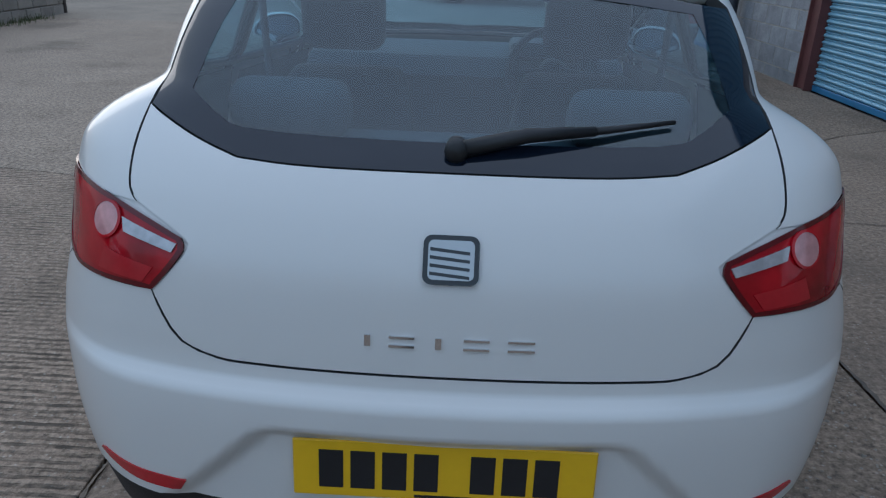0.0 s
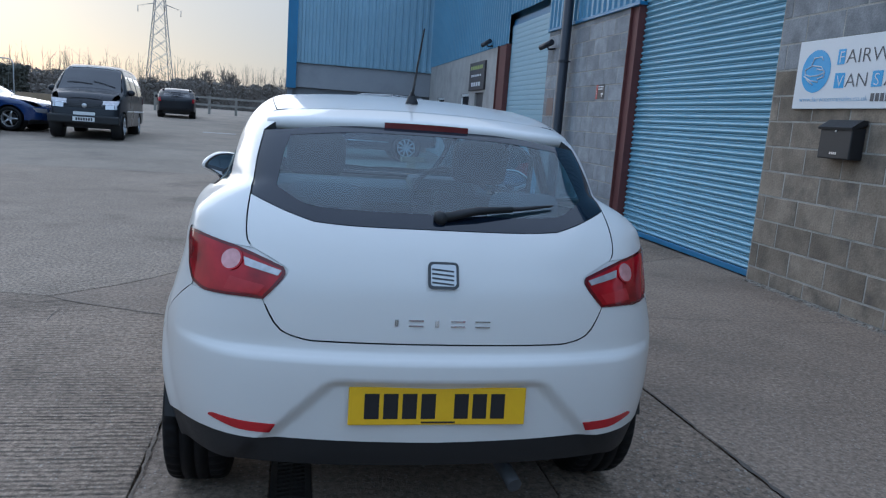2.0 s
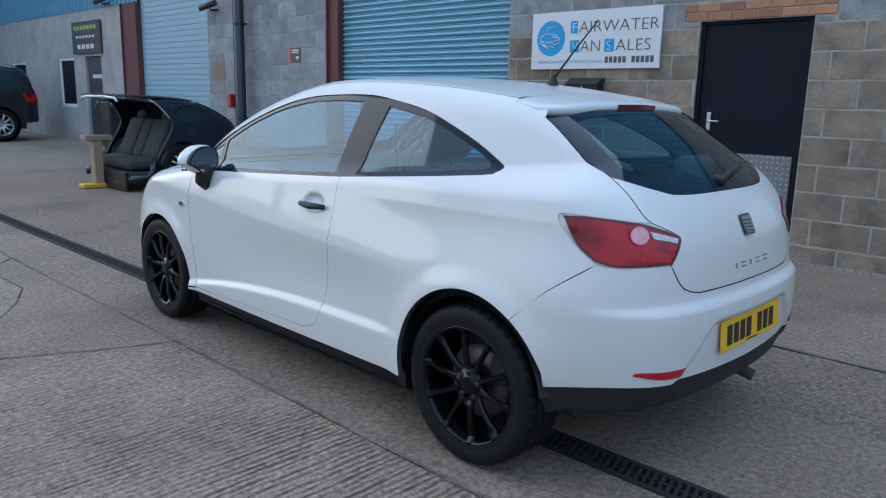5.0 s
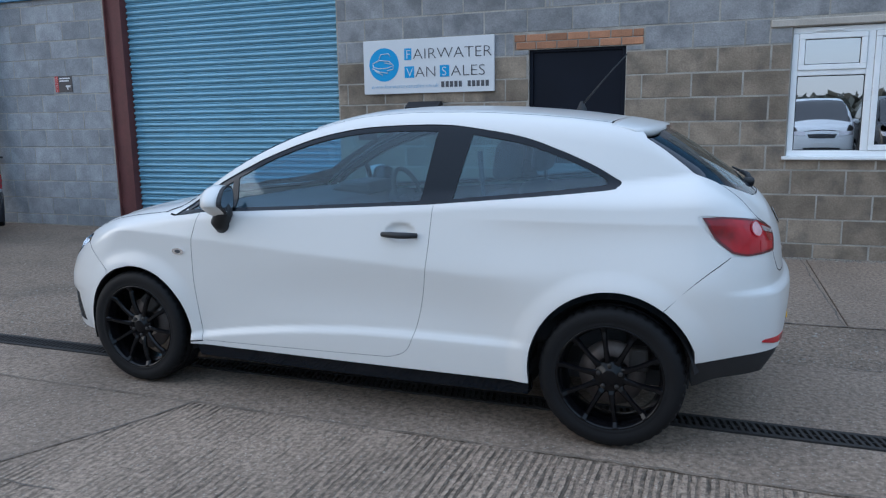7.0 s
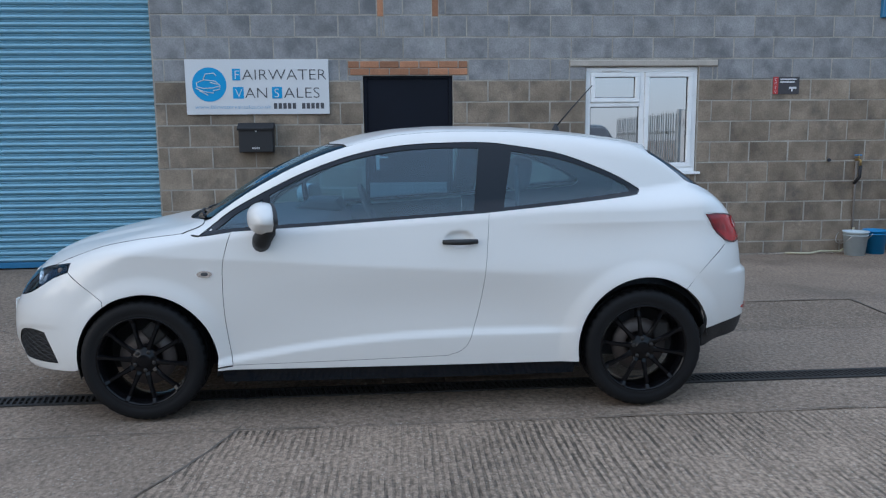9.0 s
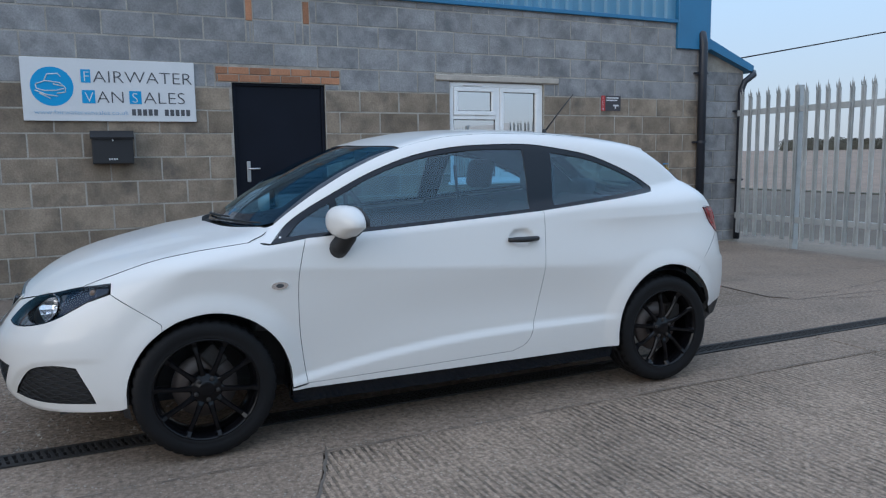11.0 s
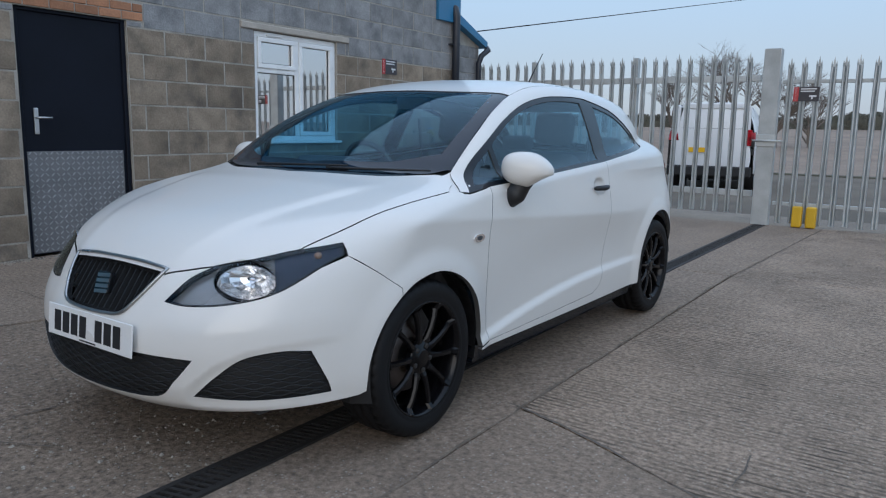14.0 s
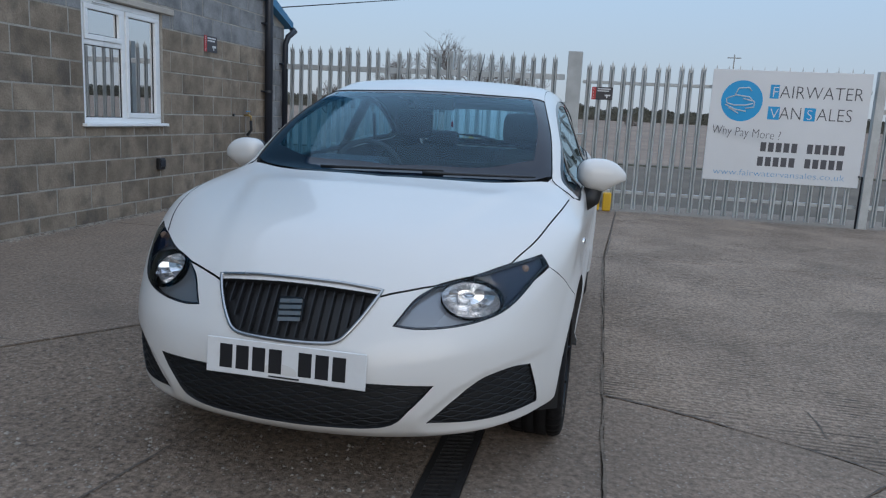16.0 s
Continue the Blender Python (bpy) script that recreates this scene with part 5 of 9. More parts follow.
        for cy, cz, r in ((2.445, 0.30, 0.335), (0.0, 0.315, 0.345)):
            d = np.hypot(y - cy, z - cz)
            prof = prof + 0.016 * (1 - sstep((d - r) / 0.10)) * sstep((d - 0.2) / 0.05)
        scoop = ((y - 0.925) / 0.075) ** 2 + ((z - 0.872) / 0.045) ** 2
        prof = prof - 0.016 * sstep(1.1 - scoop)
        low = p + prof - 2.4 * soft(z - (zb - 0.035 - 0.05 * (1 - sstep((y + 0.1) / 0.8))), 0.12)
        d = np.clip(z - zb, -0.2, 1)
        up = self.house(y) - 0.33 * d - 0.30 * d * np.abs(d) - 2.2 * soft(zb - 0.03 - z, 0.08)
        return smax(low, up, 0.035)

    def f(self, x, y, z):
        ax = np.abs(x)
        a = ax - self.side(y, z)
        t = z - self.roof(x, y)
        fr = y - (self.nose(z) - 0.36 * ax ** 2 - 0.42 * ax ** 4)
        ledge = np.interp(ax, [0.40, 0.46, 0.52, 0.60, 0.68, 0.80], [0.300, 0.350, 0.405, 0.452, 0.472, 0.486])     # crease over the bumper corner inserts
        fr = fr + 0.013 * sstep((ledge - z) / 0.034) * sstep((ax - 0.41) / 0.05) * sstep((z - 0.235) / 0.04) * (1 - sstep((ax - 0.74) / 0.06))
        dent = 0.023 * sstep((0.612 - z) / 0.032) * sstep((0.335 + (0.6 - z) * 1.0 - ax) / 0.065)
        re = self.tail(z) + dent + 0.14 * ax ** 2 + 0.25 * ax ** 4 - y
        g = smax(a, t, 0.085)
        ends = smax(fr, re, 0.05)
        k = 0.10 + 0.10 * sstep((y - 2) / 0.8)
        return smax(smax(g, ends, k), 0.12 - z, 0.03)

    def lift(self, o, d, far=2.2):
        """From points inside along directions to the skin."""
        lo, hi = np.zeros(len(o)), np.full(len(o), far)
        for _ in range(36):
            m = (lo + hi) / 2
            p = o + d * m[:, None]
            out = self.f(p[:, 0], p[:, 1], p[:, 2]) > 0
            hi, lo = np.where(out, m, hi), np.where(out, lo, m)
        return o + d * hi[:, None]

    def normal(self, p, e=0.004):
        g = [self.f(*(p + np.eye(3)[i] * e).T) - self.f(*(p - np.eye(3)[i] * e).T) for i in range(3)]
        g = np.stack(g, 1)
        return g / np.maximum(np.linalg.norm(g, axis=1), 1e-9)[:, None]


from mathutils.geometry import delaunay_2d_cdt

M_PAINT = mat("white_car_paint", (0.678, 0.66, 0.628), 0.32, var=0.012, scale=0.8, fvar=0.0, coat=0.6, rvar=0.02, spec=0.3)
M_SEAM = mat("dark_panel_gap", (0.05, 0.05, 0.052), 0.8)
# turned-in panel edges coloured dark to give the gaps their shade
M_EDGE = mat("gap_shade_edge", (0.05, 0.05, 0.05), 0.8)
M_FRIT = mat("ceramic_frit", (0.006, 0.010, 0.019), 0.05, var=0.0, fvar=0.0, spec=0.5, rvar=0.01)
M_GLOSSBLK = mat("gloss_black_trim", (0.012, 0.013, 0.015), 0.16, var=0.05, fvar=0.0, coat=0.3)
M_TYRE = mat("tyre_rubber", (0.009, 0.009, 0.0098), 0.58, spec=0.18, var=0.15, scale=8, fvar=0.1, bump=0.0006, fine=250)
M_RIM = mat("gloss_black_alloy", (0.004, 0.004, 0.005), 0.18, var=0.05, fvar=0.0, coat=0.08, spec=0.2, rvar=0.03)
M_CHROME = mat("chrome", (0.72, 0.73, 0.75), 0.08, metal=1.0, var=0.02, fvar=0.0, rvar=0.02)
M_DULLCHROME = mat("dark_chrome", (0.42, 0.42, 0.42), 0.30, metal=1.0, var=0.05, fvar=0.0)
M_PILLAR = mat("gloss_black_pillar", (0.004, 0.007, 0.012), 0.06, var=0.05, fvar=0.0, spec=0.3, rvar=0.02)
M_TRIMBLK = mat("black_bumper_plastic", (0.012, 0.0125, 0.014), 0.55, var=0.1, fvar=0.06, bump=0.0005, fine=500)
M_PINKLENS = mat("pink_inner_lens", (0.60, 0.30, 0.30), 0.12, metal=0.2, var=0.3, scale=25, fvar=0.1, coat=0.6)
M_REDLENS = mat("red_lamp_lens", (0.33, 0.004, 0.010), 0.07, var=0.8, scale=7, fvar=0.05, rvar=0.02)
M_DARKLENS = mat("dark_red_lens", (0.10, 0.003, 0.006), 0.12, var=0.1, coat=0.15)
M_REFLEX = mat("red_reflector", (0.40, 0.012, 0.018), 0.2, coat=0.15)
M_CLEARLENS = mat("clear_ribbed_lens", (0.50, 0.48, 0.49), 0.15, metal=0.4, var=0.25, scale=30, fvar=0.1, coat=0.8)
M_CABIN = mat("charcoal_cabin_plastic", (0.06, 0.062, 0.067), 0.75, var=0.1, fvar=0.06)
M_CLOTH = mat("dark_seat_cloth", (0.07, 0.072, 0.078), 0.95, var=0.12, scale=15, fvar=0.15, fine=300, bump=0.0006)
M_LINING = mat("grey_headlining", (0.42, 0.42, 0.41), 0.95)
# bluish sheen colours on the panes stand in for bluer reflected sky
M_SIDEGLASS = glass("side_glass", (0.42, 0.64, 0.76), mixed=0.045, sheen=(0.74, 0.90, 1.0))
M_SCREENGLASS = glass("windscreen_glass", (0.52, 0.77, 0.90), mixed=0.012, sheen=(0.64, 0.86, 1.0))
M_PRIVGLASS = glass("rear_screen_glass", (0.52, 0.72, 0.80), mixed=0.05, sheen=(0.90, 0.97, 1.0))
M_LAMPGLASS = glass("lamp_cover", (0.95, 0.96, 0.97), mixed=-0.012, sheen=(0.8, 0.92, 1.0))
M_BOWL = mat("bright_reflector", (0.94, 0.94, 0.95), 0.22, metal=1.0, var=0.04, scale=40, fvar=0.03, rvar=0.03)
M_MIRROR = mat("mirror_glass", (0.55, 0.57, 0.60), 0.02, metal=1.0, var=0.0, fvar=0.0, rvar=0.0)
M_PLATEY = mat("yellow_plate", (0.80, 0.47, 0.005), 0.35, var=0.03, fvar=0.02)
M_PLATEW = mat("white_plate", (0.74, 0.74, 0.73), 0.35, var=0.03, fvar=0.02)
M_PLATEINK = mat("plate_black", (0.015, 0.015, 0.017), 0.4)

BODY = Body()


class Chart:
    """A way to unroll part of the skin: place -> flat coordinates and back."""

    def __init__(self, kind, s=1):
        self.kind, self.s = kind, s

    def rays(self, uv):
        u, v = uv[:, 0], uv[:, 1]
        o, z = np.zeros(len(u)), np.zeros(len(u))
        if self.kind == "side":
            return np.stack([o, u, v], 1), np.stack([o + self.s, o, o], 1)
        if self.kind == "top":
            return np.stack([u, v, o + 0.55], 1), np.stack([o, o, o + 1], 1)
        if self.kind == "rear":
            return np.stack([u, o + 0.5, v], 1), np.stack([o, o - 1, o], 1)
        if self.kind == "front":
            return np.stack([u, o + 2.2, v], 1), np.stack([o, o + 1, o], 1)
        cy, d = (0.35, -1) if self.kind == "tail" else (2.45, 1)
        a = u / 0.8
        return np.stack([o, o + cy, v], 1), np.stack([np.sin(a) * self.s, d * np.cos(a), o], 1)

    def flat(self, p):
        x, y, z = p
        if self.kind == "side":
            return (y, z)
        if self.kind == "top":
            return (x, y)
        if self.kind in ("rear", "front"):
            return (x, z)
        if self.kind == "tail":
            return (0.8 * math.atan2(x * self.s, 0.35 - y), z)
        return (0.8 * math.atan2(x * self.s, y - 2.45), z)

    def on(self, u, v):
        o, d = self.rays(np.array([[u, v]], float))
        return tuple(BODY.lift(o, d)[0])


def spl(pts, step=0.02):
    """A smooth line through points."""
    pts = [np.array(p, float) for p in pts]
    if len(pts) == 2:
        n = max(1, int(np.linalg.norm(pts[1] - pts[0]) / step))
        return [pts[0] + (pts[1] - pts[0]) * k / n for k in range(n + 1)]
    q = [2 * pts[0] - pts[1]] + pts + [2 * pts[-1] - pts[-2]]
    out = []
    for i in range(1, len(q) - 2):
        n = max(2, int(np.linalg.norm(q[i + 1] - q[i]) / step))
        for k in range(n):
            t = k / n
            out.append(0.5 * (2 * q[i] + (q[i + 1] - q[i - 1]) * t + (2 * q[i - 1] - 5 * q[i] + 4 * q[i + 1] - q[i + 2]) * t * t
                              + (3 * q[i] - q[i - 1] - 3 * q[i + 1] + q[i + 2]) * t ** 3))
    out.append(pts[-1])
    return out


def loop(*segs, step=0.02):
    """A closed outline of smooth pieces that meet in corners."""
    out = []
    for s in segs:
        for p in spl(s, step):
            if not out or np.linalg.norm(out[-1] - p) > 1e-4:
                out.append(p)
    if np.linalg.norm(out[0] - out[-1]) < 1e-4:
        out.pop()
    return np.array(out)


def mirrored(*segs, step=0.02):
    """A closed outline from its half at x >= 0, given from the axis to the axis."""
    half = [p for s in segs for p in spl(s, step)]
    pts = half + [np.array((-p[0], p[1])) for p in half[::-1]]
    out = []
    for p in pts:
        if not out or np.linalg.norm(out[-1] - p) > 1e-4:
            out.append(p)
    if np.linalg.norm(out[0] - out[-1]) < 1e-4:
        out.pop()
    return np.array(out)


def in_poly(poly, q):
    x, y = q[:, 0], q[:, 1]
    inside = np.zeros(len(q), bool)
    a, b = poly, np.roll(poly, -1, 0)
    for (x0, y0), (x1, y1) in zip(a, b):
        if y0 != y1:
            inside ^= ((y0 > y) != (y1 > y)) & (x < (x1 - x0) * (y - y0) / (y1 - y0) + x0)
    return inside


def shrink(poly, g):
    """The outline moved inwards by g."""
    area = 0.5 * np.sum(poly[:, 0] * np.roll(poly[:, 1], -1) - np.roll(poly[:, 0], -1) * poly[:, 1])
    e = np.roll(poly, -1, 0) - poly
    n = np.stack([-e[:, 1], e[:, 0]], 1) * (1 if area > 0 else -1)
    n = n / np.maximum(np.linalg.norm(n, axis=1), 1e-9)[:, None]
    m = n + np.roll(n, 1, 0)
    m = m / np.maximum(np.linalg.norm(m, axis=1), 1e-6)[:, None]
    return poly + m * g


def panel(name, chart, poly, m, parent, holes=(), grid=0.028, off=0.0, gap=0.0013, flange=0.022, label="", raw=None, seam=None, body=None):
    """A piece of the skin cut out by an outline, its edges turned inwards."""
    skin_of = body or BODY
    poly = shrink(poly, gap) if gap else poly
    loops = [poly] + [np.array(h) for h in holes]
    pts, edges = [], []
    for lp in loops:
        s = len(pts)
        pts += [tuple(p) for p in lp]
        edges += [(s + i, s + (i + 1) % len(lp)) for i in range(len(lp))]
    nb = len(pts)
    lo, hi = poly.min(0), poly.max(0)
    gx, gy = np.meshgrid(np.arange(lo[0] + grid / 2, hi[0], grid), np.arange(lo[1] + grid / 2, hi[1], grid))
    gx[1::2] += grid / 2
    q = np.stack([gx.ravel(), gy.ravel()], 1)
    ok = in_poly(poly, q)
    for h in loops[1:]:
        ok &= ~in_poly(h, q)
    q = q[ok]
    bd = np.array(pts)
    if len(q):
        d = np.min(np.linalg.norm(q[:, None, :] - bd[None, :, :], axis=2), axis=1)
        q = q[d > grid * 0.45]
    allp = [Vector(p) for p in pts] + [Vector(p) for p in q]
    vs, es, fs, ov, oe, of = delaunay_2d_cdt(allp, edges, [], 0, 1e-6)
    uv = np.array([tuple(v) for v in vs])
    tri = np.array([f for f in fs if len(f) == 3])
    cen = uv[tri].mean(1)
    ok = in_poly(poly, cen)
    for h in loops[1:]:
        ok &= ~in_poly(h, cen)
    tri = tri[ok]
    if raw is None:
        o, d = chart.rays(uv)
        p = skin_of.lift(o, d)
        nrm = skin_of.normal(p)
        p = p + nrm * off
    else:
        p, nrm = raw(uv)
    if len(tri):
        a, b, c = p[tri[:, 0]], p[tri[:, 1]], p[tri[:, 2]]
        fn = np.cross(b - a, c - a)
        flip = np.einsum("ij,ij->i", fn, nrm[tri[:, 0]]) < 0
        tri[flip] = tri[flip][:, ::-1]
    verts, faces, norms, mats_i = [tuple(x) for x in p], [tuple(int(i) for i in t) for t in tri], [tuple(x) for x in nrm], [0] * len(tri)
    if flange:
        mirrored_chart = len(tri) and np.mean(flip) > 0.5
        turn = []
        for n_loop, lp in enumerate(loops):
            area = np.sum(lp[:, 0] * np.roll(lp[:, 1], -1) - np.roll(lp[:, 0], -1) * lp[:, 1])
            turn += [(1 if area > 0 else -1) * (-1 if mirrored_chart else 1) * (-1 if n_loop else 1)] * len(lp)
        index = {}
        for i, orig in enumerate(ov):
            for k in orig:
                if k < nb:
                    index[k] = i
        for a, b in edges:
            if a in index and b in index:
                i, j = index[a], index[b]
                s = len(verts)
                t = p[j] - p[i]
                side = np.cross(t, nrm[i]) * turn[a]
                side = side / max(np.linalg.norm(side), 1e-9)
                for k, dd in ((i, 0), (j, 0), (j, 1), (i, 1)):
                    verts.append(tuple(p[k] - nrm[k] * flange * dd))
                    norms.append(tuple(side))
                faces.append((s, s + 3, s + 2, s + 1) if turn[a] > 0 else (s, s + 1, s + 2, s + 3))
                mats_i.append(1)
    me = bpy.data.meshes.new(name)
    me.from_pydata(verts, [], faces)
    me.materials.append(m)
    me.materials.append(seam or M_EDGE)
    me.polygons.foreach_set("material_index", mats_i)
    me.polygons.foreach_set("use_smooth", [True] * len(faces))
    me.normals_split_custom_set_from_vertices(norms)
    ob = new(name, me)
    ob.parent = parent
    if label:
        tagged(ob, label)
    return ob


CAR = empty("car", (0.062, 2.224, 0.0), -0.9)
tagged(CAR, "white three-door hatchback with black alloy wheels, parked on the concrete", "car")
TOP, REAR, FRONT = Chart("top"), Chart("rear"), Chart("front")

# lines of the body, on its right half or in side view
RAIL = [(0.69, 2.14), (0.652, 1.88), (0.61, 1.68), (0.57, 1.47), (0.556, 1.3), (0.55, 1.0), (0.545, 0.6), (0.533, 0.3), (0.51, 0.06)]
BELT = [(2.172, 0.910), (1.972, 0.929), (1.489, 0.955), (0.777, 0.997), (0.383, 1.032), (0.045, 1.064)]
WTOP = [(2.172, 0.910), (2.041, 1.017), (1.85, 1.121), (1.659, 1.209), (1.437, 1.284), (1.212, 1.325), (0.986, 1.338), (0.787, 1.338), (0.646, 1.323), (0.42, 1.283), (0.249, 1.225), (0.103, 1.161), (-0.005, 1.098)]
DOORF = [(2.020, 0.925), (2.044, 0.844), (2.063, 0.737), (2.063, 0.518), (2.036, 0.275)]
DOORB = [(2.036, 0.275), (1.5, 0.285), (0.99, 0.297)]
DOORR = [(0.99, 0.297), (0.915, 0.325), (0.874, 0.385), (0.826, 0.553), (0.796, 0.747), (0.777, 0.997)]
RARCH = [(-0.005 + 0.343 * math.cos(a), 0.318 + 0.352 * math.sin(a)) for a in [math.radians(d) for d in range(191, -12, -8)]]


def rail_side():
    out = []
    for x, y in spl(RAIL, 0.05):
        p = TOP.on(x, y)
        out.append((p[1], p[2]))
    return out


RAIL_YZ = rail_side()
HEADL = [(0.325, 3.232, 0.589), (0.372, 3.166, 0.660), (0.424, 3.113, 0.702), (0.537, 3.03, 0.729), (0.634, 2.928, 0.757), (0.728, 2.815, 0.776),
         (0.716, 2.908, 0.703), (0.655, 3.026, 0.636), (0.594, 3.098, 0.607), (0.498, 3.168, 0.588), (0.398, 3.212, 0.582)]
TAILL = [(0.745, -0.315, 0.968), (0.712, -0.414, 0.968), (0.604, -0.517, 0.951), (0.52, -0.56, 0.928), (0.450, -0.587, 0.905), (0.442, -0.592, 0.885), (0.475, -0.601, 0.845),
         (0.507, -0.601, 0.814), (0.577, -0.578, 0.815), (0.652, -0.544, 0.813), (0.706, -0.498, 0.813), (0.738, -0.445, 0.828), (0.752, -0.378, 0.882)]
TAILL = [(x - 0.022 * min(1, max(0, (x - 0.45) / 0.25)), y, z) for x, y, z in TAILL]


TG_EDGE = [(0.540, 0.949), (0.556, 0.968), (0.562, 1.000), (0.563, 1.045), (0.561, 1.086)]      # tailgate shut line, rear view
GLASS_EDGE = [(0.561, 1.086), (0.556, 1.18), (0.542, 1.272)]
HOOD_EDGE = [(0.775, 2.262), (0.752, 2.5), (0.705, 2.75), (0.634, 2.928)]


def traced(chart, line, grow=0.0, step=0.012):
    return [chart.on(u + grow, v) for u, v in spl(line, step)]


def flat_pts(ch, pts, s=1):
    return [ch.flat((p[0] * s, p[1], p[2])) for p in pts]


# bonnet, windscreen, roof
bonnet = panel("bonnet", TOP, mirrored([(0, 2.372), (0.41, 2.312), (0.69, 2.172), (0.775, 2.262)], HOOD_EDGE,
                                       [(0.634, 2.928), (0.537, 3.030), (0.424, 3.113)], [(0.424, 3.113), (0.273, 3.190)], [(0.273, 3.190), (0.14, 3.200), (0, 3.203)]), M_PAINT, CAR)
roof = panel("roof", TOP, mirrored([(0, 1.612), (0.3, 1.585), (0.571, 1.475)], [p for p in RAIL if p[1] < 1.476], [(0.51, 0.06), (0.3, 0.045), (0, 0.04)]), M_PAINT, CAR, gap=0.001)
SCREEN = ([(0, 2.34), (0.41, 2.278), (0.60, 2.195), (0.684, 2.125)], [p for p in RAIL if p[1] > 1.475][0:] + [(0.572, 1.482)], [(0.572, 1.482), (0.3, 1.590), (0, 1.618)])
screen_outline = mirrored(*SCREEN)
inner_screen = mirrored([(0, 2.25), (0.38, 2.195), (0.60, 2.075)], [(0.60, 2.075), (0.585, 1.86), (0.545, 1.67), (0.512, 1.535)], [(0.512, 1.535), (0.28, 1.625), (0, 1.65)])
screen = panel("windscreen", TOP, screen_outline, M_SCREENGLASS, CAR, off=-0.004, flange=0, gap=0.003)
screen.visible_shadow = False
panel("frit_border", TOP, screen_outline, M_FRIT, screen, holes=[inner_screen], off=-0.0034, flange=0, gap=0.003)
panel("cowl", TOP, mirrored([(0, 2.385), (0.41, 2.325), (0.70, 2.18)], [(0.70, 2.18), (0.66, 2.10)], [(0.66, 2.10), (0.41, 2.25), (0, 2.315)]), M_TRIMBLK, CAR, off=-0.022, flange=0, gap=0)

# white corner pieces between bonnet, wing and pillar
for s in (1, -1):
    panel("scuttle_corner", TOP, loop([(0.668 * s, 2.178), (0.765 * s, 2.278)], [(0.765 * s, 2.278), (0.792 * s, 2.25)], [(0.792 * s, 2.25), (0.782 * s, 2.12)], [(0.782 * s, 2.12), (0.700 * s, 2.10)], [(0.700 * s, 2.10), (0.668 * s, 2.178)]), M_PAINT, CAR, off=-0.005, gap=0, flange=0, grid=0.015)

# rear spoiler: a rounded blade that runs on behind the roof
def blade(x):
    """Section of the spoiler at x, from its front edge over the top and back underneath."""
    t = abs(x) / 0.538
    yf, yr = 0.036 + 0.065 * x * x, -0.142 + 0.16 * x * x + 0.05 * t ** 10
    level = lambda y: float(BODY.roof(np.array([x]), np.array([max(y, -0.12)]))[0]) + min(y + 0.12, 0) * 0.28 + 0.002 - 0.012 * t ** 14
    top_ = [(y, level(y)) for y in [yf + (yr + 0.012 - yf) * k / 7 for k in range(8)]]
    z = level(yr)
    thick = 0.040 - 0.012 * t ** 8
    return top_ + [(yr + 0.003, z - 0.004), (yr - 0.001, z - 0.012), (yr + 0.002, z - thick + 0.008), (yr + 0.010, z - thick), (yr + 0.05, z - thick - 0.004), (yf + 0.005, top_[0][1] - 0.055)]


bm = bmesh.new()
rings = [[bm.verts.new((x, y, z)) for y, z in blade(x)] for x in [0.538 * math.sin(math.pi / 2 * k / 18) for k in range(-18, 19)]]
for p, q in zip(rings, rings[1:]):
    for i in range(len(p)):
        j = (i + 1) % len(p)
        bm.faces.new((p[i], p[j], q[j], q[i]))
for r in (rings[0], rings[-1]):
    bm.faces.new(r)
bmesh.ops.recalc_face_normals(bm, faces=bm.faces[:])
spoiler = part("spoiler", bm, M_PAINT, CAR, "white roof spoiler with a red brake light", smooth=True)
bm = bmesh.new()
face = []
for k in range(13):
    x = -0.145 + 0.29 * k / 12
    sec = blade(x)
    lo, hi = Vector((x, *sec[10])), Vector((x, *sec[8]))
    face.append([bm.verts.new(lo.lerp(hi, u) + Vector((0, o, 0))) for u, o in ((0.05, 0.006), (0.10, -0.004), (0.95, -0.004), (1.0, 0.006))])
for p, q in zip(face, face[1:]):
    for i in range(3):
        bm.faces.new((p[i], q[i], q[i + 1], p[i + 1]))
part("brake_light", bm, M_DARKLENS, spoiler, "dark red high-level brake light")

# tailgate
GLASSB = [(0, 1.022), (0.25, 1.022), (0.37, 1.027)]
GLASSC = [(0.37, 1.027), (0.455, 1.050), (0.561, 1.086)]
tailgate = panel("tailgate", REAR, mirrored([(0, 0.709), (0.30, 0.709), (0.388, 0.712), (0.452, 0.733), (0.485, 0.775), (0.505, 0.815)],
                                            [(0.505, 0.815), (0.470, 0.852), (0.440, 0.888), (0.452, 0.907), (0.540, 0.949)], TG_EDGE,
                                            GLASSC[::-1], GLASSB[::-1]), M_PAINT, CAR, grid=0.022)
hatch_outline = mirrored(GLASSB, GLASSC, GLASS_EDGE, [(0.542, 1.272), (0.27, 1.304), (0, 1.310)])
inner_hatch = mirrored([(0, 1.062), (0.35, 1.066), (0.43, 1.085)], [(0.43, 1.085), (0.487, 1.115)], [(0.487, 1.115), (0.474, 1.2), (0.455, 1.262)], [(0.455, 1.262), (0.25, 1.283), (0, 1.288)])
hatch = panel("rear_screen", REAR, hatch_outline, M_PRIVGLASS, tailgate, off=-0.002, flange=0.012, gap=0.002)
hatch.visible_shadow = False
panel("frit_border", REAR, hatch_outline, M_FRIT, hatch, holes=[inner_hatch], off=-0.0012, flange=0, gap=0.002)


def skin(x, z, ch=REAR):
    return Vector(ch.on(x, z))


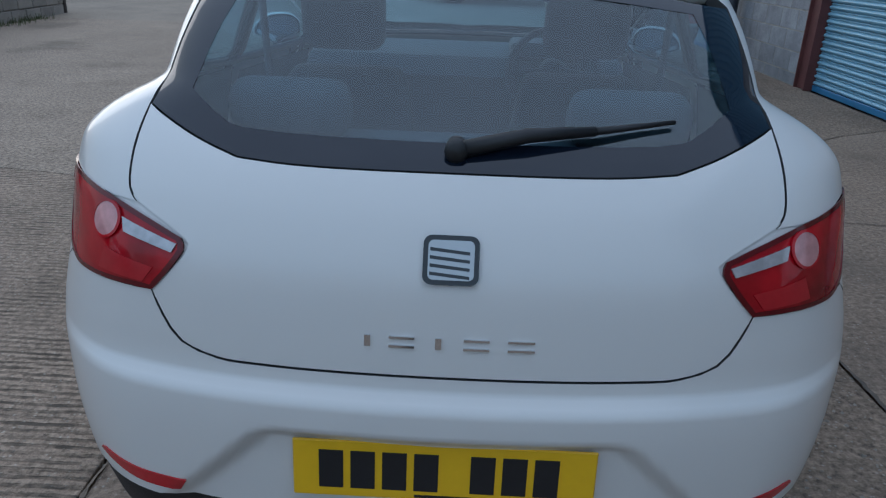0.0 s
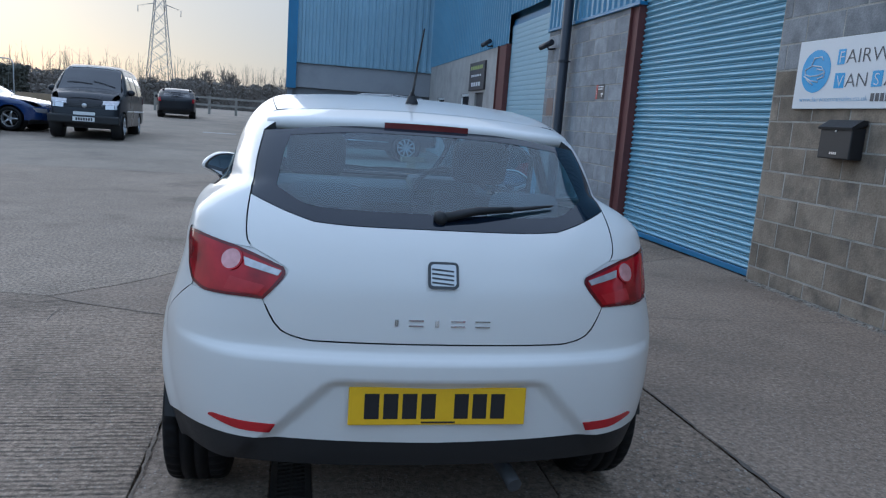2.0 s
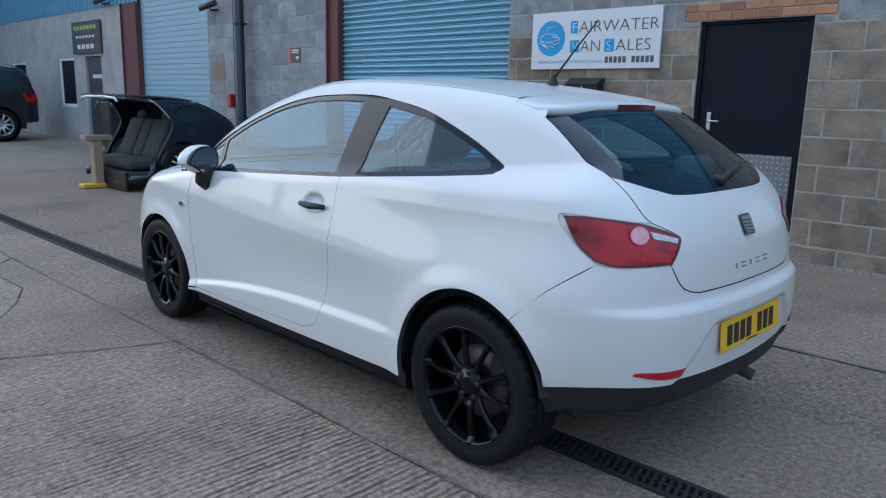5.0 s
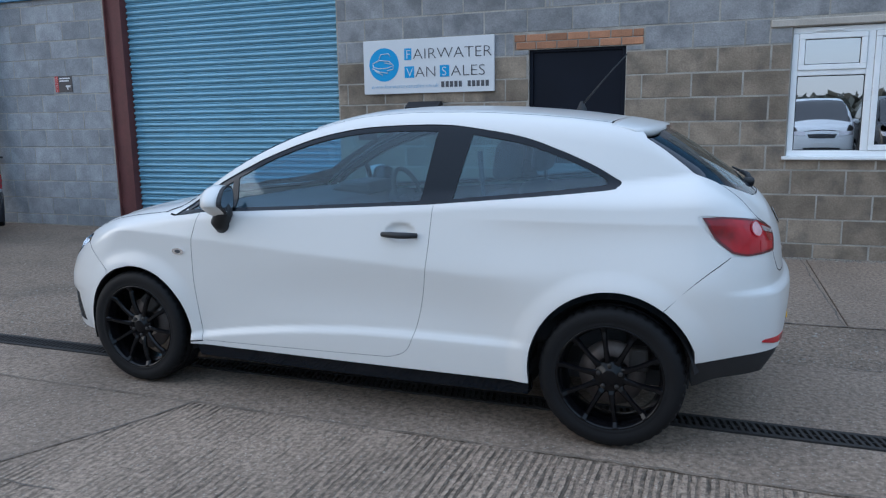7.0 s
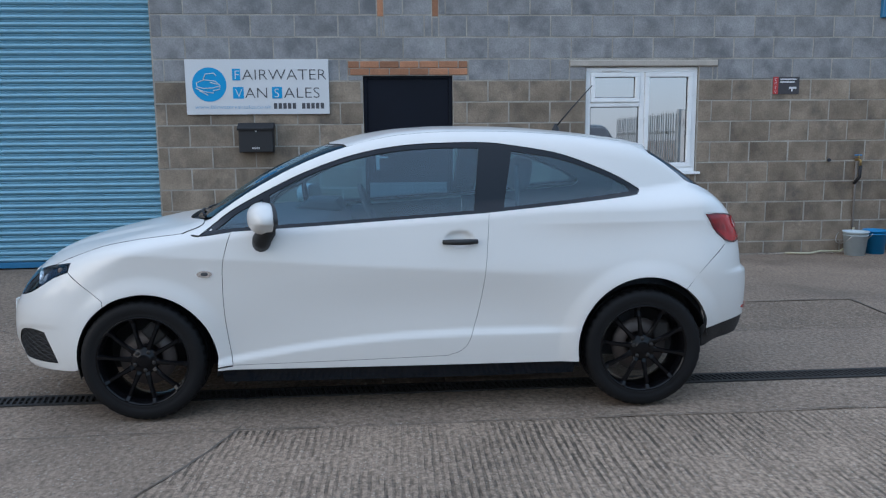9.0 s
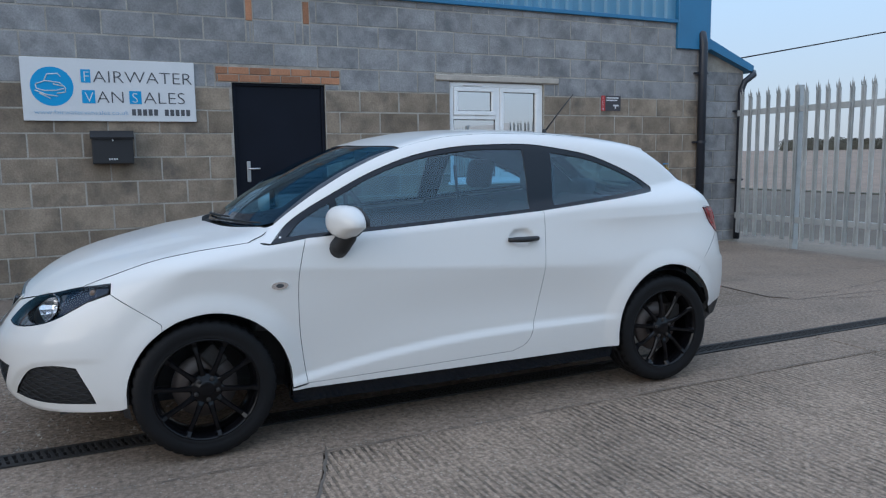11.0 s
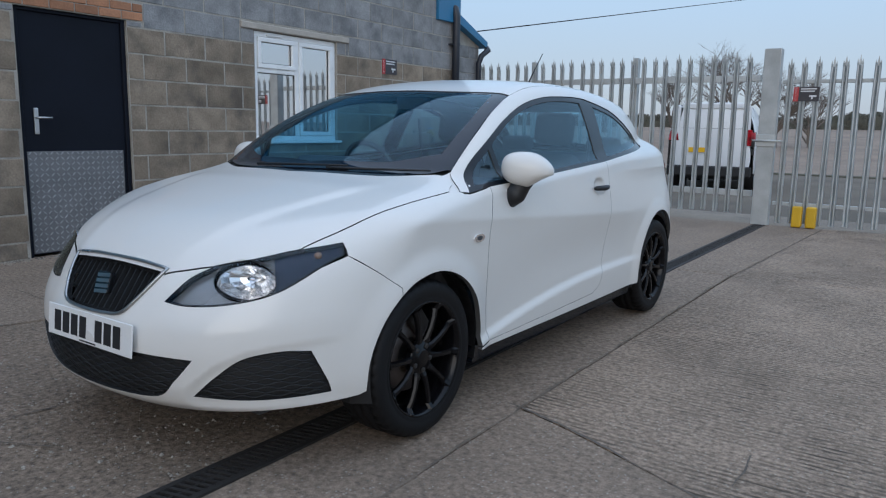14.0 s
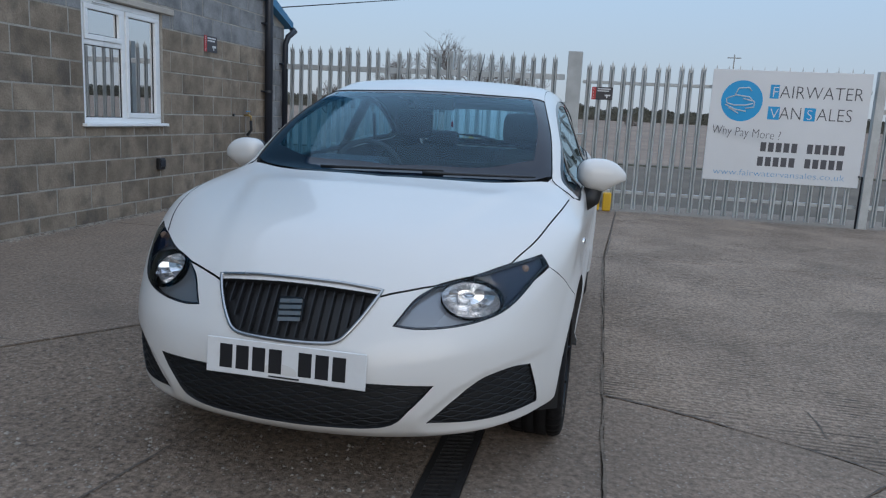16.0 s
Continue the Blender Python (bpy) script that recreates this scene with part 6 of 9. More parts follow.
# rear wiper
wp = skin(0.0, 1.055) + Vector((0, -0.012, 0))
bm = bmesh.new()
lathe(bm, [(0.03, 0.0), (0.03, 0.018), (-0.010, 0.020), (-0.016, 0.014), (-0.018, 0.0)], 16, "y", wp)
tip = skin(0.375, 1.096) + Vector((0, -0.010, 0.004))
mid = wp.lerp(tip, 0.62) + Vector((0, -0.010, 0.004))
tube(bm, [wp, wp.lerp(mid, 0.5) + Vector((0, -0.006, 0.01)), mid], [0.015, 0.013, 0.009], 8)
tube(bm, [mid, tip], [0.007, 0.004], 6)
part("rear_wiper", bm, M_TRIMBLK, tailgate, "black rear wiper")
# emblem and model lettering, as plain shapes
bc = skin(0.0, 0.902)
bn = Vector(BODY.normal(np.array([tuple(bc)]))[0])
place = Matrix.Translation(bc + bn * 0.002) @ bn.to_track_quat("Z", "Y").to_matrix().to_4x4()


def rounded(b, w, h, r, z0, z1, n=5):
    pts = []
    for cx, cy, a0 in ((w - r, h - r, 0), (-w + r, h - r, 90), (-w + r, -h + r, 180), (w - r, -h + r, 270)):
        pts += [(cx + r * math.cos(radians(a0 + 90 * k / n)), cy + r * math.sin(radians(a0 + 90 * k / n))) for k in range(n + 1)]
    return prism(b, pts, "z", z0, z1)


em = part("emblem", rounded(bmesh.new(), 0.045, 0.040, 0.014, 0.0, 0.004), M_GLOSSBLK, tailgate, "black and chrome emblem")
em.matrix_basis = place
bm = rounded(bmesh.new(), 0.037, 0.032, 0.009, 0.004, 0.0065)
part("chrome_face", bm, M_DULLCHROME, em)
bm = bmesh.new()
for k in range(4):
    prism(bm, [(-0.034, 0.020 - k * 0.013), (0.030, 0.014 - k * 0.013), (0.030, 0.009 - k * 0.013), (-0.034, 0.0145 - k * 0.013)], "z", 0.0066, 0.0078)
part("emblem_groove", bm, M_GLOSSBLK, em)
for x0, w in ((-0.136, 0.010), (-0.096, 0.042), (-0.020, 0.010), (0.026, 0.042), (0.098, 0.044)):
    a = skin(x0 + w / 2, 0.769)
    n = Vector(BODY.normal(np.array([tuple(a)]))[0])
    bm = bmesh.new()
    box(bm, (-w / 2, 0.0055, 0), (w / 2, 0.0095, 0.004))
    if w > 0.02:
        box(bm, (-w / 2, -0.0095, 0), (w / 2, -0.0055, 0.004))
    else:
        box(bm, (-w / 2, -0.0095, 0), (w / 2, 0.0055, 0.004))
    o = part("badge_bar", bm, M_CHROME, tailgate)
    o.matrix_basis = Matrix.Translation(a) @ n.to_track_quat("Z", "Y").to_matrix().to_4x4()


def number_plate(at, tilt, rz, m, label):
    e = part("number_plate", boxm((-0.26, -0.003, -0.0555), (0.26, 0.003, 0.0555), 0.002), m, CAR, label)
    e.matrix_basis = pose(*at, tilt, 0, rz)
    for k in range(8):
        if k != 4:
            x = -0.215 + k * 0.0545 - (0.012 if k > 4 else 0)
            part("plate_bar", boxm((x, -0.0042, -0.037), (x + 0.042, -0.003, 0.037)), M_PLATEINK, e)
    part("maker_line", boxm((-0.05, -0.0042, -0.050), (0.05, -0.003, -0.045)), M_PLATEINK, e)


number_plate((0.003, float(BODY.tail(np.array(0.52))) - 0.004 + 0.024, 0.530), -4, 0, M_PLATEY, "yellow rear number plate")
number_plate((-0.016, 3.322, 0.464), -5, 180, M_PLATEW, "white front number plate")

# rear bumper and valance
TC = Chart("tail", 1)
lamp_low = flat_pts(TC, [TAILL[i] for i in (7, 8, 9, 10)])
side_line = [TC.flat(Chart("side", 1).on(y, z)) for y, z in ((-0.445, 0.815), (-0.32, 0.717), (-0.2047, 0.604))]
arch_low = [TC.flat(Chart("side", 1).on(y, z)) for y, z in [p for p in RARCH if p[0] < -0.2 and p[1] > 0.40][::-1] if z < 0.63]
boot_low = [TC.flat(REAR.on(x, z)) for x, z in ((0.505, 0.813), (0.486, 0.773), (0.453, 0.731), (0.388, 0.710), (0.30, 0.707), (0.0, 0.707))]
u_side = arch_low[-1][0]
bump_bot = [(u_side - 0.008, 0.392), (0.62, 0.404), (0.8 * 0.6, 0.418), (0.0, 0.412)]
pts = mirrored(boot_low[::-1], lamp_low, side_line, arch_low, [arch_low[-1], bump_bot[0]], bump_bot)
rear_bumper = panel("rear_bumper", TC, pts, M_PAINT, CAR, grid=0.010)
panel("valance", TC, mirrored([(0, 0.418), (0.8 * 0.6, 0.424), (0.62, 0.410), (u_side - 0.008, 0.398)], [(u_side - 0.008, 0.398), (u_side - 0.006, 0.34), (u_side - 0.02, 0.285)],
                              [(u_side - 0.02, 0.285), (0.8 * 0.7, 0.322), (0.0, 0.33)]), M_TRIMBLK, CAR, off=-0.004, grid=0.03, flange=0.03)
for s in (1, -1):
    pr = loop([(0.650 * s, 0.462), (0.637 * s, 0.472), (0.549 * s, 0.468), (0.458 * s, 0.467)], [(0.458 * s, 0.467), (0.474 * s, 0.440)], [(0.474 * s, 0.440), (0.564 * s, 0.443), (0.650 * s, 0.462)], step=0.012)
    panel("reflector", REAR, pr, M_REFLEX, rear_bumper, off=0.003, gap=0, flange=0.004, grid=0.015, seam=M_REFLEX, label="slim red reflector")

# tail lamps
for s in (1, -1):
    ch = Chart("tail", s)
    ol = flat_pts(ch, TAILL, s)
    outline = loop([ol[0], *ol[1:5]], [ol[4], ol[5], ol[6], ol[7]], [ol[7], ol[8], ol[9], ol[10], ol[11]], [ol[11], ol[12], ol[0]], step=0.012)
    panel("lamp_seat", ch, shrink(outline, -0.015), M_PAINT, CAR, off=-0.0035, gap=0, grid=0.02, flange=0)
    lamp = panel("tail_lamp", ch, outline, M_REDLENS, CAR, off=0.002, gap=0.0015, grid=0.014, flange=0.03, seam=M_DARKLENS, label="red wraparound tail lamp")
    panel("lamp_border", ch, shrink(outline, 0.001), M_DARKLENS, lamp, holes=[shrink(outline, 0.0085)], off=0.0035, gap=0, grid=0.02, flange=0.002, seam=M_DARKLENS, label="dark rim of the lamp")
    c = ch.flat((0.600 * s, -0.533, 0.912))
    disc = np.array([(c[0] + 0.024 * math.cos(a), c[1] + 0.027 * math.sin(a)) for a in np.linspace(0, 2 * math.pi, 25)[:-1]])
    ring = np.array([(c[0] + 0.0285 * math.cos(a), c[1] + 0.0315 * math.sin(a)) for a in np.linspace(0, 2 * math.pi, 25)[:-1]])
    panel("lamp_ring", ch, ring, M_REDLENS, lamp, off=0.0065, gap=0, grid=0.012, flange=0.003, seam=M_REDLENS, holes=[disc])
    panel("round_lens", ch, disc, M_PINKLENS, lamp, off=0.0055, gap=0, grid=0.01, flange=0.003, seam=M_PINKLENS, label="round pale red lens")
    bar = [ch.flat(p) for p in ((0.562 * s, -0.545, 0.922), (0.457 * s, -0.591, 0.894), (0.466 * s, -0.595, 0.880), (0.560 * s, -0.561, 0.900))]
    panel("indicator_lens", ch, loop(bar[0:2], bar[1:3], bar[2:4], [bar[3], bar[0]], step=0.01), M_CLEARLENS, lamp, off=0.0055, gap=0, grid=0.01, flange=0.003, seam=M_CLEARLENS, label="clear strip lens")
    low = [ch.flat(p) for p in ((0.60 * s, -0.55, 0.868), (0.50 * s, -0.595, 0.852), (0.522 * s, -0.597, 0.826), (0.62 * s, -0.556, 0.830))]
    panel("fog_lens", ch, loop(low[0:2], low[1:3], low[2:4], [low[3], low[0]], step=0.01), M_REFLEX, lamp, off=0.0035, gap=0, grid=0.01, flange=0.001, seam=M_REDLENS)

# front bumper with its openings
FC = Chart("nose", 1)


def front_flat(pts):
    return [FC.flat(FRONT.on(x, z)) for x, z in pts]


GRILLE = ([(0.273, 0.683), (0.14, 0.695), (0, 0.698)], [(0, 0.527), (0.10, 0.529), (0.165, 0.537), (0.205, 0.572), (0.273, 0.683)])
LOWG = ([(0.462, 0.417), (0.25, 0.424), (0, 0.426)], [(0, 0.262), (0.12, 0.263), (0.32, 0.277), (0.40, 0.343), (0.462, 0.417)])


def hole_of(parts_):
    top, low = [front_flat(p) for p in parts_]
    return mirrored(low, top, step=0.015)


grille_hole, low_hole = hole_of(GRILLE), hole_of(LOWG)
FOG = [(0.445, 3.228, 0.287), (0.518, 3.201, 0.357), (0.595, 3.146, 0.422), (0.673, 3.058, 0.443), (0.728, 2.97, 0.436), (0.752, 2.916, 0.322), (0.748, 2.90, 0.283), (0.616, 3.108, 0.278)]
fl = flat_pts(FC, FOG)
fog_hole = loop([fl[0], fl[1], fl[2], fl[3], fl[4]], [fl[4], fl[5], fl[6]], [fl[6], fl[7], fl[0]], step=0.015)
hl = flat_pts(FC, HEADL)
fside = [FC.flat(Chart("side", 1).on(y, z)) for y, z in ((2.82, 0.735), (2.73, 0.672), (2.635, 0.605))]
farch = [FC.flat(Chart("side", 1).on(y, z)) for y, z in [(2.445 + 0.340 * math.cos(radians(a)), 0.295 + 0.340 * math.sin(radians(a))) for a in (56, 45, 33, 20, 8, -5)]]
edge_u = farch[-1][0]
fbot = [(edge_u, 0.262), (0.8 * 1.10, 0.248), (0.8 * 0.75, 0.235), (0.8 * 0.4, 0.222), (0.0, 0.212)]
bonnet_front = [FC.flat(TOP.on(x, y)) for x, y in spl([(0, 3.205), (0.14, 3.202), (0.274, 3.192)], 0.02)]
gtop = bonnet_front
lamp_top = [FC.flat(TOP.on(x, y)) for x, y in spl([(0.274, 3.192), (0.425, 3.115)], 0.02)]
poly = mirrored(gtop, lamp_top, [lamp_top[-1], hl[1], hl[0]], [hl[0], hl[10], hl[9], hl[8], hl[7], hl[6]], [hl[6], fside[0]], fside, farch, [farch[-1], fbot[0]], fbot, step=0.016)
fog_l = np.array([(-u, v) for u, v in fog_hole])
front_bumper = panel("front_bumper", FC, poly, M_PAINT, CAR, holes=[grille_hole, low_hole, fog_hole, fog_l], grid=0.012, flange=0.018, seam=M_TRIMBLK)


def inset(name, hole, depth, m, parent, label):
    return panel(name, FC, shrink(hole, -0.012), m, parent, off=-depth, gap=0, flange=0, grid=0.03, label=label)


grille = inset("grille", grille_hole, 0.032, M_TRIMBLK, CAR, "black slatted grille in a chrome surround")
for k in range(-8, 9):
    x = k * 0.031
    zt = 0.69 - 0.12 * abs(x) ** 2
    zb = 0.535 if abs(x) < 0.15 else 0.535 + (abs(x) - 0.15) * 1.15
    bm = bmesh.new()
    a, b = Vector(FRONT.on(x, zb)), Vector(FRONT.on(x, zt))
    for p, q in ((a, b),):
        vs = [bm.verts.new(v) for v in ((x - 0.004, p.y - 0.030, zb), (x + 0.004, p.y - 0.030, zb), (x + 0.002, p.y - 0.008, zb), (x - 0.002, p.y - 0.008, zb),
                                        (x - 0.004, q.y - 0.030, zt), (x + 0.004, q.y - 0.030, zt), (x + 0.002, q.y - 0.008, zt), (x - 0.002, q.y - 0.008, zt))]
        for f in ((0, 1, 2, 3), (7, 6, 5, 4), (0, 4, 5, 1), (1, 5, 6, 2), (2, 6, 7, 3), (3, 7, 4, 0)):
            bm.faces.new([vs[i] for i in f])
    part("grille_slat", bm, M_TRIMBLK, grille)


def trim_tube(hole, r, m, name, parent, off=0.003, every=1):
    o, d = FC.rays(np.array(hole))
    p = BODY.lift(o, d)
    p = p + BODY.normal(p) * off
    pts = [tuple(q) for q in p[::every]]
    return part(name, tube(bmesh.new(), pts + [pts[0]], r, 6, caps=False), m, parent, smooth=True)


tagged(trim_tube(grille_hole, 0.0062, M_DULLCHROME, "chrome_surround", grille), "chrome surround")
gc = Vector(FRONT.on(0.0, 0.612)) + Vector((0, -0.012, 0))
gplace = Matrix.Translation(gc) @ pose(0, 0, 0, 72, 0, 180)
em2 = part("emblem", rounded(bmesh.new(), 0.042, 0.038, 0.012, -0.01, 0.006), M_GLOSSBLK, grille, "chrome emblem")
em2.matrix_basis = gplace
bm = bmesh.new()
for k in range(4):
    prism(bm, [(-0.036, 0.028 - k * 0.019), (0.036, 0.034 - k * 0.019), (0.036, 0.022 - k * 0.019), (-0.036, 0.016 - k * 0.019)], "z", 0.006, 0.009)
part("chrome_face", bm, M_DULLCHROME, em2)

lowg = inset("lower_grille", low_hole, 0.014, M_TRIMBLK, CAR, "black honeycomb lower grille")
fogs = [inset("bumper_insert", h, 0.010, M_TRIMBLK, CAR, "black textured blank in the bumper corner") for h in (fog_hole, fog_l)]


def mesh_waves(hole, depth, parent):
    """Rows of wavy bars across an opening."""
    b = bmesh.new()
    lo, hi = hole.min(0), hole.max(0)
    z = lo[1] + 0.012
    row = 0
    while z < hi[1] - 0.004:
        us = np.arange(lo[0], hi[0], 0.011)
        q = np.stack([us, z + 0.0045 * np.sin(us / 0.0115 + row * math.pi)], 1)
        ok = in_poly(hole, q)
        run = []
        for i in range(len(q) + 1):
            if i < len(q) and ok[i]:
                run.append(q[i])
            else:
                if len(run) > 2:
                    o, d = FC.rays(np.array(run))
                    p = BODY.lift(o, d)
                    p = p - BODY.normal(p) * depth
                    tube(b, [tuple(v) for v in p], 0.0028, 4)
                run = []
        z += 0.0145
        row += 1
    return tagged(part("insert_mesh", b, M_TRIMBLK, parent), kind="stuff")


mesh_waves(low_hole, 0.010, lowg)
for h, pa in zip((fog_hole, fog_l), fogs):
    mesh_waves(h, 0.006, pa)

# headlamps
M_BEZEL = mat("grey_lamp_bezel", (0.23, 0.235, 0.245), 0.25, metal=0.5, var=0.1, fvar=0.0)
M_MASK = mat("dark_blue_lamp_mask", (0.006, 0.012, 0.030), 0.15, var=0.1, fvar=0.0, spec=0.3)
for s in (1, -1):
    ch = Chart("nose", s)
    p = flat_pts(ch, HEADL, s)
    end = ch.flat(Chart("side", s).on(2.827, 0.738))
    outline = loop([p[0], p[1], p[2]], [p[2], p[3], p[4], p[5]], [p[5], end], [end, p[6], p[7], p[8], p[9], p[10]], [p[10], p[0]], step=0.014)
    lamp = panel("headlamp", ch, outline, M_LAMPGLASS, CAR, off=0.001, gap=0.003, grid=0.016, flange=0.0, label="clear headlamp with a round chrome reflector")
    lamp.visible_shadow = False
    cu = ch.flat((0.540 * s, 3.081, 0.668))[0]
    bezel = panel("lamp_bezel", ch, outline, M_BEZEL, lamp, off=-0.026, gap=0.001, grid=0.02, flange=-0.026, seam=M_FRIT,
                  holes=[np.array([(cu + 0.098 * math.cos(a), 0.664 + 0.057 * math.sin(a)) for a in np.linspace(0, 2 * math.pi, 29)[:-1]])])
    panel("lamp_seal", ch, outline, M_FRIT, lamp, off=-0.0025, gap=0.0022, grid=0.02, flange=0, holes=[shrink(outline, 0.0055)], label="black seal round the lamp")
    outer = np.array([q for q in shrink(outline, 0.006) if q[0] > cu + 0.085])
    panel("dark_mask", ch, outer, M_MASK, lamp, off=-0.016, gap=0, grid=0.02, flange=0, label="dark blue outer part of the lamp")
    c = Vector(FRONT.on(0.540 * s, 0.666))
    bm = bmesh.new()
    lathe(bm, [(-0.075, 0.0), (-0.075, 0.022), (-0.066, 0.045), (-0.045, 0.068), (-0.02, 0.082), (0.0, 0.089)], 18, "y", smooth=False)
    o = part("reflector_bowl", bm, M_BOWL, lamp, "chrome reflector bowl")
    o.matrix_basis = Matrix.Translation(c + Vector((-0.008 * s, -0.031, -0.004))) @ pose(0, 0, 0, 8, 0, -24 * s) @ Matrix.Diagonal((1.33, 1, 0.74, 1))
    bm = bmesh.new()
    lathe(bm, [(-0.07, 0.014), (-0.03, 0.014), (-0.022, 0.010), (-0.02, 0.0)], 14, "y")
    o2 = part("bulb_cap", bm, M_CHROME, lamp)
    o2.matrix_basis = o.matrix_basis.copy()
    bm = bmesh.new()
    for k in range(7):
        a = radians(20 + k * 22)
        tube(bm, [(0.03 * math.cos(a), -0.055, 0.03 * math.sin(a)), (0.072 * math.cos(a), -0.03, 0.072 * math.sin(a))], 0.0022, 4)
    o3 = part("reflector_rib", bm, M_BOWL, lamp)
    o3.matrix_basis = o.matrix_basis.copy()
    oc = Vector(ch.on(*ch.flat((0.70 * s, 2.90, 0.735))))
    bm = bmesh.new()
    bmesh.ops.create_uvsphere(bm, u_segments=10, v_segments=8, radius=0.013)
    o4 = part("indicator_bulb", bm, mat("smoked_bulb", (0.22, 0.14, 0.09), 0.3), lamp, "smoked indicator bulb")
    o4.location = oc - Vector((0.018 * s, 0.012, 0))

# sides: front wing, door, body side with pillars and rear quarter, glazing
for s in (1, -1):
    ch = Chart("side", s)
    hood_edge = [(q[1], q[2]) for q in traced(TOP, HOOD_EDGE, 0.0008)]
    hlamp = [(p[1], p[2]) for p in (HEADL[4], HEADL[5])]
    wing = loop(hood_edge, [hood_edge[-1], hlamp[1]], [hlamp[1], (2.82, 0.735)], [(2.82, 0.735), (2.73, 0.672), (2.635, 0.605)],
                [(2.445 + 0.340 * math.cos(radians(a)), 0.295 + 0.340 * math.sin(radians(a))) for a in (56, 70, 90, 110, 130, 150, 170, 184)],
                [(2.107, 0.268), (2.036, 0.275)], DOORF[::-1], [(2.020, 0.925), (2.180, 0.905), (2.215, 0.915)], [(2.215, 0.915), hood_edge[0]])
    panel("front_wing", ch, wing, M_PAINT, CAR, grid=0.0125)
    door_o = panel("door", ch, loop(DOORF, DOORB, DOORR, [(0.777, 0.997), (1.489, 0.955), (1.972, 0.929), (2.020, 0.925)]), M_PAINT, CAR, grid=0.0125, label="white door with a black pull handle")
    lamp_edge = [(p[1], p[2]) for p in (TAILL[11], TAILL[12], TAILL[0], TAILL[1])]
    hatch_edge = [(q[1], q[2]) for q in traced(REAR, TG_EDGE, 0.001) + traced(REAR, GLASS_EDGE, 0.001)[1:]]
    over = [(y, float(BODY.roof(np.array([0.535]), np.array([y]))[0]) - 0.010) for y in (0.02, -0.03, -0.075)]
    lamp_up = [(p[1], p[2]) for p in (TAILL[1], TAILL[2])]
    roof_end = (RAIL_YZ[-1][0], RAIL_YZ[-1][1])
    back = loop(RAIL_YZ, [roof_end, *over, hatch_edge[-1]], hatch_edge[::-1], [hatch_edge[0], lamp_up[1]], lamp_up[::-1], lamp_edge[::-1], [lamp_edge[0], (-0.445, 0.815)],
                [(-0.445, 0.815), (-0.32, 0.717), (-0.2047, 0.604)], [p for p in RARCH if p[0] > -0.2 and p[1] > 0.25], [(0.335, 0.25), (1.2, 0.25), (2.107, 0.252)],
                [(2.107, 0.252), (2.107, 0.262)], [(2.107, 0.262), (2.036, 0.27)], DOORB, DOORR, BELT[3:] + [(0.01, 1.073), (-0.008, 1.088), (-0.005, 1.098)], WTOP[::-1],
                [(2.172, 0.910), (2.215, 0.915)], [(2.215, 0.915), RAIL_YZ[0]])
    panel("body_side", ch, back, M_PAINT, CAR, gap=0.0006, grid=0.0135)
    # glazing
    win = loop(BELT + [(0.01, 1.073), (-0.008, 1.088), (-0.005, 1.098)], WTOP[::-1])
    g_front = loop([(2.10, 0.937), (1.872, 0.953)], [(1.872, 0.953), (1.882, 1.075)], [(1.882, 1.075), (2.0, 1.012), (2.10, 0.937)], step=0.015)
    g_door = loop([(1.832, 0.955), (1.489, 0.972), (0.848, 1.010)], [(0.848, 1.010), (0.812, 1.312)], [(0.812, 1.312), (0.986, 1.314), (1.212, 1.302), (1.437, 1.262), (1.659, 1.187), (1.850, 1.094)], [(1.850, 1.094), (1.832, 0.955)])
    g_rear = loop([(0.700, 1.022), (0.383, 1.052), (0.075, 1.083)], [(0.075, 1.083), (0.045, 1.090), (0.060, 1.112)], [(0.060, 1.112), (0.115, 1.142), (0.249, 1.200), (0.42, 1.256), (0.645, 1.296)], [(0.645, 1.296), (0.700, 1.022)])
    panel("window_surround", ch, win, M_PILLAR, CAR, holes=[g_front, g_door, g_rear], off=-0.004, gap=0.001, flange=0.01)
    for nm, g in (("quarterlight", g_front), ("door_glass", g_door), ("rear_side_glass", g_rear)):
        gg = panel(nm, ch, shrink(g, -0.006), M_SIDEGLASS, CAR, off=-0.008, gap=0, flange=0)
        gg.visible_shadow = False
    # door furniture
    hx = [Vector(ch.on(y, 0.862)) for y in (0.838, 0.88, 0.922, 0.965, 1.008)]
    hout = [v + Vector((s * d, 0, 0)) for v, d in zip(hx, (0.012, 0.034, 0.046, 0.034, 0.012))]
    hb = tube(bmesh.new(), hout, [0.011, 0.014, 0.0145, 0.014, 0.011], 10)
    part("handle", hb, M_TRIMBLK, door_o, "black pull handle", smooth=True)
    rp = np.array([(2.146 + 0.037 * math.cos(a), 0.729 + 0.017 * math.sin(a)) for a in np.linspace(0, 2 * math.pi, 21)[:-1]])
    panel("side_repeater", ch, rp, M_BOWL, CAR, off=0.005, gap=0, flange=0.006, seam=M_BOWL, grid=0.012, label="clear oval side repeater")
    rp = np.array([(2.146 + 0.017 * math.cos(a), 0.729 + 0.009 * math.sin(a)) for a in np.linspace(0, 2 * math.pi, 13)[:-1]])
    panel("repeater_bulb_window", ch, rp, M_CABIN, CAR, off=0.0075, gap=0, flange=0.003, seam=M_CABIN, grid=0.01)
    # mirror
    mc = Vector((s * 0.892, 1.852, 0.992))
    mb_ = bmesh.new()
    bmesh.ops.create_uvsphere(mb_, u_segments=36, v_segments=24, radius=1.0)
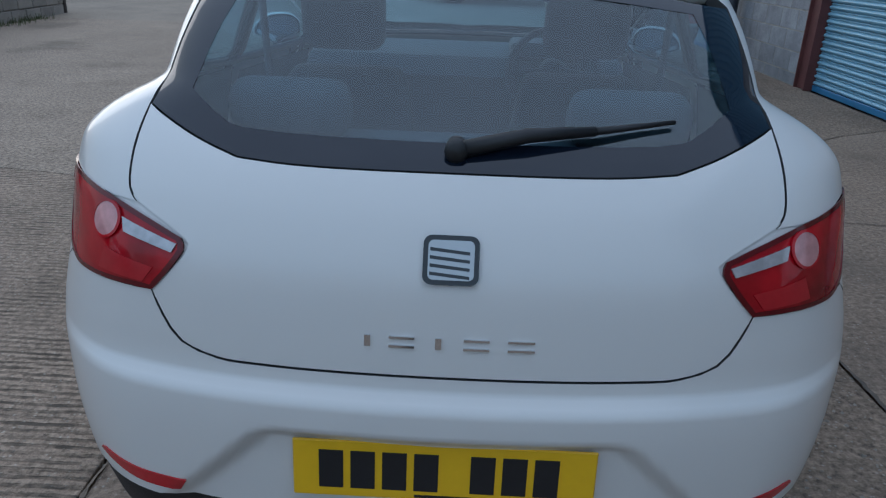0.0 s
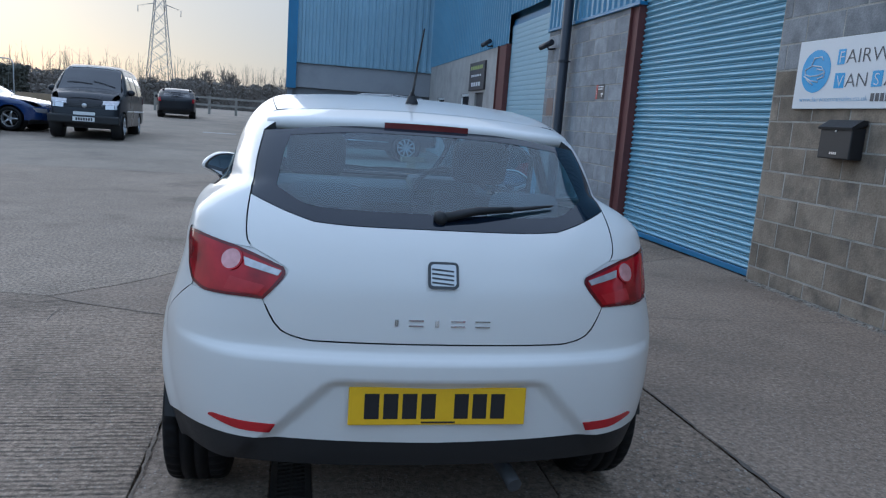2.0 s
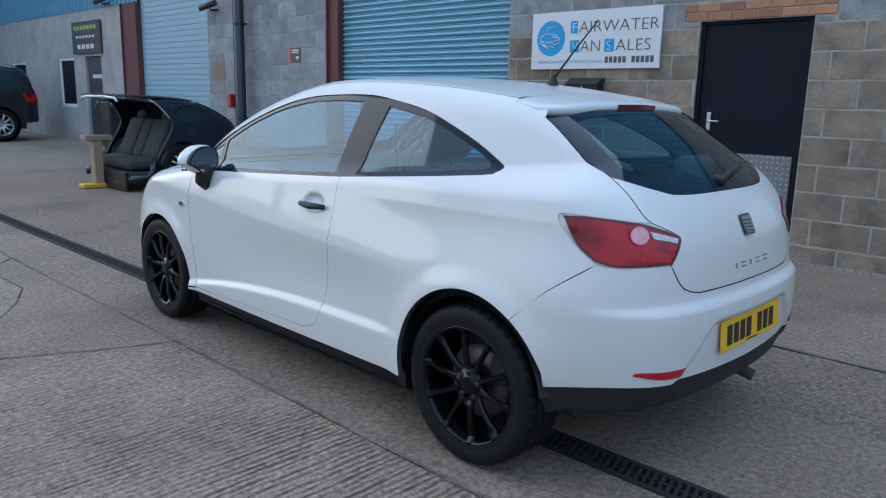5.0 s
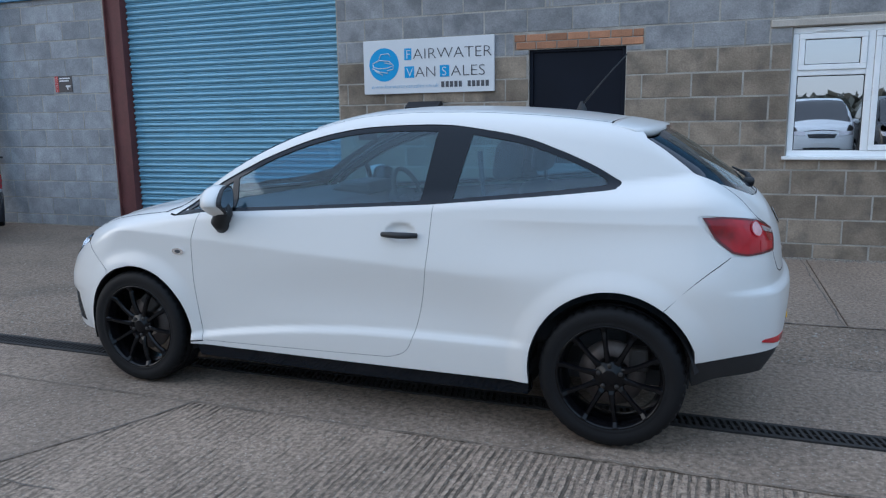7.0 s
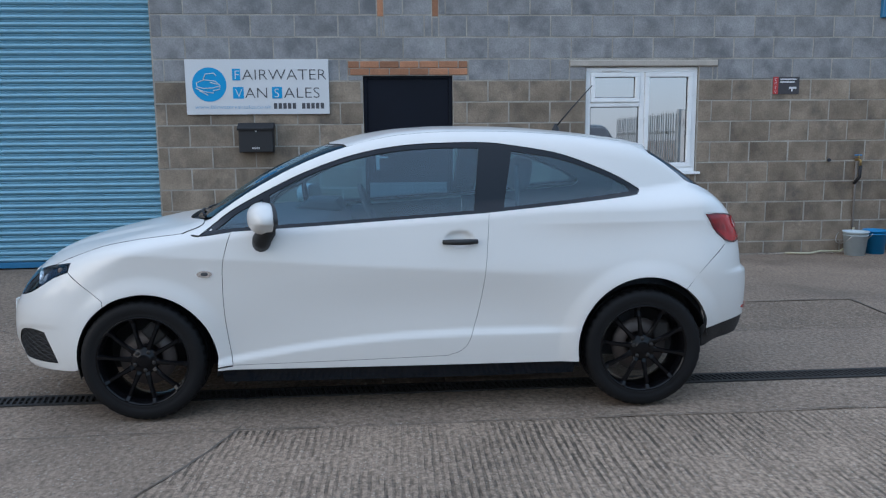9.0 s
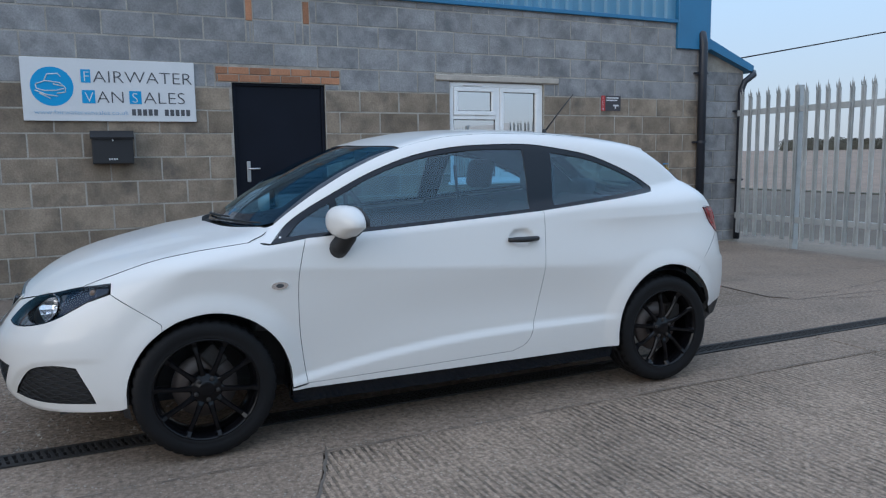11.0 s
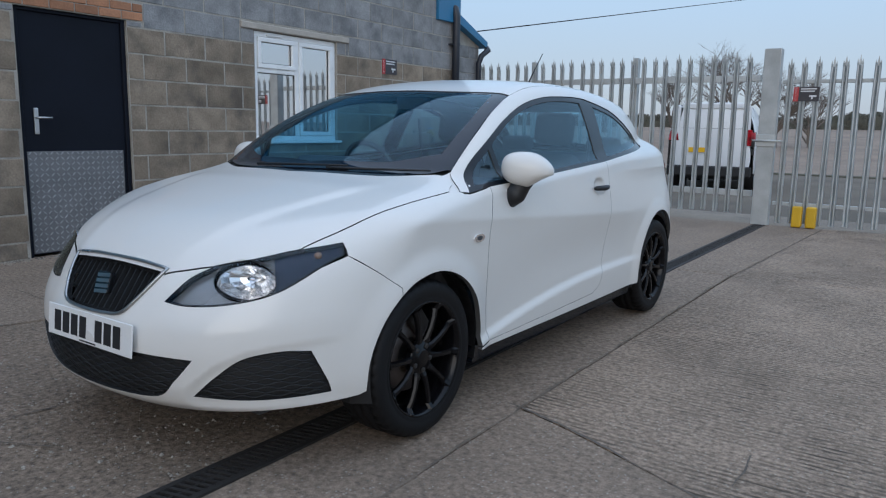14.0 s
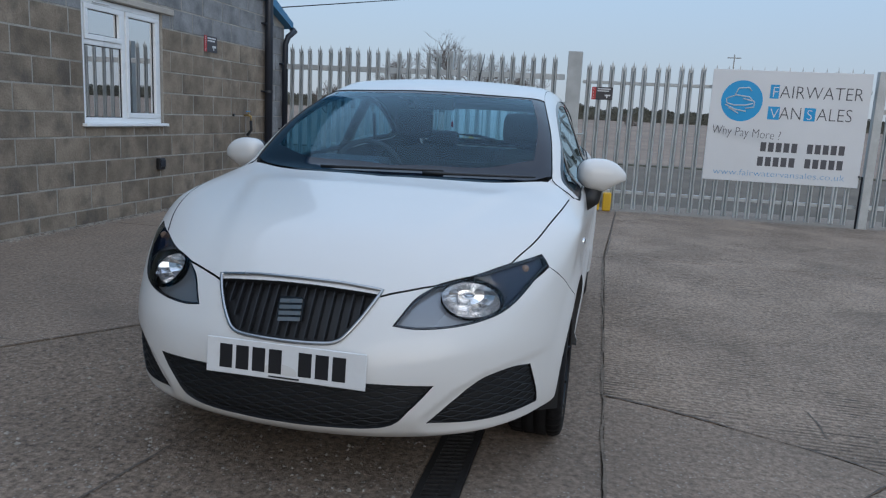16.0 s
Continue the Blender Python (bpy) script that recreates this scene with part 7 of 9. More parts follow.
    for v in mb_.verts:
        x, y, z = v.co
        n = (abs(x) ** 2.7 + abs(y) ** 2.7 + abs(z) ** 2.7) ** (1 / 2.7)
        x, y, z = x / n, y / n, z / n
        out = x * s                                        # 1 at the outer end
        y = max(y, -0.62)
        tall = (1.0 - 0.45 * max(out, 0) ** 2) * (1.0 - 0.22 * max(y, 0) ** 2)
        if z < -0.25:                                      # the underside tucks in below a crease
            z = -0.25 + (z + 0.25) * (0.92 - 0.3 * max(out, 0))
            x = x * (1 + 0.75 * (z + 0.25) * (1 if out > 0 else 0.15))
        v.co = mc + Vector((x * 0.112, y * 0.068 * (1 - 0.25 * max(out, 0) ** 2), z * 0.076 * tall - 0.006 * out))
    turned = Matrix.Rotation(-s * 0.34, 3, "Z")
    bmesh.ops.rotate(mb_, cent=mc, matrix=turned, verts=mb_.verts)
    mir = part("door_mirror", mb_, M_PAINT, CAR, "white door mirror on a black foot", smooth=True)
    mb_ = bmesh.new()
    base = Vector(ch.on(1.87, 0.900))
    tube(mb_, [base + Vector((-s * 0.01, 0.005, -0.030)), base + Vector((s * 0.022, 0.0, -0.012)), mc + Vector((-s * 0.035, -0.01, -0.062)), mc + Vector((-s * 0.012, -0.012, -0.03))], [0.046, 0.044, 0.044, 0.045], 14)
    part("mirror_foot", mb_, M_TRIMBLK, mir, "black mirror foot", smooth=True)

    def oval(scale, ya, yb, m, name, lab=""):
        ob_ = bmesh.new()
        pts_ = []
        for k in range(36):
            a_ = 2 * math.pi * k / 36
            cx, cz = math.cos(a_), math.sin(a_)
            n_ = (abs(cx) ** 2.7 + abs(cz) ** 2.7) ** (1 / 2.7)
            cx, cz = cx / n_, cz / n_
            tall_ = 1.0 - 0.45 * max(cx * s, 0) ** 2
            if cz < -0.25 and cx * s > 0:
                cx *= 1 + 0.75 * (cz + 0.25)
            pts_.append((mc.x + cx * 0.112 * scale, mc.z + cz * (0.076 if cz > 0 else 0.070) * tall_ * scale - 0.006 * cx * s))
        prism(ob_, pts_, "y", ya, yb)
        bmesh.ops.rotate(ob_, cent=mc, matrix=turned, verts=ob_.verts)
        return part(name, ob_, m, mir, lab)
    oval(0.93, mc.y - 0.052, mc.y - 0.034, M_TRIMBLK, "mirror_rim")
    oval(0.83, mc.y - 0.0535, mc.y - 0.046, M_MIRROR, "mirror_glass", "mirror glass")
    # inner trims, so that the cabin is dark
    panel("door_trim", ch, loop(DOORF, DOORB, DOORR, [(0.777, 0.997), (1.489, 0.955), (1.972, 0.929), (2.020, 0.925)]), M_CABIN, door_o, off=-0.05, gap=0, flange=0, grid=0.06)
    panel("side_trim", ch, back, M_CABIN, CAR, off=-0.03, gap=0.004, flange=0, grid=0.06)
    # black strip below the white sill, added where only underbody shade falls
    sk = loop([(0.345, 0.248), (1.2, 0.247), (2.10, 0.250)], [(2.10, 0.250), (2.08, 0.17)], [(2.08, 0.17), (1.2, 0.165), (0.36, 0.17)], [(0.36, 0.17), (0.345, 0.248)])
    panel("sill", ch, sk, M_PILLAR, CAR, off=-0.045, gap=0, flange=0.05, grid=0.05, seam=M_PILLAR)
panel("headlining", TOP, mirrored([(0, 1.60), (0.3, 1.575), (0.56, 1.47)], [(p[0] - 0.012, p[1]) for p in RAIL if p[1] < 1.47], [(0.49, 0.06), (0.3, 0.03), (0, 0.02)]), M_LINING, CAR, off=-0.035, gap=0, flange=0, grid=0.08)
panel("tailgate_trim", REAR, mirrored([(0, 0.71), (0.40, 0.715), (0.5, 0.82)], [(0.5, 0.82), (0.43, 0.89), (0.55, 0.95), (0.55, 1.08)], [(0.55, 1.08), (0.37, 1.0), (0, 0.995)]), M_CABIN, tailgate, off=-0.04, gap=0, flange=0, grid=0.07)

# aerial
ab = Vector(TOP.on(0.0, 0.285))
bm = bmesh.new()
lathe(bm, [(0.0, 0.026), (0.012, 0.022), (0.035, 0.011), (0.045, 0.007)], 14, "z", ab)
part("aerial_base", bm, M_TRIMBLK, CAR, smooth=True)
part("aerial", tube(bmesh.new(), [ab + Vector((0, -0.005, 0.03)), ab + Vector((0, -0.10, 0.14)), ab + Vector((0, -0.215, 0.265))], [0.0055, 0.004, 0.0028], 7), M_TRIMBLK, CAR, "black whip aerial")
# front wipers
for x0, x1 in ((0.30, -0.24), (-0.16, -0.62)):
    pts = []
    for k in range(7):
        x = x0 + (x1 - x0) * k / 6
        y = 2.322 - 0.26 * x * x - 0.035 * k / 6 - 0.012
        pts.append(Vector(TOP.on(x, y)) + Vector((0, 0.004, 0.006)))
    part("front_wiper", tube(bmesh.new(), pts, [0.008, 0.007, 0.006, 0.006, 0.005, 0.005, 0.004], 6), M_TRIMBLK, CAR, "black wiper")

# wheels
def make_wheel():
    e = bpy.data.objects.new("wheel", None)
    scene.collection.objects.link(e)
    e.parent = CAR
    b = bmesh.new()
    n = 84
    prof = [(-0.205, 0.222), (-0.207, 0.24), (-0.208, 0.265), (-0.200, 0.288), (-0.188, 0.297), (-0.178, 0.3005), (-0.150, 0.302), (-0.1485, 0.294), (-0.143, 0.294), (-0.1415, 0.302),
            (-0.105, 0.302), (-0.1035, 0.294), (-0.098, 0.294), (-0.0965, 0.302), (-0.060, 0.302), (-0.0585, 0.294), (-0.053, 0.294), (-0.0515, 0.302),
            (-0.030, 0.3005), (-0.018, 0.297), (-0.008, 0.290), (-0.001, 0.272), (0.0, 0.25), (-0.004, 0.238), (-0.0045, 0.234), (-0.003, 0.228), (-0.006, 0.2195), (-0.02, 0.216)]
    rings = []
    for i, (a, r) in enumerate(prof):
        ring = []
        for k in range(n * 2):
            notch = 0.007 if (r > 0.292 and k % 4 == 0 and (i < 7 or i > 16)) else 0.0
            t = 2 * math.pi * (k + 0.6 * (abs(a + 0.1) / 0.1 if r > 0.29 else 0)) / (n * 2)
            ring.append(b.verts.new((a, (r - notch) * math.cos(t), (r - notch) * math.sin(t))))
        rings.append(ring)
    for p, q in zip(rings, rings[1:]):
        for k in range(n * 2):
            f = b.faces.new((p[k], p[(k + 1) % (n * 2)], q[(k + 1) % (n * 2)], q[k]))
            f.smooth = True
    part("tyre", b, M_TYRE, e, "low-profile black tyre")
    b = bmesh.new()
    lathe(b, [(-0.20, 0.215), (-0.18, 0.208), (-0.10, 0.195), (-0.05, 0.200), (-0.022, 0.208), (-0.008, 0.213), (-0.003, 0.2195), (-0.006, 0.223), (-0.014, 0.222)], 72, "x")
    rim = part("rim", b, M_RIM, e, "gloss black ten-spoke alloy rim")
    for k in range(10):
        b = bmesh.new()
        sec = [(0.048, 0.021, -0.030, 0.020), (0.075, 0.0135, -0.020, 0.020), (0.12, 0.0105, -0.014, 0.020), (0.165, 0.0105, -0.014, 0.022), (0.192, 0.013, -0.018, 0.024), (0.212, 0.016, -0.003, 0.024), (0.216, 0.016, -0.003, 0.022)]
        prev = None
        for r, w, x, d in sec:
            ring = [b.verts.new(v) for v in ((x, -w * 0.55, r), (x, w * 0.55, r), (x - d * 0.4, w, r), (x - d, w * 0.8, r), (x - d, -w * 0.8, r), (x - d * 0.4, -w, r))]
            if prev:
                for i in range(6):
                    b.faces.new((prev[i], prev[(i + 1) % 6], ring[(i + 1) % 6], ring[i]))
            else:
                b.faces.new(ring[::-1])
            prev = ring
        b.faces.new(prev)
        bmesh.ops.recalc_face_normals(b, faces=b.faces[:])
        sp = part("spoke", b, M_RIM, rim)
        sp.matrix_basis = pose(0, 0, 0, k * 36 + 8, 0, 0)
    b = bmesh.new()
    lathe(b, [(-0.06, 0.066), (-0.034, 0.068), (-0.026, 0.060), (-0.026, 0.036), (-0.020, 0.033), (-0.019, 0.030), (-0.0185, 0.0)], 36, "x")
    part("hub", b, M_RIM, rim)
    for k in range(5):
        a = radians(72 * k + 20)
        b = lathe(bmesh.new(), [(-0.034, 0.011), (-0.022, 0.010), (-0.021, 0.0)], 8, "x", (0, 0.048 * math.cos(a), 0.048 * math.sin(a)))
        part("wheel_bolt", b, M_CAST, rim)
    b = bmesh.new()
    lathe(b, [(-0.105, 0.07), (-0.105, 0.138), (-0.088, 0.138), (-0.088, 0.07)], 40, "x")
    part("brake_disc", b, mat("rusty_disc", (0.12, 0.10, 0.09), 0.5, metal=0.6), e)
    b = boxm((-0.13, 0.07, 0.02), (-0.06, 0.15, 0.12), 0.012, 2)
    part("brake_caliper", b, M_CAST, e)
    return e


W = make_wheel()
W.matrix_basis = pose(0.832, 0.0, 0.302)
for x, y, rz in ((0.832, 2.469, 0), (-0.832, 0.0, 180), (-0.832, 2.469, 180)):
    copy_thing(W, pose(x, y, 0.302, 40 if y else 0, 0, rz))
for s in (1, -1):
    for cy in (0.0, 2.445):
        b = bmesh.new()
        n = 20
        cz, r0 = (0.30, 0.365)
        rings = []
        for x in (0.815, 0.74, 0.56):
            lo_, span_ = -15, 210 if cy else 186
            rings.append([b.verts.new((s * x, cy + (r0 - (0.03 if x > 0.78 else 0)) * math.cos(radians(lo_ + span_ * k / n)), cz + (r0 - (0.03 if x > 0.78 else 0)) * math.sin(radians(lo_ + span_ * k / n)))) for k in range(n + 1)])
        for p, q in zip(rings, rings[1:]):
            for k in range(n):
                b.faces.new((p[k], p[k + 1], q[k + 1], q[k]))
        b.faces.new(rings[-1])
        part("wheel_arch_liner", b, M_TRIMBLK, CAR, smooth=False)

# underbody and engine bulkhead
bm = bmesh.new()
box(bm, (-0.56, -0.30, 0.20), (0.56, 3.05, 0.27))
box(bm, (-0.74, 0.36, 0.19), (0.74, 2.08, 0.30))
box(bm, (-0.55, 2.25, 0.27), (0.55, 2.95, 0.72))
box(bm, (-0.52, -0.42, 0.27), (0.52, 0.1, 0.62))
tube(bm, [(0.25, -0.2, 0.24), (0.27, -0.55, 0.25), (0.28, -0.61, 0.235)], 0.024, 10)
part("underbody", bm, M_SEAM, CAR)

# ---- cabin ----
bm = bmesh.new()
prism(bm, [(1.55, 0.60), (1.50, 0.86), (1.62, 0.93), (1.95, 0.955), (2.24, 0.93), (2.24, 0.5), (1.7, 0.45)], "x", -0.70, 0.70, bevel=0.03)
part("dashboard", bm, M_CABIN, CAR, "charcoal dashboard", smooth=False)
bm = bmesh.new()
prism(bm, [(1.62, 0.92), (1.56, 0.94), (1.60, 1.00), (1.78, 1.005), (1.86, 0.95)], "x", 0.20, 0.56, bevel=0.02)
part("instrument_hood", bm, M_CABIN, CAR)
bm = bmesh.new()
pts = [(0.37 + 0.185 * math.cos(a), 1.40 + 0.065 * math.sin(a), 0.90 + 0.172 * math.sin(a)) for a in np.linspace(0, 2 * math.pi, 33)]
tube(bm, pts, 0.015, 8, caps=False)
steer = part("steering_wheel", bm, M_CABIN, CAR, "dark steering wheel")
bm = bmesh.new()
for a in (0, math.pi, 1.5 * math.pi):
    tube(bm, [(0.37, 1.41, 0.90), (0.37 + 0.18 * math.cos(a), 1.40 + 0.065 * math.sin(a), 0.90 + 0.17 * math.sin(a))], [0.03, 0.014], 6)
lathe(bm, [(1.38, 0.0), (1.385, 0.05), (1.41, 0.062), (1.52, 0.05)], 18, "y", (0.37, 0, 0.90))
part("spoke", bm, M_CABIN, steer)


def seat(x, y, rear=False):
    e = bpy.data.objects.new("rear_seat" if rear else "front_seat", None)
    scene.collection.objects.link(e)
    e.parent = CAR
    e.matrix_basis = pose(x, y, 0)
    w = 0.235 if not rear else 0.6
    b = box(bmesh.new(), (-w, -0.02, 0.34), (w, 0.50, 0.50), 0.06, 0, 3)
    part("seat_cushion", b, M_CLOTH, e, smooth=True)
    b = box(bmesh.new(), (-w * 0.98, -0.10, 0.0), (w * 0.98, 0.04, 0.58), 0.055, 0, 3)
    for v in b.verts:
        k = (v.co.z - 0.2) / 0.4
        if k > 0 and not rear:
            v.co.x *= 1 - 0.22 * min(k, 1)
    o = part("seat_back", b, M_CLOTH, e, smooth=True)
    o.matrix_basis = pose(0, 0.0, 0.47, 17 if not rear else 20)
    for hx in ((0,) if not rear else (-0.34, 0.34)):
        b = box(bmesh.new(), (hx - 0.125, -0.055, 0.0), (hx + 0.125, 0.045, 0.19 if not rear else 0.12), 0.045, 0, 3)
        o = part("headrest", b, M_CLOTH, e, smooth=True)
        o.matrix_basis = pose(0, -0.20, 1.075 if not rear else 1.0, 10)
    return e


seat(-0.36, 0.78)
seat(0.36, 0.78)
seat(0.0, -0.02, True)
bm = box(bmesh.new(), (-0.11, -0.02, -0.03), (0.11, 0.0, 0.035), 0.012, 0, 2)
im = part("interior_mirror", bm, M_CABIN, CAR, smooth=True)
im.matrix_basis = pose(0.0, 1.50, 1.285, -8, 0, 0)
bm = boxm((-0.52, -0.42, 0.60), (0.52, 0.02, 0.90), 0.02)
part("boot_floor", bm, M_CABIN, CAR)
for s in (1, -1):
    bm = tube(bmesh.new(), [(s * 0.62, 0.62, 1.22), (s * 0.60, 0.60, 0.9), (s * 0.5, 0.7, 0.5)], 0.012, 4)
    part("seat_belt", bm, M_CABIN, CAR)

# ---- vehicles parked round the yard ----
class Shell(Body):
    """A plainer vehicle skin from its own few lines."""

    def __init__(self, top, plan, belt, nose, tail, lean=0.30, bow=0.18, shift=0.12, edge=0.10):
        self.t, self.p, self.b, self.n, self.r = pchip(top), pchip(plan), pchip(belt), pchip(nose), pchip(tail)
        self.lean, self.bow, self.sh, self.edge = lean, bow, shift, edge

    def f(self, x, y, z):
        ax = np.abs(x)
        d = np.clip(z - self.b(y), 0, 2)
        low = np.clip(0.62 - z, 0, 1)
        a = ax - (self.p(y) - self.lean * d - 0.25 * d * d - 0.10 * low * low)
        t = z - (self.t(y + np.where(y > 0.8, self.sh, -self.sh) * ax ** 2) - 0.05 * ax ** 2)
        fr = y - (self.n(z) - self.bow * ax ** 2 - self.bow * ax ** 4)
        re = self.r(z) + 0.5 * self.bow * (ax ** 2 + ax ** 4) - y
        return smax(smax(smax(a, t, self.edge), smax(fr, re, 0.05), 0.12), 0.2 - z, 0.03)


M_DARKGLASS = mat("dark_vehicle_glass", (0.012, 0.014, 0.017), 0.06, var=0.05, fvar=0.0, coat=0.5)
M_SILVER = mat("silver_alloy", (0.55, 0.55, 0.56), 0.3, metal=0.8, var=0.05)
M_BLACKPAINT = mat("black_vehicle_paint", (0.013, 0.015, 0.021), 0.25, var=0.05, fvar=0.0, coat=0.3, spec=0.3)
M_NAVY = mat("deep_blue_paint", (0.012, 0.035, 0.13), 0.25, var=0.05, fvar=0.0, coat=0.7)
M_SLATE = mat("faded_black_paint", (0.013, 0.014, 0.018), 0.3, var=0.1, fvar=0.02, coat=0.2, spec=0.3)
M_SEATGREY = mat("grey_seat_cloth", (0.042, 0.044, 0.048), 0.95, var=0.15, scale=15, fvar=0.15, fine=200)
M_WHITEVAN = mat("white_van_paint", (0.70, 0.71, 0.72), 0.3, var=0.04, fvar=0.01, coat=0.3)


def road_wheel(parent, x, y, r, spokes, s, rimmat, thin=1.0):
    e = bpy.data.objects.new("wheel", None)
    scene.collection.objects.link(e)
    e.parent = parent
    e.matrix_basis = pose(x, y, r, 0, 0, 0 if s > 0 else 180)
    part("tyre", lathe(bmesh.new(), [(-0.2, r * 0.68), (-0.205, r * 0.85), (-0.19, r * 0.97), (-0.15, r), (-0.05, r), (-0.01, r * 0.97), (0.0, r * 0.85), (-0.005, r * 0.70), (-0.03, r * 0.68)], 40, "x"), M_TYRE, e)
    b = lathe(bmesh.new(), [(-0.15, r * 0.68), (-0.10, r * 0.60), (-0.02, r * 0.66), (-0.004, r * 0.71)], 40, "x")
    lathe(b, [(-0.03, r * 0.2), (-0.02, r * 0.14), (-0.018, 0.0)], 20, "x")
    for k in range(spokes):
        a = 2 * math.pi * k / spokes
        tube(b, [(-0.03, r * 0.14 * math.cos(a), r * 0.14 * math.sin(a)), (-0.02, r * 0.66 * math.cos(a), r * 0.66 * math.sin(a))], [r * 0.08 * thin, r * 0.06 * thin], 5)
    part("rim", b, rimmat, e)
    part("brake_disc", lathe(bmesh.new(), [(-0.09, 0.05), (-0.09, r * 0.5), (-0.08, r * 0.5), (-0.08, 0.05)], 24, "x"), M_CAST, e)


def vehicle(name, label, category, m, body, paint, wb, r, half, sill, windows, bonnet_y, screen, roof_y, rail, tail_z, spokes=5, rimmat=None, grid=0.07, group="parked vehicles"):
    """A parked vehicle cut from its skin. bonnet_y, roof_y: ranges along it; screen: base and top of the windscreen; tail_z: sill and top of the rear window."""
    e = empty(name)
    e.matrix_basis = m
    tagged(e, label, category, group)
    top, rear_c, front_c = Chart("top"), Chart("rear"), Chart("front")

    def up(x, y):
        o, d = top.rays(np.array([[x, y]], float))
        return body.lift(o, d)[0]
    kw = dict(body=body, grid=grid, flange=0.02, gap=0.003)
    y_back, y_nose = float(body.r(0.7)) + 0.03, float(body.n(0.7)) - 0.03
    rail_pts = [(up(x, y)[1], up(x, y)[2]) for x, y in rail]
    arch = lambda cy: [(cy + (r + 0.05) * math.cos(radians(a)), r + (r + 0.05) * math.sin(radians(a))) for a in range(-5, 186, 12)]
    for s in (1, -1):
        ch = Chart("side", s)
        low = [(y_nose - 0.30, sill)] + [(wb + r + 0.06, sill)]
        outline = loop(rail_pts, [rail_pts[-1], (y_back + 0.12, tail_z[1]), (y_back + 0.08, 0.75), (y_back + 0.12, sill + 0.08)], [(y_back + 0.12, sill + 0.08), (-r - 0.05, sill + 0.05)], arch(0.0)[::-1],
                       [(r + 0.05, sill), (wb - r - 0.05, sill)], arch(wb)[::-1], [(wb + r + 0.05, sill + 0.03), (y_nose - 0.28, sill + 0.03)], [(y_nose - 0.28, sill + 0.03), (y_nose - 0.22, 0.6), rail_pts[0]], step=0.05)
        holes = [loop(*[[w[i], w[(i + 1) % len(w)]] for i in range(len(w))], step=0.06) for w in windows]
        panel("body_side", ch, outline, paint, e, holes=holes, **kw)
        for h in holes:
            panel("side_window", ch, h, M_DARKGLASS, e, body=body, grid=grid, flange=0, gap=0, off=-0.008)
        for cy in (0.0, wb):
            road_wheel(e, s * half, cy, r, spokes, s, rimmat or M_SILVER)
            b = bmesh.new()
            lathe(b, [(s * (half - 0.03), r + 0.05), (s * (half - 0.3), r + 0.05), (s * (half - 0.3), 0.0)], 24, "x", (0, cy, r))
            part("wheel_arch_liner", b, M_TRIMBLK, e)
        mp = Vector((s * (half + 0.08), screen[0] - 0.35, float(body.b(screen[0] - 0.3)) + 0.10))
        b = bmesh.new()
        bmesh.ops.create_uvsphere(b, u_segments=14, v_segments=10, radius=1.0, matrix=Matrix.Translation(mp) @ Matrix.Diagonal((0.11, 0.07, 0.085, 1)))
        part("door_mirror", b, paint, e, smooth=True)
        # lamps
        hz = float(body.b(bonnet_y[1])) - 0.12
        panel("headlamp", Chart("nose", s), loop([(0.33, hz - 0.09), (0.60, hz - 0.06)], [(0.60, hz - 0.06), (0.66, hz + 0.05)], [(0.66, hz + 0.05), (0.36, hz + 0.03)], [(0.36, hz + 0.03), (0.33, hz - 0.09)]),
              M_CLEARLENS, e, body=body, grid=0.05, flange=0.01, gap=0, off=0.006) if bonnet_y[1] > 2.6 else None
        tz = tail_z[0] - 0.16
        panel("tail_lamp", Chart("tail", s), loop([(0.40, tz - 0.10), (0.62, tz - 0.10)], [(0.62, tz - 0.10), (0.66, tz + 0.1)], [(0.66, tz + 0.1), (0.42, tz + 0.08)], [(0.42, tz + 0.08), (0.40, tz - 0.10)]),
              M_REDLENS, e, body=body, grid=0.05, flange=0.01, gap=0, off=0.006)
    rx = lambda y: np.interp(y, [p[1] for p in rail[::-1]], [p[0] for p in rail[::-1]])
    span = lambda y0, y1, k=6: [(rx(y0 + (y1 - y0) * i / k) - 0.002, y0 + (y1 - y0) * i / k) for i in range(k + 1)]
    for nm, y0, y1, mt, off in (("roof", roof_y[0], roof_y[1], paint, 0), ("windscreen", roof_y[1], screen[0], M_DARKGLASS, -0.006), ("bonnet", screen[0], bonnet_y[1], paint, 0)):
        panel(nm, top, mirrored([(0, y0), (rx(y0), y0)], span(y0, y1), [(rx(y1), y1), (0, y1)], step=0.05), mt, e, off=off, **kw)
    w = rail[-1][0]
    panel("rear_window", rear_c, mirrored([(0, tail_z[0]), (w + 0.02, tail_z[0])], [(w + 0.02, tail_z[0]), (w - 0.04, tail_z[1])], [(w - 0.04, tail_z[1]), (0, tail_z[1])], step=0.05), M_DARKGLASS, e, off=-0.006, **kw)
    panel("tailgate", rear_c, mirrored([(0, sill + 0.06), (half - 0.1, sill + 0.08)], [(half - 0.1, sill + 0.08), (half - 0.06, 0.75), (w + 0.06, tail_z[0])], [(w + 0.06, tail_z[0]), (0, tail_z[0])], step=0.05), paint, e, **kw)
    nz = up(0, bonnet_y[1])[2]
    panel("nose_panel", Chart("nose", 1), mirrored([(0, sill + 0.04), (0.75, sill + 0.06)], [(0.75, sill + 0.06), (0.72, 0.6), (0.62, nz - 0.06)], [(0.62, nz - 0.06), (0, nz - 0.01)], step=0.05), paint, e, **kw)
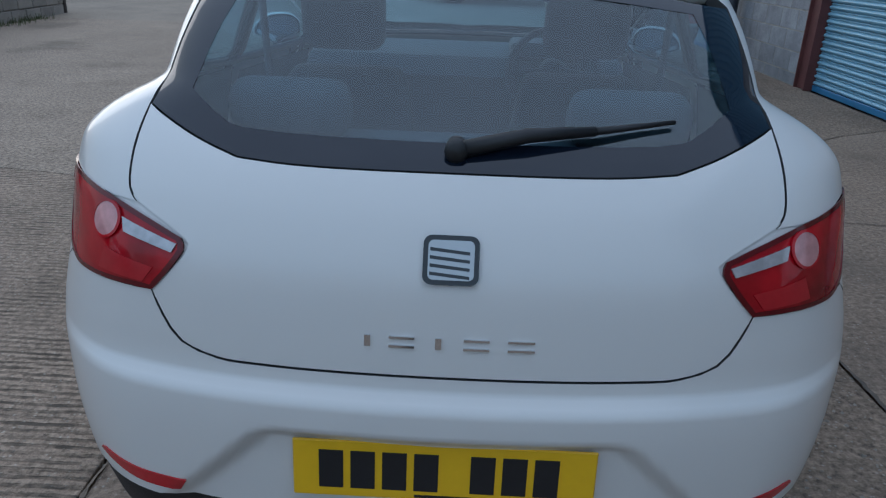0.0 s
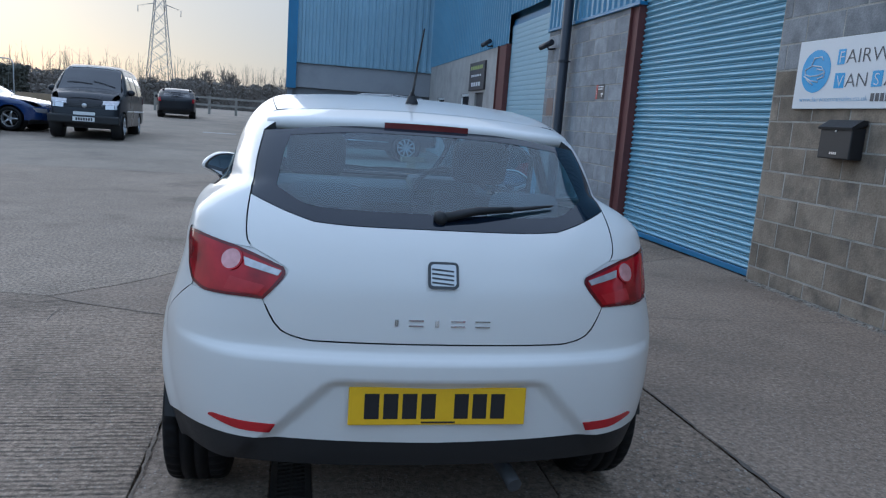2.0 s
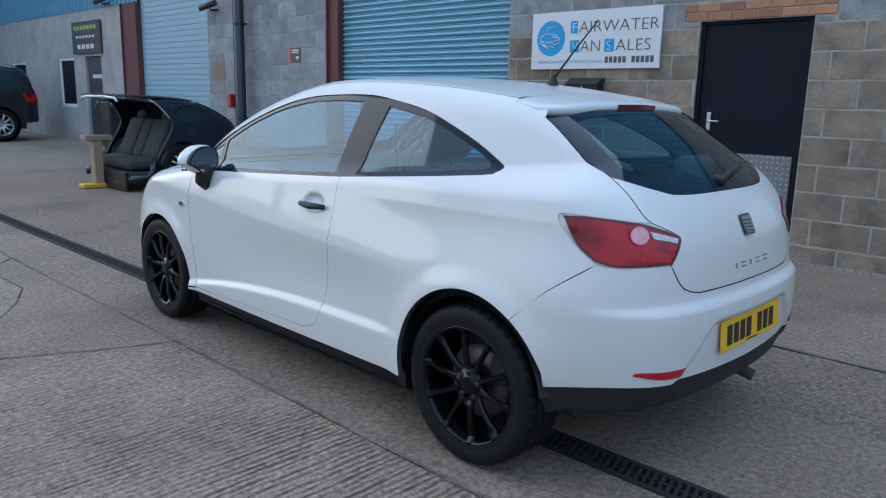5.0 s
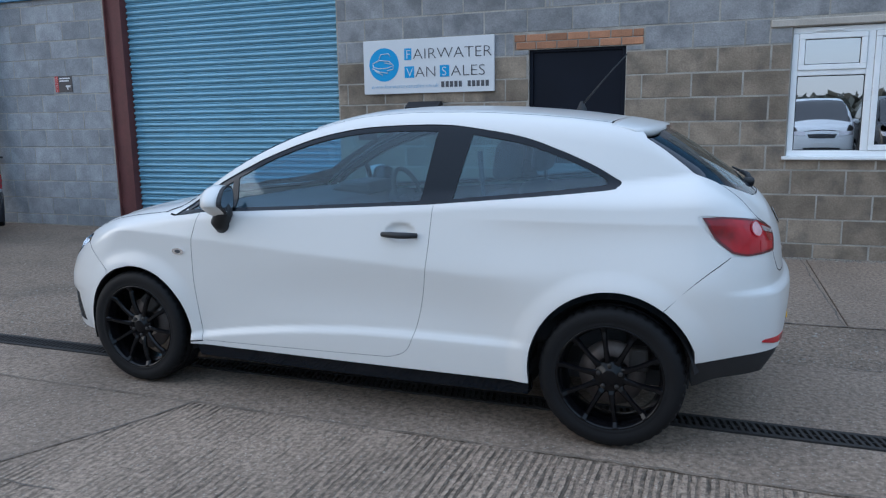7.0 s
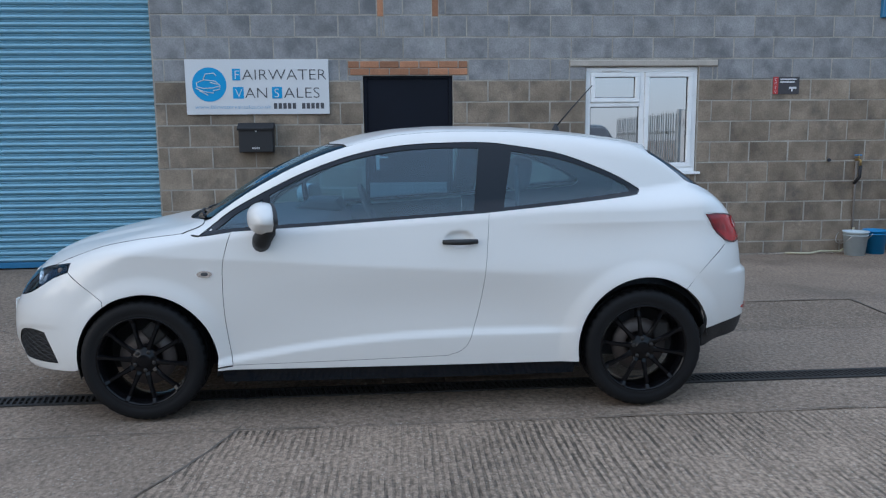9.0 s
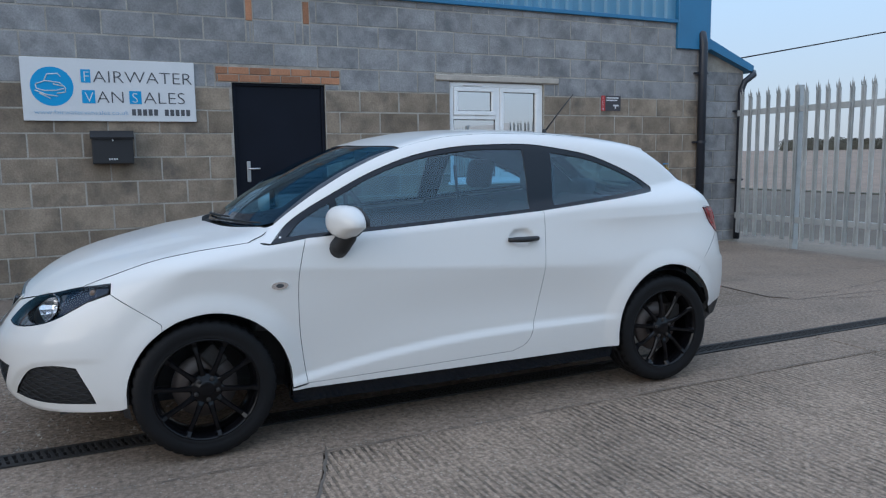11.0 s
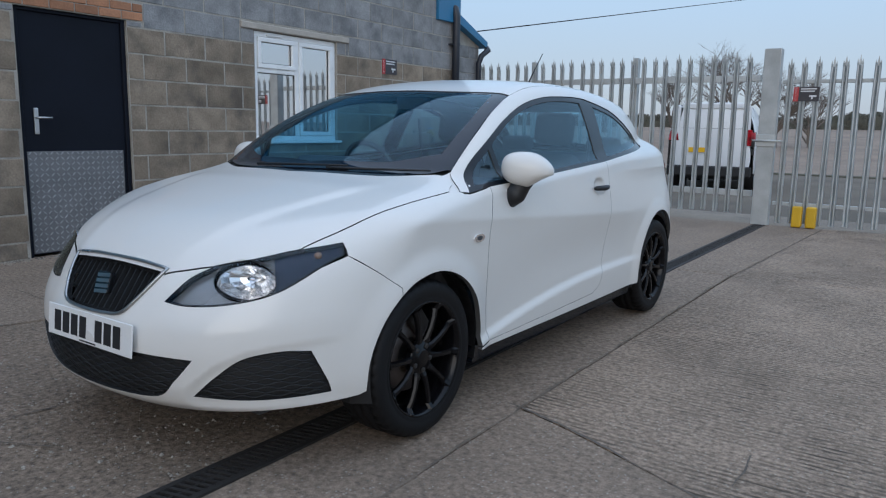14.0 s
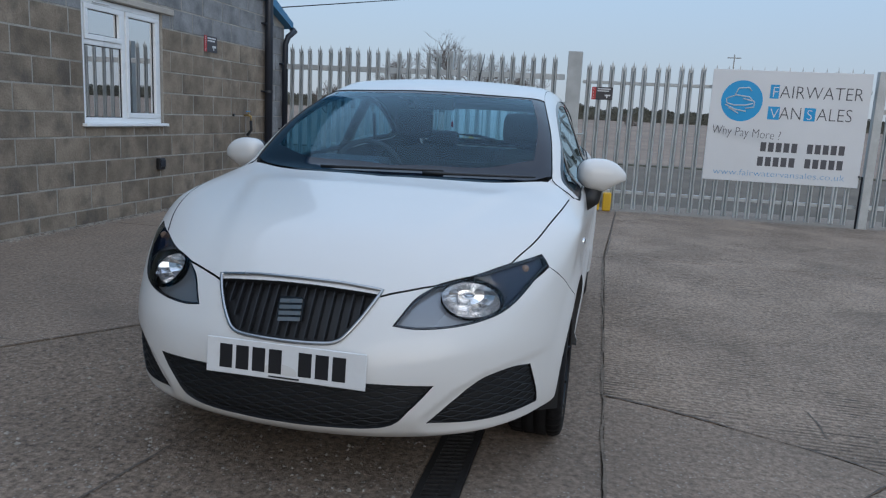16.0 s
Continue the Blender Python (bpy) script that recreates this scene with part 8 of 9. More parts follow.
    panel("grille", front_c, mirrored([(0, nz - 0.24), (0.33, nz - 0.23)], [(0.33, nz - 0.23), (0.38, nz - 0.12)], [(0.38, nz - 0.12), (0, nz - 0.11)], step=0.05), M_TRIMBLK, e, body=body, grid=0.05, flange=0, gap=0, off=0.008)
    panel("intake", front_c, mirrored([(0, sill + 0.07), (0.45, sill + 0.08)], [(0.45, sill + 0.08), (0.48, sill + 0.2)], [(0.48, sill + 0.2), (0, sill + 0.21)], step=0.05), M_TRIMBLK, e, body=body, grid=0.05, flange=0, gap=0, off=0.008)
    b = boxm((-0.26, y_nose + 0.045, sill + 0.23), (0.26, y_nose + 0.055, sill + 0.34))
    part("number_plate", b, M_PLATEW, e)
    part("underbody", boxm((-half + 0.25, y_back + 0.3, sill - 0.08), (half - 0.25, y_nose - 0.4, sill + 0.12)), M_SEAM, e)
    return e


SUV = Shell([(-1.0, 1.50), (-0.75, 1.60), (-0.3, 1.665), (0.5, 1.70), (1.1, 1.675), (1.45, 1.60), (1.85, 1.38), (2.2, 1.15), (2.32, 1.085), (2.8, 1.03), (3.2, 0.96), (3.45, 0.86), (3.6, 0.7)],
            [(-1.0, 0.82), (-0.5, 0.90), (0.5, 0.92), (2.4, 0.92), (3.0, 0.88), (3.6, 0.74)], [(-1.0, 1.12), (0.5, 1.07), (2.3, 1.0), (3.6, 0.8)],
            [(0.2, 3.40), (0.45, 3.52), (0.75, 3.52), (0.95, 3.42), (1.2, 3.2)], [(0.2, -0.80), (0.5, -0.92), (0.9, -0.92), (1.15, -0.86), (1.55, -0.72), (1.7, -0.6)])
SUV_WIN = [[(2.0, 1.03), (1.45, 1.50), (0.98, 1.56), (0.96, 1.06)], [(0.90, 1.06), (0.92, 1.56), (0.2, 1.56), (0.12, 1.09)], [(0.06, 1.09), (0.14, 1.555), (-0.32, 1.50), (-0.52, 1.17)]]
SUV_RAIL = [(0.60, 3.42), (0.76, 2.9), (0.80, 2.30), (0.74, 2.1), (0.66, 1.5), (0.635, 1.0), (0.63, 0.3), (0.60, -0.45), (0.57, -0.62)]


def suv(m, label, paint, spokes):
    e = vehicle("suv", label, "car", m, SUV, paint, 2.62, 0.355, 0.91, 0.33, SUV_WIN, (2.3, 3.42), (2.28, 1.4), (-0.62, 1.45), SUV_RAIL, (1.13, 1.52), spokes)
    for s in (1, -1):
        b = tube(bmesh.new(), [(s * 0.62, 1.35, 1.63), (s * 0.62, 1.25, 1.705), (s * 0.61, 0.4, 1.73), (s * 0.60, -0.35, 1.70), (s * 0.59, -0.5, 1.63)], 0.018, 6)
        part("roof_rail", b, M_SILVER, e, "silver roof rail")
        b = tube(bmesh.new(), [(s * 0.925, 2.2, 0.48), (s * 0.935, 0.5, 0.48)], 0.014, 6)
        part("side_moulding", b, M_SILVER, e)
    for z in (0.80, 0.855, 0.91):
        pts = [Vector(SUV.lift(np.array([[x, 2.6, z]]), np.array([[0.0, 1.0, 0.0]]))[0]) + Vector((0, 0.008, 0)) for x in (-0.36, -0.2, 0, 0.2, 0.36)]
        part("grille_bar", tube(bmesh.new(), pts, 0.011, 5), M_SILVER, e, "chrome grille bar")
    pts = [Vector(SUV.lift(np.array([[x, 2.4, 0.47]]), np.array([[0.0, 1.0, 0.0]]))[0]) + Vector((0, 0.006, 0)) for x in (-0.7, -0.4, 0, 0.4, 0.7)]
    part("bumper_strip", tube(bmesh.new(), pts, 0.010, 5), M_SILVER, e, "bright bumper strip")
    return e


suv(pose(2.55, 20.3, 0.18, 0, 0, 90), "black sport utility car with silver ten-spoke wheels and roof rails", M_BLACKPAINT, 10)
suv(pose(-11.6, 20.45, 0.16, 0, 0, -92), "black sport utility car with silver five-spoke wheels behind the low wall", M_BLACKPAINT, 5)
SAL = Shell([(-1.0, 1.0), (-0.8, 1.06), (-0.5, 1.18), (0.0, 1.36), (0.5, 1.42), (0.95, 1.42), (1.35, 1.34), (1.8, 1.14), (2.1, 0.98), (2.5, 0.93), (3.1, 0.84), (3.4, 0.74), (3.55, 0.6)],
            [(-1.0, 0.76), (-0.5, 0.86), (0.5, 0.89), (2.4, 0.89), (3.0, 0.84), (3.5, 0.70)], [(-1.0, 0.98), (0.5, 0.95), (2.2, 0.88), (3.5, 0.7)],
            [(0.2, 3.38), (0.45, 3.46), (0.65, 3.45), (0.9, 3.25)], [(0.2, -0.85), (0.5, -0.98), (0.8, -0.98), (1.0, -0.9), (1.2, -0.45)])
SAL_WIN = [[(1.85, 0.93), (1.3, 1.25), (0.9, 1.31), (0.88, 0.96)], [(0.82, 0.96), (0.84, 1.31), (0.3, 1.30), (-0.25, 1.12), (-0.35, 1.0)]]
SAL_RAIL = [(0.55, 3.38), (0.72, 2.8), (0.78, 2.15), (0.70, 1.9), (0.60, 1.35), (0.58, 0.9), (0.56, 0.3), (0.57, -0.2), (0.60, -0.35)]


def saloon(m, label, paint, spokes=5):
    return vehicle("saloon_car", label, "car", m, SAL, paint, 2.6, 0.325, 0.88, 0.27, SAL_WIN, (2.1, 3.36), (2.06, 1.3), (-0.35, 1.3), SAL_RAIL, (1.02, 1.18), spokes)


saloon(pose(-10.5, 23.0, 0.22, 0, 0, -98), "deep blue saloon car parked beside the black car", M_NAVY)
saloon(pose(-6.15, 38.0, 0.52, 0, 0, 8), "dark saloon car parked far down the yard", M_SLATE)
saloon(pose(-13.2, 27.0, 0.31, 0, 0, -95), "dark saloon car in the far parked row", M_BLACKPAINT)
VAN = Shell([(-1.2, 1.84), (-0.8, 1.90), (0.5, 1.94), (1.7, 1.93), (2.05, 1.86), (2.35, 1.63), (2.72, 1.30), (2.8, 1.24), (3.2, 1.12), (3.4, 0.99), (3.55, 0.75)],
            [(-1.2, 0.86), (-0.6, 0.91), (2.4, 0.92), (3.0, 0.87), (3.5, 0.78)], [(-1.2, 1.12), (2.5, 1.12), (3.5, 1.02)],
            [(0.2, 3.42), (0.4, 3.50), (0.7, 3.47), (1.0, 3.36), (1.2, 3.2)], [(0.2, -1.10), (0.5, -1.17), (1.2, -1.15), (1.7, -1.06), (1.9, -1.0)], lean=0.14, bow=0.10)
VAN_WIN = [[(2.35, 1.16), (2.02, 1.66), (1.5, 1.70), (1.48, 1.16)], [(1.36, 1.18), (1.38, 1.70), (0.42, 1.70), (0.42, 1.18)], [(0.32, 1.18), (0.32, 1.70), (-0.72, 1.68), (-0.75, 1.18)]]
VAN_RAIL = [(0.62, 3.36), (0.74, 3.0), (0.78, 2.7), (0.74, 2.4), (0.70, 2.0), (0.69, 1.5), (0.69, 0.3), (0.68, -0.6), (0.66, -0.95)]
van = vehicle("panel_van", "faded black panel van with black bumper, facing up the yard", "van", pose(-6.02, 23.8, 0.20, 0.8, 0, 184), VAN, M_SLATE, 2.92, 0.33, 0.90, 0.30, VAN_WIN, (2.78, 3.34), (2.72, 2.0), (-0.95, 2.02), VAN_RAIL, (1.2, 1.72), 5)
part("front_bumper", boxm((-0.86, 3.40, 0.34), (0.86, 3.56, 0.56), 0.04, 2), M_TRIMBLK, van)
plate = part("front_plate", boxm((-0.26, 3.56, 0.40), (0.26, 3.568, 0.51)), M_PLATEW, van, "white number plate")
for k in range(7):
    part("plate_bar", boxm((-0.21 + k * 0.06, 3.568, 0.42), (-0.17 + k * 0.06, 3.571, 0.49)), M_PLATEINK, plate)


def on_nose(body, x, z, out=0.004):
    p = body.lift(np.array([[x, 2.6, z]]), np.array([[0.0, 1.0, 0.0]]))[0]
    return Vector(p) + Vector((0, out, 0))


for z in (0.76, 0.80, 0.84):
    part("grille_bar", tube(bmesh.new(), [on_nose(VAN, x, z) for x in (-0.50, -0.3, -0.1, 0.1, 0.3, 0.50)], 0.008, 5), M_TRIMBLK, van)
c = on_nose(VAN, 0, 0.80, 0.012)
part("round_emblem", lathe(bmesh.new(), [(0.008, 0.0), (0.008, 0.05), (0.0, 0.062), (-0.01, 0.062)], 20, "y", c), M_SILVER, van, "round silver emblem")
for s in (1, -1):
    for x0, x1, mt, nm in ((0.50, 0.70, M_SILVER, "lamp_reflector"), (0.71, 0.77, M_CLEARLENS, "indicator")):
        ps = [on_nose(VAN, s * x, z, 0.010) for x, z in ((x0, 0.735), (x1, 0.745), (x1, 0.885), (x0, 0.875))]
        bm = bmesh.new()
        front = [bm.verts.new(p) for p in ps]
        rear = [bm.verts.new(p - Vector((0, 0.03, 0))) for p in ps]
        bm.faces.new(front)
        for i in range(4):
            bm.faces.new((front[i], front[(i + 1) % 4], rear[(i + 1) % 4], rear[i]))
        part(nm, bm, mt, van)
    part("side_stripe", boxm((s * 0.925 - 0.006, -0.75, 0.70), (s * 0.925 + 0.006, 2.55, 0.735), 0.003), M_UPVC, van, "white stripe moulding along the side")
ws = [Vector(VAN.lift(np.array([[x, 2.07, 1.2]]), np.array([[0.0, 0.0, 1.0]]))[0]) + Vector((0, 0.004, 0.004)) for x in (-0.55, -0.28, 0, 0.28, 0.55)]
part("screen_edge", tube(bmesh.new(), ws, 0.010, 5), M_UPVC, van, "pale upper edge of the windscreen")
for x0, x1 in ((-0.05, 0.58), (-0.62, -0.08)):
    pts = [Vector(VAN.lift(np.array([[x0 + (x1 - x0) * k / 4, 2.62 - 0.02 * k, 1.0]]), np.array([[0.0, 0.0, 1.0]]))[0]) + Vector((0, 0.005, 0.010)) for k in range(5)]
    part("wiper", tube(bmesh.new(), pts, 0.009, 5), M_TRIMBLK, van, "black wiper")
WV = Shell([(-0.9, 1.80), (-0.7, 1.84), (0.5, 1.86), (1.4, 1.84), (1.75, 1.74), (2.1, 1.45), (2.45, 1.15), (2.9, 1.02), (3.3, 0.9), (3.5, 0.7)],
           [(-0.9, 0.86), (-0.4, 0.89), (2.4, 0.89), (3.0, 0.84), (3.5, 0.72)], [(-0.9, 1.1), (2.3, 1.05), (3.5, 0.9)],
           [(0.2, 3.35), (0.5, 3.45), (0.8, 3.4), (1.1, 3.2)], [(0.2, -0.80), (0.5, -0.86), (1.1, -0.84), (1.6, -0.78), (1.85, -0.72)], lean=0.12, bow=0.06)
WV_RAIL = [(0.60, 3.3), (0.72, 2.8), (0.74, 2.4), (0.70, 2.0), (0.67, 1.6), (0.67, 0.5), (0.66, -0.4), (0.64, -0.68)]
wv = vehicle("white_van", "white van parked beyond the fence, seen from behind", "van", pose(2.0, -10.0, -0.05, 0, 0, 188), WV, M_WHITEVAN, 2.68, 0.31, 0.87, 0.30,
             [[(2.1, 1.1), (1.75, 1.55), (1.3, 1.58), (1.28, 1.1)]], (2.45, 3.3), (2.42, 1.8), (-0.68, 1.75), WV_RAIL, (1.30, 1.80), 5)
part("rear_bumper", boxm((-0.84, -0.95, 0.30), (0.84, -0.80, 0.52), 0.03, 2), M_TRIMBLK, wv)
part("rear_plate", boxm((-0.42, -0.885, 0.80), (-0.02, -0.875, 0.9)), M_PLATEY, wv)
part("rear_header", boxm((-0.62, -0.775, 1.70), (0.62, -0.60, 1.83), 0.03, 2), M_WHITEVAN, wv)
for s in (1, -1):
    part("corner_pillar", boxm((s * 0.70 - 0.06, -0.82, 0.52), (s * 0.70 + 0.06, -0.66, 1.78), 0.04, 2), M_WHITEVAN, wv)
    part("corner_lamp", boxm((s * 0.76 - 0.045, -0.845, 0.95), (s * 0.76 + 0.045, -0.70, 1.28), 0.02, 2), M_REDLENS, wv, "upright red tail lamp")
part("door_seam", boxm((-0.005, -0.875, 0.55), (0.005, -0.86, 1.75)), M_SEAM, wv)

for piece in wv.children:                      # closed panels instead of a rear window
    if piece.name.startswith("rear_window"):
        piece.data.materials[0] = M_WHITEVAN

# two vans that stand at the far side of the yard and show in the office window
vehicle("panel_van", "white panel van parked across the yard, facing the building", "van", pose(-15.0, -0.95, 0, 0, 0, -90), VAN, M_WHITEVAN, 2.92, 0.33, 0.90, 0.30, VAN_WIN, (2.78, 3.34), (2.72, 2.0), (-0.95, 2.02), VAN_RAIL, (1.2, 1.72), 5)
vehicle("panel_van", "dark blue-grey panel van parked across the yard, facing the building", "van", pose(-13.4, -2.98, 0, 0, 0, -90), VAN, M_SLATE, 2.92, 0.33, 0.90, 0.30, VAN_WIN, (2.78, 3.34), (2.72, 2.0), (-0.95, 2.02), VAN_RAIL, (1.2, 1.72), 5)

# ---- cut-down black estate body on a timber trestle ----
shell = empty("car_shell", (2.28, 11.12, 0), 90)
tagged(shell, "rear half of a black car, cut open and propped on timber", "car body")
G = Shell([(-1.05, 0.92), (-0.9, 1.00), (-0.6, 1.15), (-0.36, 1.24), (0.0, 1.285), (0.5, 1.305), (1.2, 1.30), (1.9, 1.28), (3.0, 1.2)], [(-1.0, 0.70), (-0.5, 0.81), (0.5, 0.85), (3.0, 0.85)], [(-1.0, 0.92), (0.5, 0.90), (3.0, 0.86)],
          [(0.2, 2.9), (1.6, 2.9)], [(0.2, -0.80), (0.45, -0.96), (0.8, -0.98), (0.93, -0.94), (1.1, -0.72), (1.24, -0.40), (1.4, -0.1)], lean=0.35)
gk = dict(body=G, grid=0.06, flange=0.025, gap=0)
qwin = [(0.05, 0.93), (0.16, 1.185), (0.0, 1.19), (-0.34, 1.12), (-0.46, 0.97)]
AP = [(0.40, 1.225), (0.31, 1.17), (0.17, 0.97), (0.15, 0.88), (0.20, 0.76), (0.31, 0.58), (0.41, 0.40)]     # rear door aperture
for s in (1, -1):
    cs = Chart("side", s)
    hole = loop(*[[qwin[i], qwin[(i + 1) % 5]] for i in range(5)], step=0.05)
    quarter = loop([(0.40, 1.225), (0.1, 1.235), (-0.30, 1.185)], [(-0.30, 1.185), (-0.62, 1.03), (-0.86, 0.86), (-0.88, 0.55), (-0.80, 0.32)], [(-0.80, 0.32), (-0.37, 0.32)],
                   [(0.365 * math.cos(radians(a)), 0.31 + 0.365 * math.sin(radians(a))) for a in range(174, 10, -12)], [(0.36, 0.37), AP[-1]], AP[::-1], step=0.05)
    panel("quarter_panel", cs, quarter, M_BLACKPAINT, shell, holes=[hole], **gk)
    panel("quarter_glass", cs, hole, M_DARKGLASS, shell, body=G, grid=0.06, flange=0, gap=0, off=-0.006)
    edge = [Vector(G.lift(np.array([[0.0, y, z]]), np.array([[float(s), 0.0, 0.0]]))[0]) - Vector((s * 0.012, 0, 0)) for y, z in spl(AP, 0.06)]
    part("door_aperture", tube(bmesh.new(), edge, 0.022, 8), M_SLATE, shell, "bare door aperture", smooth=True)
    part("bright_strip", tube(bmesh.new(), [v + Vector((s * 0.02, 0.012, 0)) for v in edge[:7]], 0.008, 6), M_SILVER, shell, "bright trim strip")
    part("sill_rail", tube(bmesh.new(), [(s * 0.76, 0.40, 0.40), (s * 0.77, 0.44, 0.26), (s * 0.77, 0.52, 0.19), (s * 0.77, 0.74, 0.17)], 0.05, 8), M_BLACKPAINT, shell, smooth=True)
    panel("tail_lamp", Chart("side", s), loop([(-0.86, 0.60), (-0.58, 0.60)], [(-0.58, 0.60), (-0.66, 0.76), (-0.82, 0.80)], [(-0.82, 0.80), (-0.88, 0.74), (-0.86, 0.60)], step=0.04), M_REDLENS, shell, body=G, grid=0.04, flange=0.01, gap=0, off=0.006, label="red tail lamp")
    panel("lamp_base", Chart("side", s), loop([(-0.86, 0.555), (-0.56, 0.555)], [(-0.56, 0.555), (-0.58, 0.597)], [(-0.58, 0.597), (-0.86, 0.597)], [(-0.86, 0.597), (-0.86, 0.555)], step=0.04), M_CLEARLENS, shell, body=G, grid=0.04, flange=0.01, gap=0, off=0.006, label="pale lower lamp strip")
panel("roof", Chart("top"), mirrored([(0, -0.36), (0.52, -0.30)], [(0.52, -0.30), (0.585, 0.3), (0.60, 0.80)], [(0.60, 0.80), (0, 0.84)], step=0.05), M_BLACKPAINT, shell, **gk)
panel("headlining", Chart("top"), mirrored([(0, -0.2), (0.50, -0.2)], [(0.50, -0.2), (0.56, 0.3), (0.57, 0.78)], [(0.57, 0.78), (0, 0.82)], step=0.05), M_LINING, shell, body=G, grid=0.08, flange=0, gap=0, off=-0.07)
part("roof_cut_edge", tube(bmesh.new(), [(-0.60, 0.80, 1.20), (-0.56, 0.81, 1.245), (-0.3, 0.83, 1.262), (0.3, 0.83, 1.262), (0.56, 0.81, 1.245), (0.60, 0.80, 1.20)], 0.016, 6), M_UPVC, shell, "pale cut edge of the roof")
panel("tailgate", Chart("rear"), mirrored([(0, 0.32), (0.64, 0.34)], [(0.64, 0.34), (0.68, 0.6), (0.60, 0.90)], [(0.60, 0.90), (0, 0.92)], step=0.05), M_BLACKPAINT, shell, **gk)
panel("rear_window", Chart("rear"), mirrored([(0, 0.925), (0.60, 0.905)], [(0.60, 0.905), (0.53, 1.20)], [(0.53, 1.20), (0, 1.235)], step=0.05), M_DARKGLASS, shell, body=G, grid=0.07, flange=0, gap=0)
part("seat_cushion", box(bmesh.new(), (-0.62, 0.24, 0.28), (0.62, 0.70, 0.43), 0.06, 0, 3), M_SEATGREY, shell, "grey cloth rear seat", smooth=True)
for x0, x1 in ((-0.62, -0.16), (-0.15, 0.15), (0.16, 0.62)):
    part("seat_back", box(bmesh.new(), (x0, -0.07, 0.0), (x1, 0.07, 0.60), 0.05, 0, 3), M_SEATGREY, shell, smooth=True).matrix_basis = pose(0, 0.28, 0.40, 24)
for hx in (-0.40, 0.40):
    part("headrest", box(bmesh.new(), (hx - 0.12, -0.05, 0.0), (hx + 0.12, 0.04, 0.13), 0.04, 0, 3), M_SEATGREY, shell, smooth=True).matrix_basis = pose(0, 0.03, 0.94, 15)
for s in (1, -1):
    road_wheel(shell, s * 0.83, 0.0, 0.315, 14, s, M_SILVER, 0.75)
part("floor_pan", boxm((-0.70, -0.5, 0.20), (0.70, 0.72, 0.26)), M_SEAM, shell)
part("bulkhead", boxm((-0.62, -0.30, 0.26), (0.62, -0.26, 0.90)), M_SEAM, shell)
part("cut_panel", boxm((-0.66, 0.73, 0.0), (0.10, 0.77, 0.27), 0.012), M_SLATE, shell, "dark panel leaning at the cut end")
trestle = tagged(empty("trestle", (1.44, 11.22, 0), 90), "raw timber prop with a yellow foot under the cut car", "timber prop")
part("post", boxm((-0.075, -0.06, 0.05), (0.075, 0.06, 0.66), 0.005), M_WOOD, trestle)
part("cap", boxm((-0.09, -0.20, 0.66), (0.09, 0.17, 0.73), 0.005), M_WOOD, trestle)
part("foot", boxm((-0.1, -0.34, 0.0), (0.1, 0.24, 0.06), 0.012), M_YELLOW, trestle, "yellow foot board")
BIN = (3.28, 14.97)
bm = box(bmesh.new(), (BIN[0] - 0.20, BIN[1] - 0.22, 0.0), (BIN[0] + 0.20, BIN[1] + 0.22, 1.16), 0.04, 0, 2)
for v in bm.verts:
    if v.co.z < 0.5:
        v.co.x = BIN[0] + (v.co.x - BIN[0]) * 0.85
        v.co.y = BIN[1] + (v.co.y - BIN[1]) * 0.85
bin_ = tagged(empty("wheelie_bin", (0, 0, 0)), "tall black wheeled bin against the roller door column", "bin")
part("body", bm, M_BLACKPLASTIC, bin_)
part("lid", box(bmesh.new(), (BIN[0] - 0.22, BIN[1] - 0.25, 1.16), (BIN[0] + 0.22, BIN[1] + 0.24, 1.20), 0.02, 0, 2), M_BLACKPLASTIC, bin_)
for k in (-1, 1):
    part("wheel", lathe(bmesh.new(), [(-0.025, 0.0), (-0.025, 0.10), (0.025, 0.10), (0.025, 0.0)], 16, "x", (BIN[0] + k * 0.15, BIN[1] + 0.22, 0.10)), M_TYRE, bin_)
rg = random.Random(3)
gl_ = tagged(empty("rubber_gloves", (BIN[0] - 0.10, BIN[1] - 0.15, 1.21)), "teal rubber gloves draped over the black bin", "gloves")
for k, (dx, rz) in enumerate(((-0.08, 20), (0.12, -15))):
    bm = bmesh.new()
    tube(bm, [(0, 0.16, 0.01), (0, 0.05, 0.025), (0, -0.08, 0.02), (0, -0.11, -0.04)], [0.055, 0.05, 0.05, 0.045], 10)
    for j in range(5):
        x = -0.04 + 0.02 * j
        tube(bm, [(x, -0.105, -0.03), (x * 1.3, -0.125, -0.09), (x * 1.5, -0.12, -0.15 - 0.03 * rg.random())], [0.014, 0.013, 0.009], 6)
    part("glove", bm, M_TEAL, gl_, smooth=True).matrix_basis = pose(dx, 0, 0.012 * k, 0, 0, rz)

